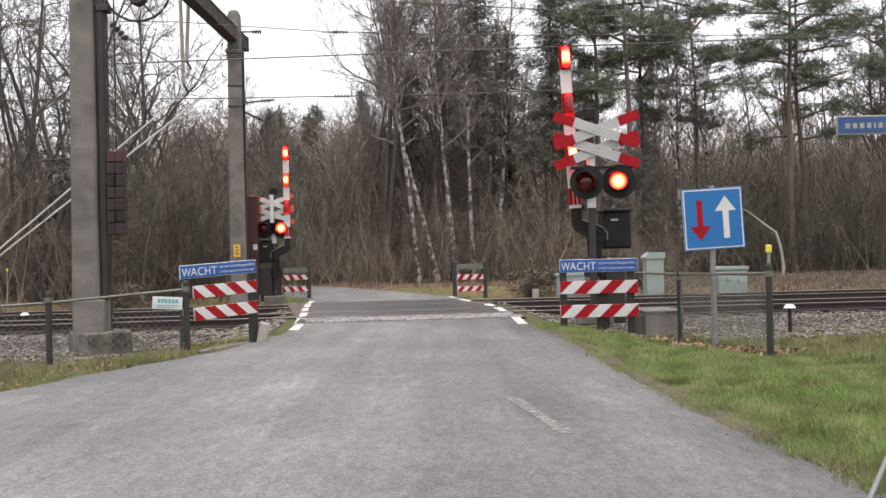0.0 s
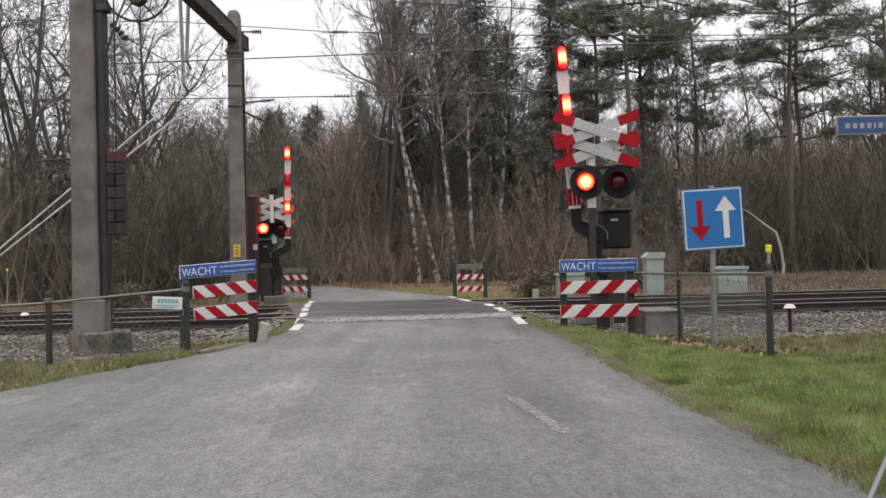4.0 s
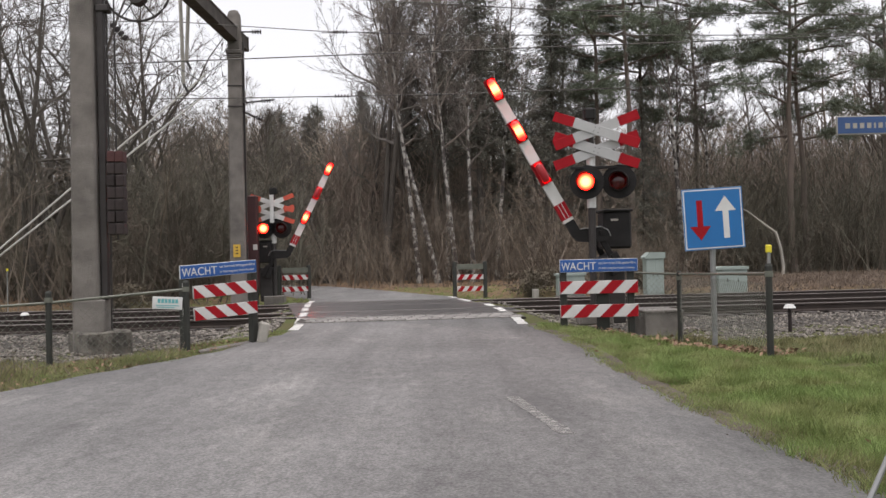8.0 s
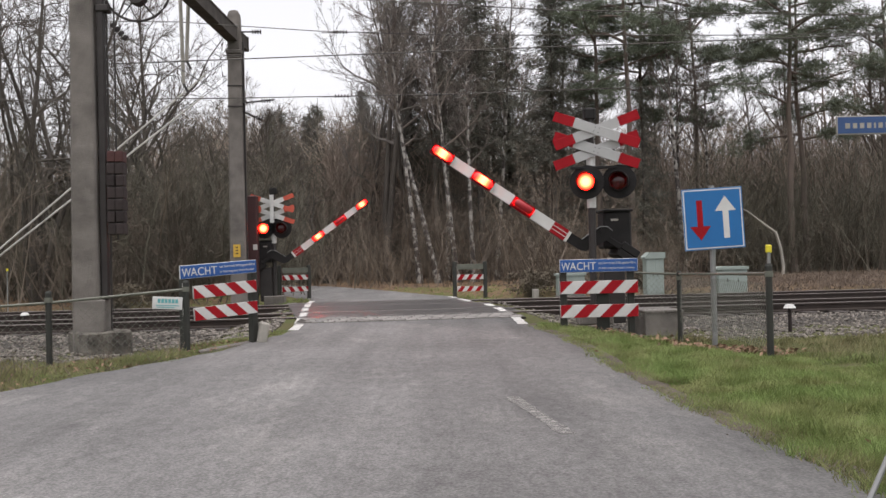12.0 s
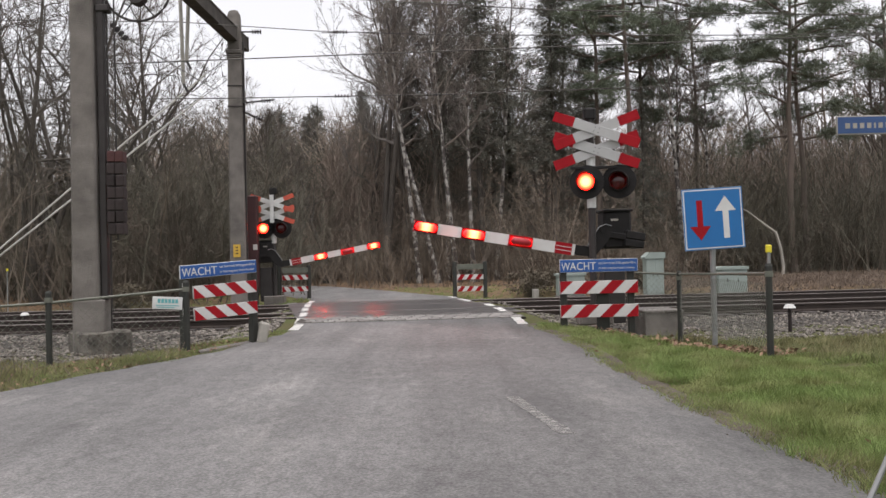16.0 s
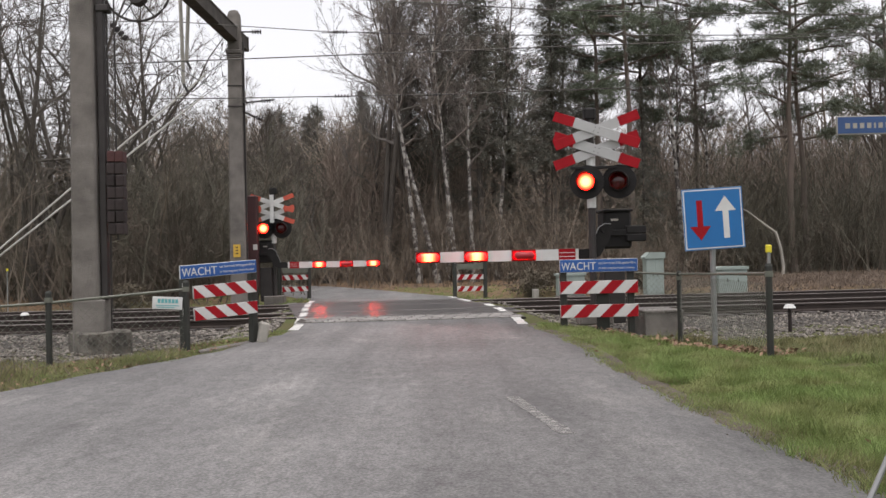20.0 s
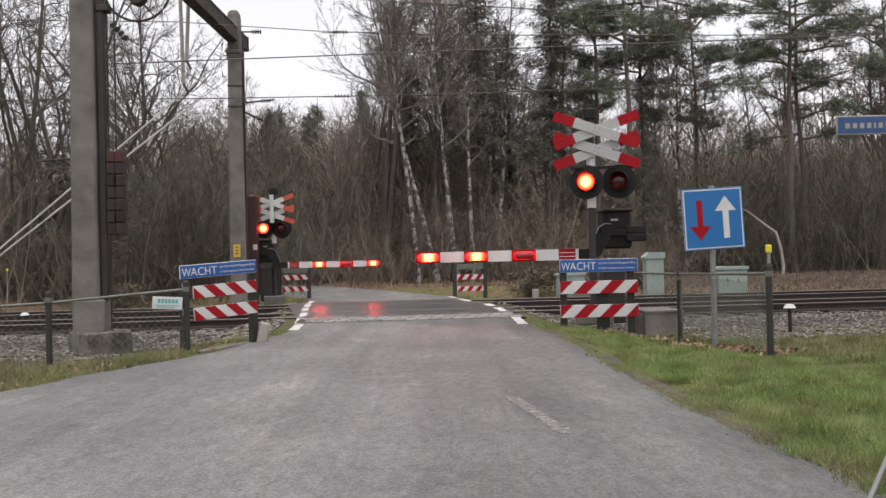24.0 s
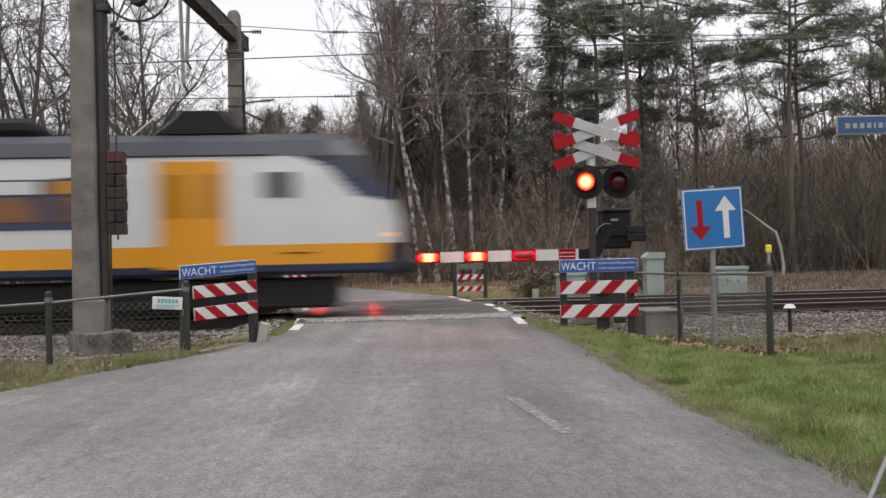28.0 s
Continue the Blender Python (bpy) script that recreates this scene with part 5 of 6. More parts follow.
def barrier(m, side, label, pivot_z):
    """Machine on a pedestal with a lifting boom; local x along the lowered boom. side: +1 if the lane's near end lies towards local +y."""
    ob = thing("crossing_barrier", label, "barrier", m, "level crossing barriers")
    part("pedestal", box(0.34, 0.34, 0.95, (-0.1, -0.02 * side, 0.47), 0.02), STEEL_DARK, ob, "dark steel pedestal")
    bm = box(0.46, 0.4, 0.6, (-0.15, 0, pivot_z), 0.035)
    box(0.5, 0.44, 0.04, (-0.15, 0, pivot_z + 0.31), 0.012, bm)
    part("machine_box", bm, BLACK, ob, "black barrier machine housing")
    part("label_plate", box(0.12, 0.004, 0.035, (-0.1, side * 0.203, pivot_z + 0.16)), CONCRETE_PALE, ob, "small pale plate")
    y = side * 0.27
    cuts = (0.376, 0.42, 0.69, 1.056, 1.438, 1.816, 2.189, 2.562, 2.94)

    def section(a, b):
        ha, hb = 0.178 - 0.006 * a, 0.178 - 0.006 * b
        V = [(x, y + sy * 0.035, -BOOM_DROP + sz * h / 2) for x, h in ((a, ha), (b, hb)) for sy in (-1, 1) for sz in (-1, 1)]
        F = [(0, 1, 3, 2), (4, 6, 7, 5), (0, 2, 6, 4), (1, 5, 7, 3), (2, 3, 7, 6), (0, 4, 5, 1)]
        return V, F
    core = section(0.37, 2.94)
    arm = hang("boom", made("boom", *core, WHITE), ob, "red and white boom arm with red lamps", pose(0.15, 0, pivot_z))
    for i in (1, 3, 5, 7):
        a, b = cuts[i], cuts[i + 1]
        V, F = section(a, b)
        V = [(vx, y + (vy - y) * 1.09, -BOOM_DROP + (vz + BOOM_DROP) * 1.035) for vx, vy, vz in V]
        hang("red_band", made("red_band", V, F, RED), arm, "red reflective band")
    for i in (1, 3, 5):
        a, b = cuts[i], cuts[i + 1]
        for q in (-0.03, 0.03):
            part("pale_line", box((b - a) * 0.96, 0.003, 0.009, ((a + b) / 2, y + side * 0.0415, -BOOM_DROP + q)), WHITE, arm)
    crank = [(0.40, -0.30), (0.18, -0.29), (0.11, -0.12), (0.04, 0.036), (-0.06, 0.10), (-0.16, 0.09), (-0.19, 0.0), (-0.16, -0.1), (-0.08, -0.25), (0.02, -0.41), (0.12, -0.45), (0.40, -0.452)]
    part("crank", slab(crank, 0.06), BLACK, arm, "black crank plate of the boom", pose(0, y - 0.03, 0))
    edge = [Vector((px, y + side * 0.034, pz)) for px, pz in crank[1:6]]
    for a, b in zip(edge, edge[1:]):
        part("crank_rib", rod(a, b, 0.008, n=6), STEEL_GREY, arm, "pale steel edge of the crank")
    part("pivot_bolt", rod((-0.04, y + side * 0.03, 0), (-0.04, y + side * 0.05, 0), 0.045, n=14), BLACK, arm, "black pivot boss")
    for s in (-1, 1):
        part("lever", box(0.62, 0.03, 0.1, (-0.3, s * 0.25, -0.05), 0.01), BLACK, arm, "black counterweight lever")
    part("counterweight", box(0.32, 0.56, 0.125, (-0.58, 0, -0.002), 0.012), BLACK, arm, "black counterweight")
    part("counterweight", box(0.32, 0.56, 0.115, (-0.58, 0, -0.13), 0.012), BLACK, arm, "black counterweight")
    lenses = []
    for r in (1.245, 2.002, 2.75):
        case = box(0.362, 0.02, 0.14, (r, y + side * 0.046, -BOOM_DROP), 0.004)
        # Walls added to the case screen off the lens half glowing inwards.
        for q in (-0.0665, 0.0665):
            box(0.362, 0.062, 0.006, (r, y + side * 0.067, -BOOM_DROP + q), 0, case)
        for q in (-0.178, 0.178):
            box(0.006, 0.062, 0.127, (r + q, y + side * 0.067, -BOOM_DROP), 0, case)
        part("lamp_case", case, RED, arm, "red lamp case")
        lenses.append(hang("lens", BOOM_LENS, arm, "long red boom lamp", pose(r, y + side * 0.095, -BOOM_DROP, 0, 0, 180 if side > 0 else 0)))
    return ob, arm, lenses


NEAR_SIGNAL, NEAR_LENSES = crossing_signal(pose(2.47, 15.3, 0), RED, "post with double white crosses, red ends and two hooded lamps", (2.81, 3.135), 2.29, 0.17, 0.53, -16, 3.4, 1.46, turn=-3)
FAR_SIGNAL, FAR_LENSES = crossing_signal(pose(-4.75, 26.15, -0.05), RED_ORANGE, "far post with double white crosses and faded red ends", (2.47, 2.79), 2.09, 0.0, 0.49, 0, 3.12, 1.28, True)
NEAR_BARRIER, NEAR_BOOM, NEAR_BOOM_LENSES = barrier(pose(2.785, 15.953, -0.066, 0, 0, 185) @ Matrix.Scale(1.06, 4), 1, "black barrier machine with red and white boom near the grass verge", 1.489)
FAR_BARRIER, FAR_BOOM, FAR_BOOM_LENSES = barrier(pose(-4.89, 26.3, 0, 0, 0, 5), -1, "black barrier machine with red and white boom beyond the rails", 1.377)

warning_fence(pose(2.385, 14.35, 0, 0, 0, 0), 1.20, 0.932, (0.60, 0.235), 0.2, 0.195, 0.0, "dark posts with striped boards and blue board on the grass")
warning_fence(pose(-2.99, 12.4, -0.02, 0, 0, 48), 1.2, 1.04, (0.77, 0.485), -0.19, 0.165, 0.1, "leaning dark posts with striped boards and blue board by gravel", -3.0, 1.0, 0.175)
plain_fence(pose(0.75, 26.3, 0, 0, 0, 8), 0.75, (0.55, 0.22), 0.1, 0.86, "low striped fence beyond the rails beside the verge")
plain_fence(pose(-4.35, 27.3, 0, 0, 0, 30), 0.8, (0.63, 0.29), -0.1, 0.86, "low striped fence behind the far signal")


# ---- fences, signs and boxes ----
def chain_link(parent, p0, p1, z0, z1, cell=0.09):
    """A wire net of crossing diagonals between two points."""
    p0, p1 = np.array(p0, float), np.array(p1, float)
    L = np.linalg.norm(p1 - p0)
    u = (p1 - p0) / L
    h = z1 - z0
    B, T = [], []
    k = -h
    while k < L:
        for s in (1, -1):
            a, b = (k, k + h)
            a2, b2 = max(a, 0), min(b, L)
            if b2 - a2 > 0.02:
                za, zb = (a2 - a), (b2 - a)
                if s < 0:
                    za, zb = h - za, h - zb
                B.append((*(p0 + u * a2), z0 + za))
                T.append((*(p0 + u * b2), z0 + zb))
        k += cell
    lines = [(np.array([b, t]), [0.0023, 0.0023], 3) for b, t in zip(B, T)]
    hang("wire_net", made("wire_net", *tubes(lines), RAIL_PIPE), parent, "diamond wire netting")


def wire_fence(posts, tops, label, rails, r=0.045):
    ob = thing("wire_fence", label, "fence", group="wire fences beside the track")
    for (x, y), (z0, z1) in zip(posts, tops):
        bm = rod((x, y, z0 - 0.3), (x, y, z1), r, n=12)
        part("post", bm, POST_GREEN, ob, "dark green round post")
        part("cap", rod((x, y, z1), (x, y, z1 + 0.03), r * 1.12, r * 0.7, 12), POST_GREEN, ob)
        part("clamp", rod((x, y, z1 - 0.11), (x, y, z1 - 0.05), r * 1.25, n=12), RAIL_PIPE, ob)
    for a, b in rails:
        part("top_rail", rod(a, b, 0.017, n=10), RAIL_PIPE, ob, "grey-green tubular top rail")
        chain_link(ob, a[:2], b[:2], min(a[2], b[2]) - 0.72, min(a[2], b[2]) - 0.02)
    return ob


wire_fence([(3.53, 14.0), (3.37, 9.67)], [(-0.1, 0.8), (0.0, 0.94)], "dark posts with tubular rail and wire net by the verge", [((3.0, 14.55, 0.80), (3.53, 14.0, 0.78)), ((3.53, 14.0, 0.78), (3.37, 9.67, 0.86))], 0.036)
wire_fence([(-4.78, 11.27), (-3.26, 11.78), (-7.6, 10.4)], [(-0.1, 0.78), (-0.05, 0.86), (-0.15, 0.7)], "sagging tubular rail on dark posts beside the gravel", [((-7.6, 10.4, 0.55), (-4.78, 11.27, 0.665)), ((-4.78, 11.27, 0.665), (-3.26, 11.78, 0.78))], 0.038)


def priority_sign():
    ob = thing("priority_sign", "blue square sign with red and white arrows on a grey pole", "traffic sign", pose(3.66, 12.6, 0, 0, 0, 0))
    part("pole", rod((0, 0.06, -0.25), (0, 0.06, 2.0), 0.038, n=14), STEEL_GREY, ob, "grey galvanised pole")
    t = pose(0, 0, 1.55, 0, -2.6, 3)
    p = part("plate", box(0.83, 0.02, 0.83, (0, 0, 0), 0.008), WHITE, ob, "blue plate with white border", t)
    part("border", box(0.80, 0.003, 0.80, (0, -0.0115, 0)), WHITE, p)
    part("rim", box(0.828, 0.002, 0.828, (0, -0.0095, 0)), BLUE_BRIGHT, p)
    part("field", box(0.765, 0.003, 0.765, (0, -0.0145, 0)), BLUE_BRIGHT, p)
    up = [(-0.04, -0.27), (0.04, -0.27), (0.04, 0.1), (0.145, 0.1), (0, 0.3), (-0.145, 0.1), (-0.04, 0.1)]
    part("white_arrow", slab([(x + 0.17, z) for x, z in up], -0.003), WHITE, p, "white upward arrow", pose(0, -0.0162, 0))
    dn = [(x - 0.185, -z * 0.95 + 0.0) for x, z in up]
    part("red_arrow", slab([(x, z) for x, z in dn[::-1]], -0.003), RED, p, "red downward arrow", pose(0, -0.0162, 0))


def street_sign():
    ob = thing("street_name_sign", "blue street name plate with white border on a pole", "street sign", pose(3.60, 8.0, 0.02))
    part("pole", rod((0.62, 0.05, -0.2), (0.62, 0.05, 2.45), 0.03, n=12), STEEL_GREY, ob)
    p = part("plate", box(0.84, 0.012, 0.165, (0.22, 0, 2.14), 0.004), CONCRETE_PALE, ob, "blue enamel plate with white border", pose(0, 0, 0, 0, 0, 0))
    part("field", box(0.815, 0.003, 0.14, (0.22, -0.0075, 2.14)), BLUE_DULL, p)
    x = -0.13
    for w in (0.05, 0.045, 0.045, 0.045, 0.02, 0.045, 0.05, 0.045, 0.045, 0.05):
        part("letter_bar", box(w * 0.8, 0.003, 0.045, (x + w / 2, -0.0105, 2.135)), CONCRETE_PALE, p)
        x += w + 0.016


def leaning_stake():
    ob = thing("leaning_stake", "thin pale metal stake leaning over the verge", "stake", pose(1.78, 4.07, 0))
    part("rod", rod((-0.02, 0, -0.15), (0.75, 0.25, 1.2), 0.013, n=10), STEEL_GREY, ob, "pale grey metal rod")


def cabinet(m, w, d, h, label, slope):
    ob = thing("relay_cabinet", label, "cabinet", m, "trackside relay cabinets")
    part("plinth", box(w + 0.06, d + 0.06, 0.3, (0, 0, -0.02), 0.01), CONCRETE, ob, "low concrete plinth")
    part("body", box(w, d, h, (0, 0, 0.13 + h / 2), 0.015), GREEN_BOX, ob)
    pts = [(-w / 2 - 0.04, 0), (w / 2 + 0.04, 0), (w / 2 + 0.04, 0.05 + slope), (-w / 2 + 0.1, 0.05 + slope), (-w / 2 - 0.04, 0.05)]
    part("lid", slab(pts, d + 0.08), GREEN_BOX, ob, "pale sloping lid", pose(0, -d / 2 - 0.04, 0.13 + h))
    for x in (-w * 0.25, w * 0.25):
        part("door", box(w * 0.46, 0.012, h * 0.88, (x, -d / 2 - 0.004, 0.13 + h / 2), 0.004), GREEN_BOX, ob)
        part("handle", box(0.02, 0.03, 0.1, (x + (0.06 if x < 0 else -0.06), -d / 2 - 0.02, 0.2 + h / 2), 0.004), STEEL_DARK, ob)
    return ob


def marker_post(m, h, label):
    ob = thing("marker_post", label, "marker post", m, "yellow-topped markers")
    part("stake", rod((0, 0, -0.2), (0, 0, h), 0.018, n=10), STEEL_GREY, ob)
    part("cap", box(0.06, 0.04, 0.085, (0, 0, h + 0.02), 0.01), YELLOW, ob, "yellow marker cap")


def catenary_pole(m, h, w, label):
    """Concrete pole with a steel channel on its flank; local x along the track."""
    ob = thing("catenary_pole", label, "catenary pole", m, "catenary poles")
    V = []
    rings = ((-0.5, 1.12), (h - 0.25, 0.86), (h - 0.02, 0.82), (h + 0.06, 0.76), (h + 0.13, 0.58), (h + 0.17, 0.3))
    for z, k in rings:
        V += [(sx * w * k / 2, sy * w * k / 2, z) for sx, sy in ((-1, -1), (1, -1), (1, 1), (-1, 1))]
    F = [(i * 4 + j, i * 4 + (j + 1) % 4, (i + 1) * 4 + (j + 1) % 4, (i + 1) * 4 + j) for i in range(len(rings) - 1) for j in range(4)] + [(20, 21, 22, 23)]
    shaft = hang("shaft", made("shaft", V, F, CONCRETE), ob, "weathered grey concrete shaft")
    bv = shaft.modifiers.new("edge", "BEVEL")
    bv.width, bv.segments = 0.03, 1
    for z in (h * 0.69, h * 0.76, h * 0.86):
        part("band", box(w * 1.0, w * 1.0, 0.035, (0, 0, z), 0.004), STEEL_DARK, ob, "dark steel clamp band")
    return ob


def rough_block(side, high, seed):
    """A cast block with broken edges and an uneven face."""
    bm = box(side, side, high, (0, 0, 0), 0.03)
    bmesh.ops.subdivide_edges(bm, edges=bm.edges[:], cuts=4, use_grid_fill=True)
    for v in bm.verts:
        v.co += v.co.normalized() * 0.035 * noise.noise(v.co * 4.0 + Vector((seed, 0, 0))) + Vector((0, 0, 0.012 * noise.noise(v.co * 9.0)))
    return bm


POLE_A = pose(-5.71, 15.0, -0.3, 0, 0, 5)
POLE_B = pose(-5.54, 25.3, -0.2, 0, 0, 5)


def build_poles():
    a = catenary_pole(POLE_A, 8.4, 0.385, "concrete catenary pole on a rough plinth by the gravel")
    part("plinth", rough_block(0.74, 0.74, 17), MOSSY, a, "rough concrete plinth", pose(0.19, -0.06, -0.01, 0, 0, 40))
    part("collar", box(0.47, 0.43, 0.52, (0.05, 0, 0.6), 0.02), CONCRETE, a, "thicker concrete foot of the shaft")
    part("channel", box(0.10, 0.16, 7.5, (0.275, -0.02, 4.6), 0.008), STEEL_DARK, a, "dark steel channel on the flank")
    part("conduit", rod((0.37, -0.05, 0.3), (0.37, -0.05, 6.0), 0.016, n=8), STEEL_DARK, a)
    b = catenary_pole(POLE_B, 8.0, 0.40, "concrete catenary pole beyond the rails with a yellow plate")
    part("channel", box(0.05, 0.1, 7.0, (0.225, -0.02, 3.8), 0.008), STEEL_DARK, b, "dark steel channel on the flank")
    part("plate", box(0.19, 0.012, 0.34, (-0.02, -0.235, 1.62), 0.01), YELLOW_SIGN, b, "yellow plate with dark marks")
    for z, k in ((7.0, 1.28), (6.88, 1.16)):
        part("corbel", box(0.4 * k * 0.86, 0.4 * k * 0.86, 0.11, (0, 0, z), 0.02), CONCRETE, b, "stepped concrete corbel under the beam")
    for z in (1.71, 1.63, 1.55):
        part("plate_mark", box(0.07, 0.003, 0.03, (-0.02, -0.2425, z)), STEEL_DARK, b)
    # beam across both tracks
    beam = thing("catenary_beam", "heavy dark steel beam spanning from pole to pole", "beam")
    p0, p1 = Vector((-5.54, 26.35, 7.28)), Vector((-5.80, 14.2, 7.28))
    d = p1 - p0
    rot = d.to_track_quat("X", "Z").to_matrix().to_4x4()
    for z, n in ((0.17, "top_flange"), (-0.17, "bottom_flange")):
        part(n, box(d.length, 0.3, 0.035, (0, 0, z)), BEAM, beam, m=Matrix.Translation((p0 + p1) / 2) @ rot)
    for y in (-0.115, 0.115):
        part("web", box(d.length, 0.03, 0.303, (0, y, 0)), BEAM, beam, m=Matrix.Translation((p0 + p1) / 2) @ rot)
    part("end_plate", box(0.02, 0.34, 0.42, (-d.length / 2 - 0.012, 0, 0), 0.004), BEAM, beam, m=Matrix.Translation((p0 + p1) / 2) @ rot)
    # stack of tension weights beside the near pole
    w = thing("tension_weights", "stack of dark rusty tension weights on a rod by the pole", "weights", POLE_A @ pose(0.51, -0.14, 0.06))
    part("rod", rod((0, 0, 1.75), (0, 0, 5.6), 0.014, n=8), STEEL_DARK, w)
    me = bpy.data.meshes.new("weight")
    bm = box(0.125, 0.26, 0.175, (0, 0, 0), 0.012)
    bm.to_mesh(me)
    bm.free()
    me.materials.append(RUST_BLOCK)
    mr = me.copy()
    mr.materials.clear()
    mr.materials.append(RUST_RED)
    for i in range(7):
        for sx in (-1, 1):
            hang("weight", mr if i == 6 else me, w, "red-painted weight" if i == 6 else "", pose(sx * 0.065, 0, 1.92 + i * 0.192, 0, 0, 3 * ((i * 7 + sx) % 3 - 1)))
        if i < 6:
            part("gap_plate", box(0.24, 0.2, 0.012, (0, 0, 1.92 + i * 0.192 + 0.095)), STEEL_DARK, w)


def cable(name, pts, r, mat, label, category, group=""):
    """A hanging wire along points."""
    ob = tagged(new(name, made(name, *tubes([(np.array(pts, float), [r] * len(pts), 6)]), mat)), label, category, group)
    return ob


def sag(p0, p1, drop, n=16):
    return [tuple(Vector(p0).lerp(Vector(p1), i / n) - Vector((0, 0, drop * 4 * (i / n) * (1 - i / n)))) for i in range(n + 1)]


def build_wires():
    def along(x, off, z):
        return tuple(TRACK @ Vector((x, off, z)))
    heights = {0.75: ([(-300, 4.9), (-60, 4.95), (-9, 5.09), (0, 5.41), (10, 5.76), (60, 5.85), (300, 5.9)], [(-60, 7.5), (-6, 6.9), (-1.5, 6.49), (2.2, 6.29), (5.8, 6.21), (9.9, 6.17), (20, 6.25), (60, 7.2)]),
               4.75: ([(-300, 5.0), (-60, 5.05), (-5, 5.16), (0.5, 5.22), (5.5, 5.36), (12.2, 5.55), (60, 5.7), (300, 5.8)], [(-60, 7.6), (-6, 7.05), (-2.6, 6.82), (0.8, 6.71), (8.1, 6.7), (12.2, 6.74), (60, 7.4)])}
    for off, (contact, carrier) in heights.items():
        cable("contact_wire", [along(x, off, z) for x, z in contact], 0.013, WIRE, "taut copper contact wire over the track", "overhead wire", "overhead wires")
        cable("carrier_wire", [along(x, off, z) for x, z in carrier], 0.011, WIRE, "sagging carrier wire above the contact wire", "overhead wire", "overhead wires")
        for x in (-14, 3.5, 14, 24):
            zc, zm = (float(np.interp(x, [q[0] for q in row], [q[1] for q in row])) for row in (contact, carrier))
            cable("dropper", [along(x, off, zc), along(x, off, zm)], 0.004, WIRE, "thin dropper wire between carrier and contact wire", "overhead wire", "droppers")
    # pale guy wires of the far pole
    cable("guy_wire", [(-6.25, 25.0, 6.2), (-14.3, 25.0, -0.35)], 0.026, WIRE_PALE, "pale guy wire slanting down from the pole", "guy wire", "guy wires")
    cable("guy_wire", [(-6.35, 25.0, 5.58), (-14.2, 25.0, -0.3)], 0.026, WIRE_PALE, "pale guy wire slanting down from the pole", "guy wire", "guy wires")
    cable("stay_wire", [(-5.6, 25.2, 6.72), (-6.3, 25.0, 6.16)], 0.008, WIRE, "thin dark stay between guy wire and pole", "stay wire", "stay wires")
    cable("stay_wire", [(-5.6, 25.2, 6.15), (-6.4, 25.0, 5.54)], 0.008, WIRE, "thin dark stay between guy wire and pole", "stay wire", "stay wires")


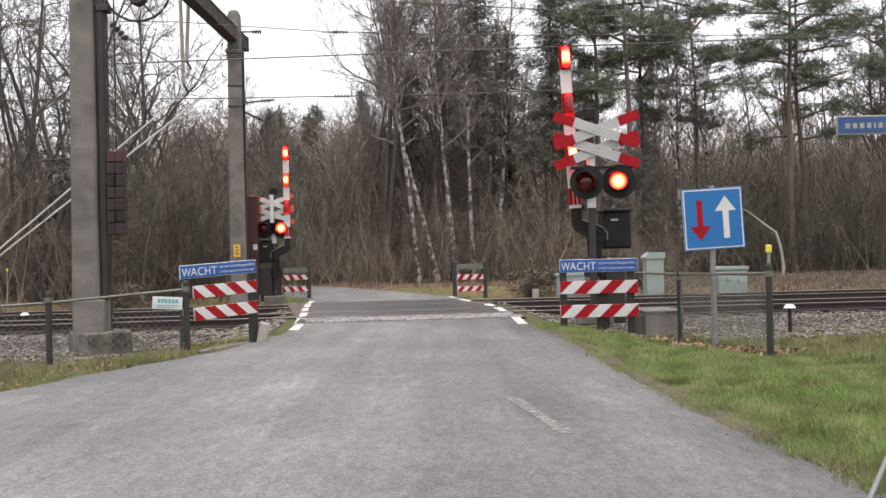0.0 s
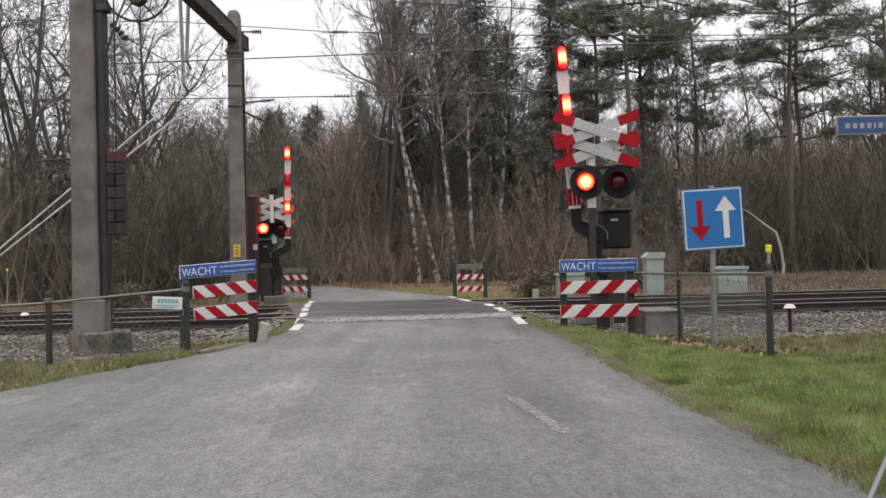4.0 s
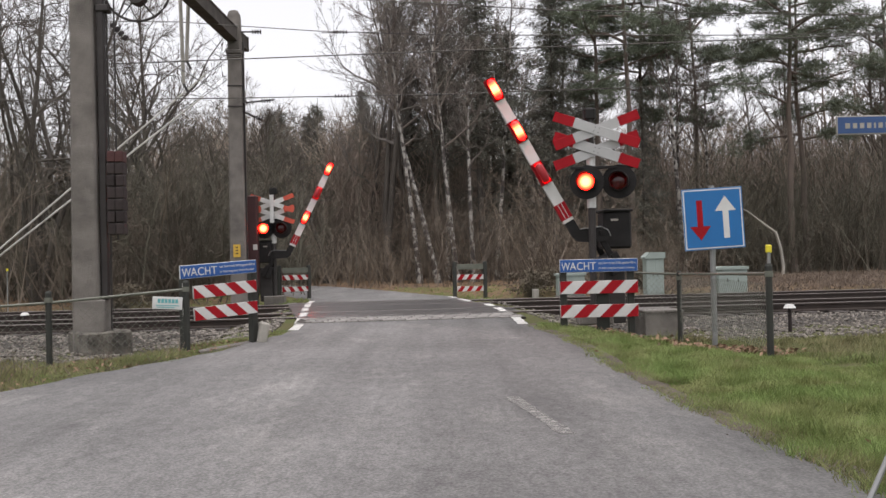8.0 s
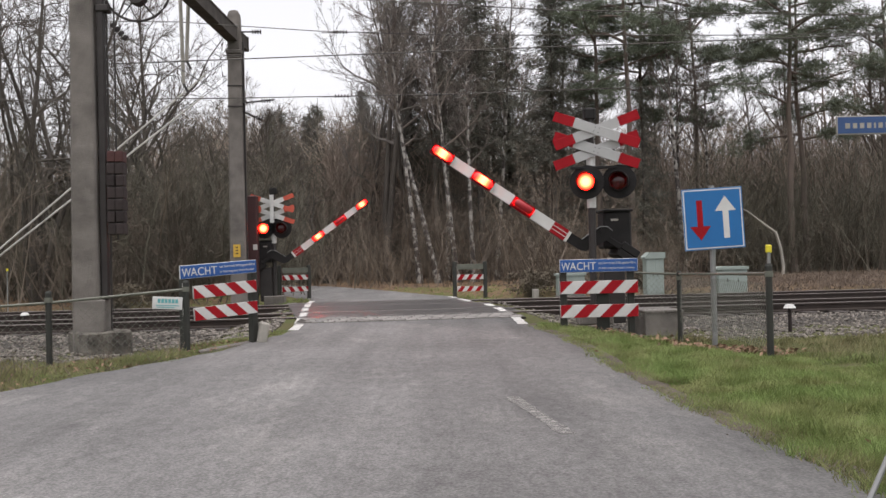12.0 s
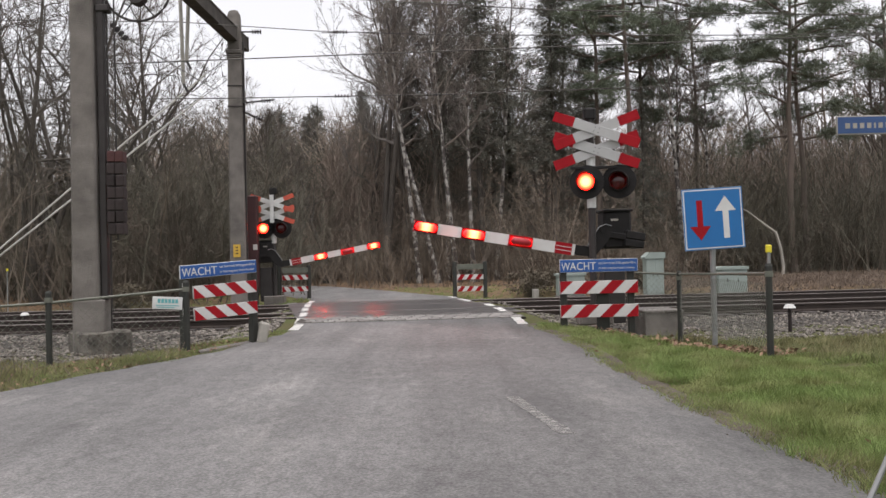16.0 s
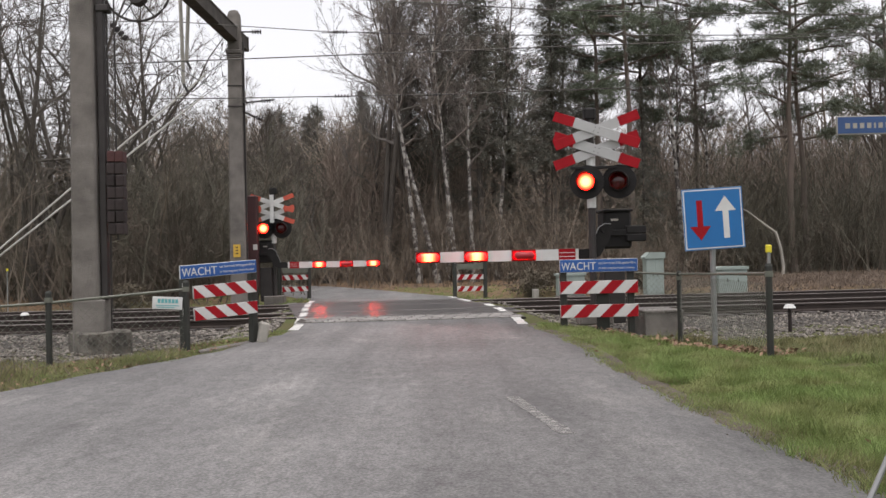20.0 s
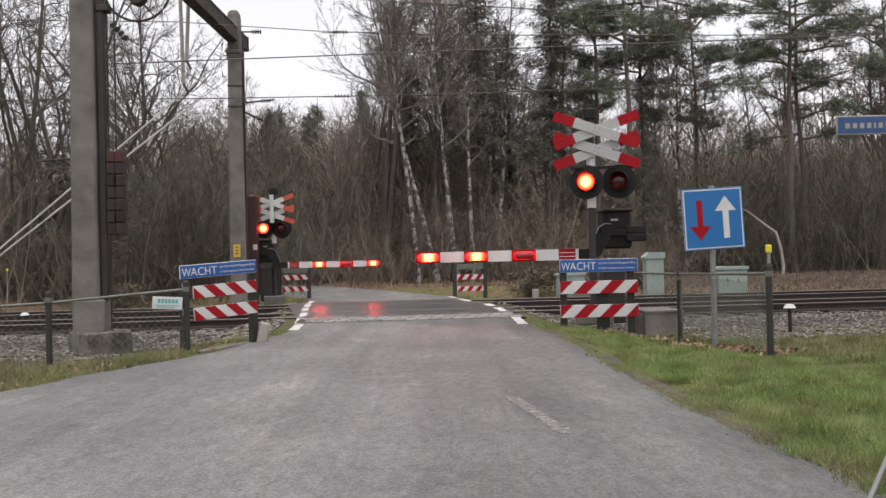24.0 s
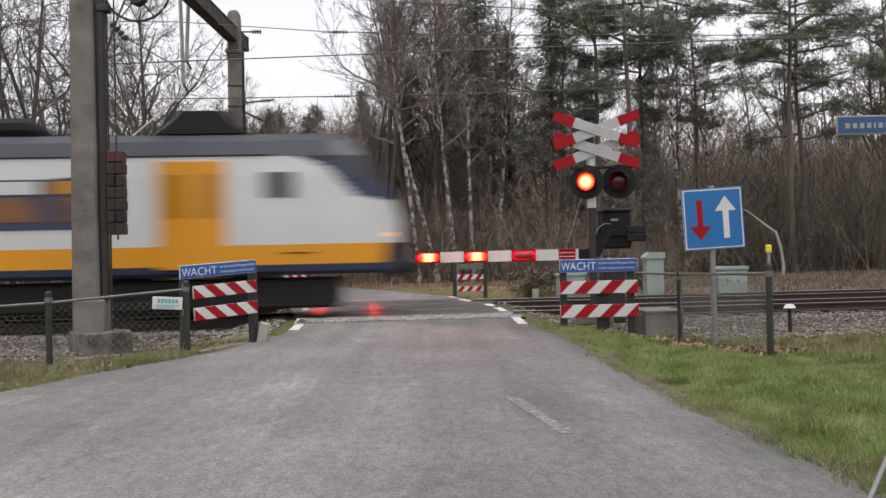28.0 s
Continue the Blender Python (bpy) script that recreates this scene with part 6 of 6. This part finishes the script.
def build_fittings():
    """Tension wheel, insulators and arms on the poles."""
    wh = thing("pulley_wheel", "dark spoked tension wheel hung high beside the pole", "wheel", pose(-4.84, 15.0, 5.55, 0, 0, 5))
    ring = [(0.52 * math.cos(a), 0, 0.52 * math.sin(a)) for a in np.linspace(0, 2 * math.pi, 33)]
    hang("rim", made("rim", *tubes([(np.array(ring), [0.022] * 33, 6)]), STEEL_DARK), wh)
    part("hub", rod((0, -0.12, -0.12), (0, 0.12, -0.12), 0.14, n=14), STEEL_DARK, wh)
    for a in range(6):
        part("spoke", rod((0, 0, -0.12), (0.5 * math.cos(a * 1.05), 0, 0.5 * math.sin(a * 1.05)), 0.012, n=6), STEEL_DARK, wh)
    part("bracket", box(0.9, 0.08, 0.08, (-0.4, 0, -0.12), 0.01), STEEL_DARK, wh, "dark steel wheel bracket")
    br = thing("pole_bracket", "dark steel bracket and insulator on the pole flank", "bracket", pose(-5.35, 15.0, 5.1, 0, 0, 5))
    part("plate", box(0.22, 0.2, 0.12, (-0.04, 0, 0.14), 0.02), STEEL_DARK, br)
    for i in range(4):
        part("insulator_disc", rod((0.1 + i * 0.06, 0, -0.1 - i * 0.07), (0.13 + i * 0.06, 0, -0.135 - i * 0.07), 0.05, n=12), INSULATOR, br)
    cable("tension_cable", [(-5.0, 15.0, 4.75), (-6.0, 24.9, 5.75)], 0.012, WIRE, "dark cable slanting from wheel bracket to far pole", "cable", "tension cables")
    for x, z, k in ((-6.1, 7.2, 0.0), (-5.86, 7.0, 0.16)):
        h = thing("hanging_insulator", "long pale insulator rod hanging below the beam", "insulator", pose(x, 22.0, z), "hanging insulators")
        part("rod", rod((0, 0, 0.95), (-k + 0.06, 0, -1.1 - (0.75 if k == 0 else 0)), 0.045, n=10), CONCRETE_PALE, h)
        part("clip", rod((-k + 0.06, 0, -1.1 - (0.75 if k == 0 else 0)), (-k + 0.16, 0, -1.3 - (0.75 if k == 0 else 0)), 0.03, n=8), STEEL_DARK, h)
    for z, reach, lift in ((5.42, 0.85, 0.08), (7.35, 0.5, 0.0), (3.95 + 1.25, 0.5, -0.25)):
        arm = thing("registration_arm", "short dark arm with insulator on the far pole", "bracket", pose(-5.34, 25.2, z, 0, 0, 5), "pole arms")
        part("tube", rod((0, 0, 0), (reach, 0, lift), 0.022, n=8), STEEL_DARK, arm)
        for i in range(4):
            part("insulator_disc", rod((reach * 0.6 + i * 0.07, 0, lift * 0.7), (reach * 0.6 + 0.03 + i * 0.07, 0, lift * 0.72), 0.06, n=12), INSULATOR, arm)
    for x, off, z in ((-2.2, 4.75, 6.795), (-2.2, 4.75, 5.195), (0.1, 4.75, 5.215)):
        p = TRACK @ Vector((x, off, z))
        ins = thing("wire_insulator", "dark ribbed insulator strung in the overhead wire", "insulator", pose(p.x, p.y, p.z, 0, 0, 5), "wire insulators")
        for i in range(5):
            part("insulator_disc", rod((i * 0.075, 0, 0), (i * 0.075 + 0.035, 0, 0), 0.042, n=12), INSULATOR, ins)
        part("core", rod((-0.3, 0, -0.02), (0.6, 0, 0.0), 0.012, n=8), WIRE, ins)


def relay_post():
    ob = thing("relay_post", "tall narrow maroon relay box beside the far pole", "relay box", pose(-5.27, 25.95, -0.1))
    part("body", box(0.27, 0.3, 2.6, (0, 0, 1.75), 0.03), MAROON, ob)
    part("foot", box(0.2, 0.2, 0.6, (0, 0, 0.2), 0.02), STEEL_DARK, ob)
    part("label_plate", box(0.12, 0.012, 0.15, (0.08, -0.158, 1.62), 0.003), WHITE, ob, "small white plate")


def ground_pot(m, label):
    """A squat white-capped marker standing in the gravel."""
    ob = thing("ground_marker", label, "marker", m, "white-capped ground markers")
    part("stem", rod((0, 0, -0.4), (0, 0, 0.0), 0.03, n=10), RUST_BLOCK, ob)
    part("cap", rod((0, 0, -0.02), (0, 0, 0.04), 0.1, 0.06, 14), WHITE, ob, "white domed cap")


def dead_branch():
    pts = np.array([(12.6, 41.0, 3.25), (13.45, 41.0, 2.85), (14.1, 41.0, 2.3), (14.65, 41.0, 1.9), (14.85, 41.0, 1.2), (14.95, 41.0, 0.4), (14.9, 41.0, -0.2)])
    tagged(new("dead_sapling", made("dead_sapling", *tubes([(pts, [0.015, 0.03, 0.045, 0.06, 0.065, 0.07, 0.075], 7)]), CONCRETE_PALE, smooth=True)), "bent pale dead sapling at the wood's edge", "sapling")


def cable_duct():
    ob = thing("cable_pit", "low weathered concrete cable pit beside the gravel", "cable pit", pose(3.62, 16.05, -0.3, 0, 0, 5))
    for x in (-0.17, 0.17):
        part("lid", box(0.33, 1.04, 0.05, (x, 0, 0.425), 0.01), CONCRETE, ob, "grey concrete lid")
    part("trough", box(0.66, 1.0, 0.5, (0, 0, 0.15), 0.01), CONCRETE, ob)


def brambles():
    rng = np.random.default_rng(77)
    for i, (x, y) in enumerate(((2.6, 28.6), (3.7, 29.2), (4.9, 28.9), (6.4, 30.0), (-9.6, 27.6))):
        lines, centres = [], []
        for k in range(26):
            a = rng.uniform(0, 6.28)
            reach = rng.uniform(0.3, 1.0)
            top = rng.uniform(0.35, 0.85)
            p = np.array([(0, 0, -0.1), (math.cos(a) * reach * 0.4, math.sin(a) * reach * 0.4, top), (math.cos(a) * reach * 0.8, math.sin(a) * reach * 0.8, top * 0.85), (math.cos(a) * reach, math.sin(a) * reach, top * 0.4)])
            lines.append((p, [0.009, 0.008, 0.006, 0.004], 3))
            for q in range(5):
                u = rng.uniform(0.3, 3)
                c = min(int(u), 2)
                centres.append(p[c] + (p[c + 1] - p[c]) * (u - c))
        ob = thing("bramble_bush", "low grey-green bramble bush beside the far verge", "bush", pose(x, y, ground_height(x, y)), "brambles beyond the rails")
        hang("stems", made("stems", *tubes(lines), TWIG_BROWN), ob)
        hang("foliage", made("foliage", *needle_tufts(rng, centres, 0.1, 7, 0.1, 0.03), BRAMBLE), ob)


def info_board():
    ob = thing("info_board", "small white board with teal print on the fence rail", "sign", pose(-3.46, 11.66, 0.615, 0, 4, 17))
    part("board", box(0.36, 0.012, 0.155, (0, 0, 0), 0.003), WHITE, ob)
    for i in range(6):
        part("print_bar", box(0.033, 0.003, 0.05, (-0.1 + i * 0.042, -0.0075, 0.025)), TEAL, ob)
    part("print_bar", box(0.28, 0.003, 0.01, (0, -0.0075, -0.03)), TEAL, ob)
    part("print_bar", box(0.22, 0.003, 0.01, (-0.02, -0.0075, -0.052)), TEAL, ob)


def concrete_stub(m, w, d, h, label, tilt):
    ob = tagged(new("concrete_block", bpy.data.meshes.new("concrete_block")), label, "concrete block")
    bm = box(w, d, h, (0, 0, h / 2 - 0.1), 0.02)
    bm.to_mesh(ob.data)
    bm.free()
    ob.data.materials.append(CONCRETE if w > 1 else CONCRETE_PALE)
    ob.matrix_basis = m @ pose(0, 0, 0, 0, tilt, 0)


priority_sign()
street_sign()
leaning_stake()
cabinet(pose(5.98, 26.6, -0.2), 0.5, 0.5, 1.02, "grey-green relay cabinet with a sloping pale lid", 0.13)
cabinet(pose(8.35, 27.2, -0.3), 0.85, 0.5, 0.75, "low grey-green cabinet with ribbed lid beyond the rails", 0.04)
cabinet(pose(3.55, 26.2, -0.15), 0.75, 0.5, 0.55, "low pale cabinet behind the striped boards", 0.02)
marker_post(pose(3.40, 9.74, 0), 1.10, "yellow-topped grey marker behind the fence post")
marker_post(pose(-12.63, 27.0, -0.1), 1.12, "yellow-topped pale marker across the rails")
build_poles()
build_wires()
build_fittings()
relay_post()
dead_branch()
brambles()
cable_duct()
ground_pot(pose(5.55, 15.0, 0.19), "white-capped marker in the gravel beyond the verge")
ground_pot(pose(-9.4, 20.9, 0.05), "white-capped marker between the tracks")
info_board()
concrete_stub(pose(-2.55, 12.9, -0.05, 0, 0, 20), 0.13, 0.2, 0.42, "pale leaning concrete block by the fence", 10)
concrete_stub(pose(-2.88, 12.4, -0.004, 0, 0, 72), 1.3, 0.11, 0.115, "low pale concrete edging between gravel and asphalt", 0)
concrete_stub(pose(2.6, 26.5, -0.1, 0, 0, 10), 0.16, 0.16, 0.36, "small white concrete post beyond the rails", 0)
# ---- the train ----
OUTLINE = [(1.30, 0.84), (1.40, 0.91), (1.43, 1.04), (1.44, 1.42), (1.44, 1.82), (1.42, 2.72), (1.39, 3.12), (1.24, 3.42), (0.85, 3.60), (0.0, 3.68)]
RISE = [1.42 + i * 0.1 for i in range(1, 17)]
LEVELS = OUTLINE[:4] + [(float(np.interp(z, [k[1] for k in OUTLINE], [k[0] for k in OUTLINE])), z) for z in RISE] + OUTLINE[6:]


def nose_top(x):
    return float(np.interp(x, [-1.75, -1.3, -1.0, -0.82, -0.44, -0.18, -0.05, 0.0], [3.68, 3.64, 3.5, 3.33, 2.7, 2.33, 2.05, 1.85]))


def nose_width(x):
    return float(np.interp(x, [-2.2, -1.0, -0.4, -0.12, 0.0], [1.0, 0.97, 0.9, 0.78, 0.66]))


def swoosh(x):
    return float(np.interp(x, [-2.5, -2.0, -1.6, -1.26, -0.82, -0.5, 0.0], [3.12, 3.1, 2.98, 2.74, 2.34, 2.26, 2.22]))


def car_shell(x0, x1, nose):
    """A car body in bands of paint: skirt, yellow band, white side, blue cantrail and roof."""
    xs = list(np.arange(x0, x1 - 2.6, 2.0)) + list(np.arange(x1 - 2.6, x1 + 0.001, 0.1)) if nose else list(np.linspace(x0, x1, 14))
    half = LEVELS + [(-w, z) for w, z in LEVELS[-2::-1]]
    k = len(half)
    V, F, I = [], [], []
    for x in xs:
        top = nose_top(x - x1) if nose else 3.68
        wide = nose_width(x - x1) if nose else 1.0
        row = list(half)
        if nose and x > x1 - 2.5:
            s = swoosh(x - x1)
            q = min(range(4, 4 + len(RISE)), key=lambda c: abs(LEVELS[c][1] - s))
            row[q] = (row[q][0], s)
            row[k - 1 - q] = (row[k - 1 - q][0], s)
        V += [(x - (0.12 * (1.3 - z) if nose and z < 1.3 and x > x1 - 0.3 else 0), -w * wide, min(z, top)) for w, z in row]
    for i in range(len(xs) - 1):
        for j in range(k - 1):
            q = (i * k + j, (i + 1) * k + j, (i + 1) * k + j + 1, i * k + j + 1)
            z = sum(V[c][2] for c in q) / 4
            flat = sum(abs(V[c][1]) for c in q) / 4
            xm = (xs[i] + xs[i + 1]) / 2 - x1
            if z < 1.04:
                p = 2
            elif z < 1.42:
                p = 1 if not (nose and xm > -0.3) else 5
            elif z < 3.12:
                p = 0
            else:
                p = 5 if flat > 1.2 or z < 3.45 else 3
            if nose and xm > -2.5:
                if z > swoosh(xm):
                    p = 5 if z > 3.0 else 2
                    if xm > -1.3 and swoosh(xm) + 0.3 < z < 3.42:
                        p = 4
            F.append(q)
            I.append(p)
        F.append((i * k + k - 1, (i + 1) * k + k - 1, (i + 1) * k, i * k))
        I.append(3)
    F += [tuple(range(k - 1, -1, -1)), tuple((len(xs) - 1) * k + j for j in range(k))]
    I += [3, 0]
    return made("car_body", V, F, [TRAIN_WHITE, TRAIN_YELLOW, TRAIN_BLUE, TRAIN_ROOF, GLASS_DARK, TRAIN_NAVY], I)


def pane(parent, name, x0, x1, z0, z1, mat, out=1.445, label=""):
    """A panel standing a little proud of both flanks is built flank by flank."""
    for s in (-1, 1):
        y0 = s * out
        part(name, box(x1 - x0, 0.02, z1 - z0, ((x0 + x1) / 2, y0, (z0 + z1) / 2), 0.006), mat, parent, label)


def bogie(parent, x):
    b = part("bogie", box(2.9, 0.12, 0.3, (x, -1.02, 0.55), 0.04), TRAIN_UNDER, parent, "black bogie with steel wheels")
    part("bogie_side", box(2.9, 0.12, 0.3, (x, 1.02, 0.55), 0.04), TRAIN_UNDER, b)
    for dx in (-1.1, 1.1):
        for y in (-0.75, 0.75):
            w = rod((x + dx, y - 0.07, 0.46), (x + dx, y + 0.07, 0.46), 0.455, n=24)
            rod((x + dx, y - 0.1, 0.46), (x + dx, y + 0.1, 0.46), 0.14, n=12, bm=w)
            part("wheel", w, STEEL_DARK, b)


def build_train():
    tr = thing("train", "white, yellow and blue electric commuter train at speed", "train")
    for x0, x1, nose in ((-26.0, 0.0, True), (-52.4, -26.5, False)):
        body = hang("car_body", car_shell(x0, x1, nose), tr, "white car with yellow band and blue roof")
        part("underframe", box(x1 - x0 - 1.6, 2.3, 0.56, ((x0 + x1) / 2 - 0.4, 0, 0.47), 0.05), TRAIN_UNDER, tr, "black underframe equipment")
        bogie(tr, x1 - 4.3)
        bogie(tr, x0 + 3.6)
        doors = (-3.95, -9.9, -16.2, -22.2)
        for d in doors:
            pane(body, "door", x1 + d - 0.62, x1 + d + 0.62, 0.98, 3.02, TRAIN_YELLOW, 1.452, "yellow sliding door")
            for e in (-0.31, 0.31):
                pane(body, "door_window", x1 + d + e - 0.19, x1 + d + e + 0.19, 1.95, 2.78, DOOR_GLASS, 1.462, "tall tinted door window")
        for a, b in ((-9.1, -4.75), (-15.4, -10.7), (-21.4, -17.0)):
            pane(body, "window_band", x1 + a + 0.1, x1 + b - 0.7, 1.78, 2.72, TRAIN_BLUE, 1.447, "dark blue window band")
            n = 3
            wd = (b - a - 0.8) / n
            for i in range(n):
                xa = x1 + a + 0.1 + wd * i
                pane(body, "window", xa + 0.1, xa + wd - 0.1, 1.92, 2.38, SEAT_GLASS, 1.456, "dark side window over orange seats")
                pane(body, "vent_window", xa + 0.1, xa + wd - 0.1, 2.44, 2.68, (DOOR_GLASS, TRAIN_WHITE, DOOR_GLASS)[i], 1.456)
        pane(body, "vent_panel", x1 - 6.4, x1 - 5.3, 1.95, 2.75, TRAIN_ROOF, 1.449)
        well = slab([(-1.0, 0), (1.0, 0), (0.72, 0.2), (0.5, 0.44), (-0.5, 0.44), (-0.72, 0.2)], 1.8)
        part("roof_box", well, TRAIN_UNDER, tr, "dark sloping roof equipment box", pose(x1 - 3.85, -0.9, 3.62))
        for k in range(5):
            part("roof_rib", rod((x1 - 4.4 + k * 0.28, -0.88, 4.075), (x1 - 4.4 + k * 0.28, 0.88, 4.075), 0.02, n=6), STEEL_DARK, tr)
        part("gutter", box(x1 - x0 - 3.2, 0.03, 0.03, ((x0 + x1) / 2 - 0.8, -1.4, 3.13), 0.006), TRAIN_UNDER, tr, "dark rain gutter along the roof")
        part("roof_box", box(3.2, 1.7, 0.34, (x1 - 8.6, 0, 3.80), 0.1), TRAIN_UNDER, tr, "dark roof equipment box")
        if nose:
            pane(body, "step_slot", -2.3, -1.7, 1.245, 1.27, TRAIN_UNDER, 1.438)
            pane(body, "cab_window", -2.62, -2.02, 2.32, 2.8, CAB_GLASS, 1.436, "grey cab side window")
            for y in (-0.82, 0.82):
                part("headlight", box(0.5, 0.2, 0.1, (-0.42, y * 1.36, 1.57), 0.03), HEADLIGHT, body, "glowing warm headlight")
            part("bumper", box(0.3, 1.7, 0.5, (-0.12, 0, 0.98), 0.08), TRAIN_UNDER, body, "black lower nose with coupler")
            part("coupler", rod((-0.1, 0, 0.95), (0.35, 0, 0.95), 0.13, n=12), TRAIN_UNDER, body)
    part("gangway", box(0.7, 1.6, 2.3, (-26.25, 0, 2.05), 0.05), TRAIN_UNDER, tr, "black rubber gangway")
    return tr


build_ground()
build_road()
build_track()
build_verge_soil()
build_crossing()
build_markings()
build_wood()
build_far_wood()
build_grass()
build_leaves()
scatter_stones("ballast_stones", 11000, ballast_spot(-1), 0.03, 1, "rough grey ballast stones beside the near rail")
scatter_stones("ballast_stones", 9500, ballast_spot(1), 0.028, 2, "rough grey ballast stones beyond the verge")
scatter_stones("soil_crumbs", 1500, edge_spot, 0.006, 4, "dark soil crumbs and grit along the asphalt edge", SOIL)
TRAIN = build_train()


# ---- what moves ----
BOOM_ANGLES = [(0.0, 87.1), (3.5, 87.0), (4.2, 85.3), (4.8, 83.4), (5.5, 79.9), (6.0, 76.3), (6.5, 72.7), (7.0, 68.8), (7.5, 65.2), (8.0, 61.3), (8.5, 57.8),
               (9.0, 54.0), (9.5, 50.7), (10.0, 47.3), (10.5, 43.9), (11.0, 40.6), (11.5, 37.3), (12.0, 34.1), (12.5, 31.2), (13.2, 26.7), (14.0, 21.9), (14.5, 18.9),
               (15.0, 15.7), (15.5, 12.7), (16.0, 9.8), (16.5, 7.0), (17.0, 4.2), (17.5, 1.6), (17.9, 0.1), (18.4, 0.0), (28.0, 0.0)]


def flashes():
    """Times at which the left lamps light up and go out, and the right lamps."""
    left, right = [(0.17, 0.37)], [(-0.1, 0.17), (0.37, 0.61)]
    for k in range(-28, 15):
        t = 19.17 + k * 0.6627
        left.append((t, t + 0.37))
        right.append((t + 0.355, t + 0.665))
    return left, right


def shown(carried, at, lit, axis):
    """Turns a lens to its glowing side while lit and to its dark side otherwise."""
    def turned(a):
        return at @ (pose(0, 0, 0, 0, 0, a) if axis == "z" else pose(0, 0, 0, a, 0, 0))
    last = scene.frame_end
    state = [any(a <= (f - 1) / FPS < b for a, b in lit) for f in range(1, last + 1)]
    rows, now = [(0.0, turned(0 if state[0] else 180))], state[0]
    total = 0 if now else 180
    f = 1
    while f < last - 1:
        if state[f] != now:
            now = state[f]
            for i in range(4):
                g = f - 1 + i - (2 if f > 4 else 0)
                if g <= last - 1:
                    rows.append((g / FPS, turned(total + 60 * i)))
            total += 180
            f += 3
        f += 1
    if rows[-1][0] < 28.0:
        rows.append((28.0, turned(total)))
    clean, seen = [], -1
    for t, m in rows:
        if frame(t) > seen:
            clean.append((t, m))
            seen = frame(t)
    walk(carried, clean)


def motions():
    for boom, z, k in ((NEAR_BOOM, 1.489, 1.0), (FAR_BOOM, 1.377, 1.035)):
        walk(boom, [(t, pose(0.15, 0, z, 0, -a * k, 0)) for t, a in BOOM_ANGLES])
    left, right = flashes()
    for lenses in (NEAR_LENSES, FAR_LENSES):
        for lens, lit in zip(lenses, (left, right)):
            shown(lens, pose(0, -0.1, 0), lit, "z")
    for lenses in (NEAR_BOOM_LENSES, FAR_BOOM_LENSES):
        for lens, lit in zip(lenses[:2], (right, left) if lenses is NEAR_BOOM_LENSES else (left, right)):
            shown(lens, lens.matrix_basis.copy(), lit, "x")
    walk(TRAIN, [(t, TRACK @ pose(x, 0.75, 0.006)) for t, x in ((0.0, -868.0), (14.0, -434.0), (27.0, -31.7), (27.5, -15.8), (27.7, -9.4), (27.8, -6.45), (27.9, -4.33), (28.0, -0.84))])


motions()
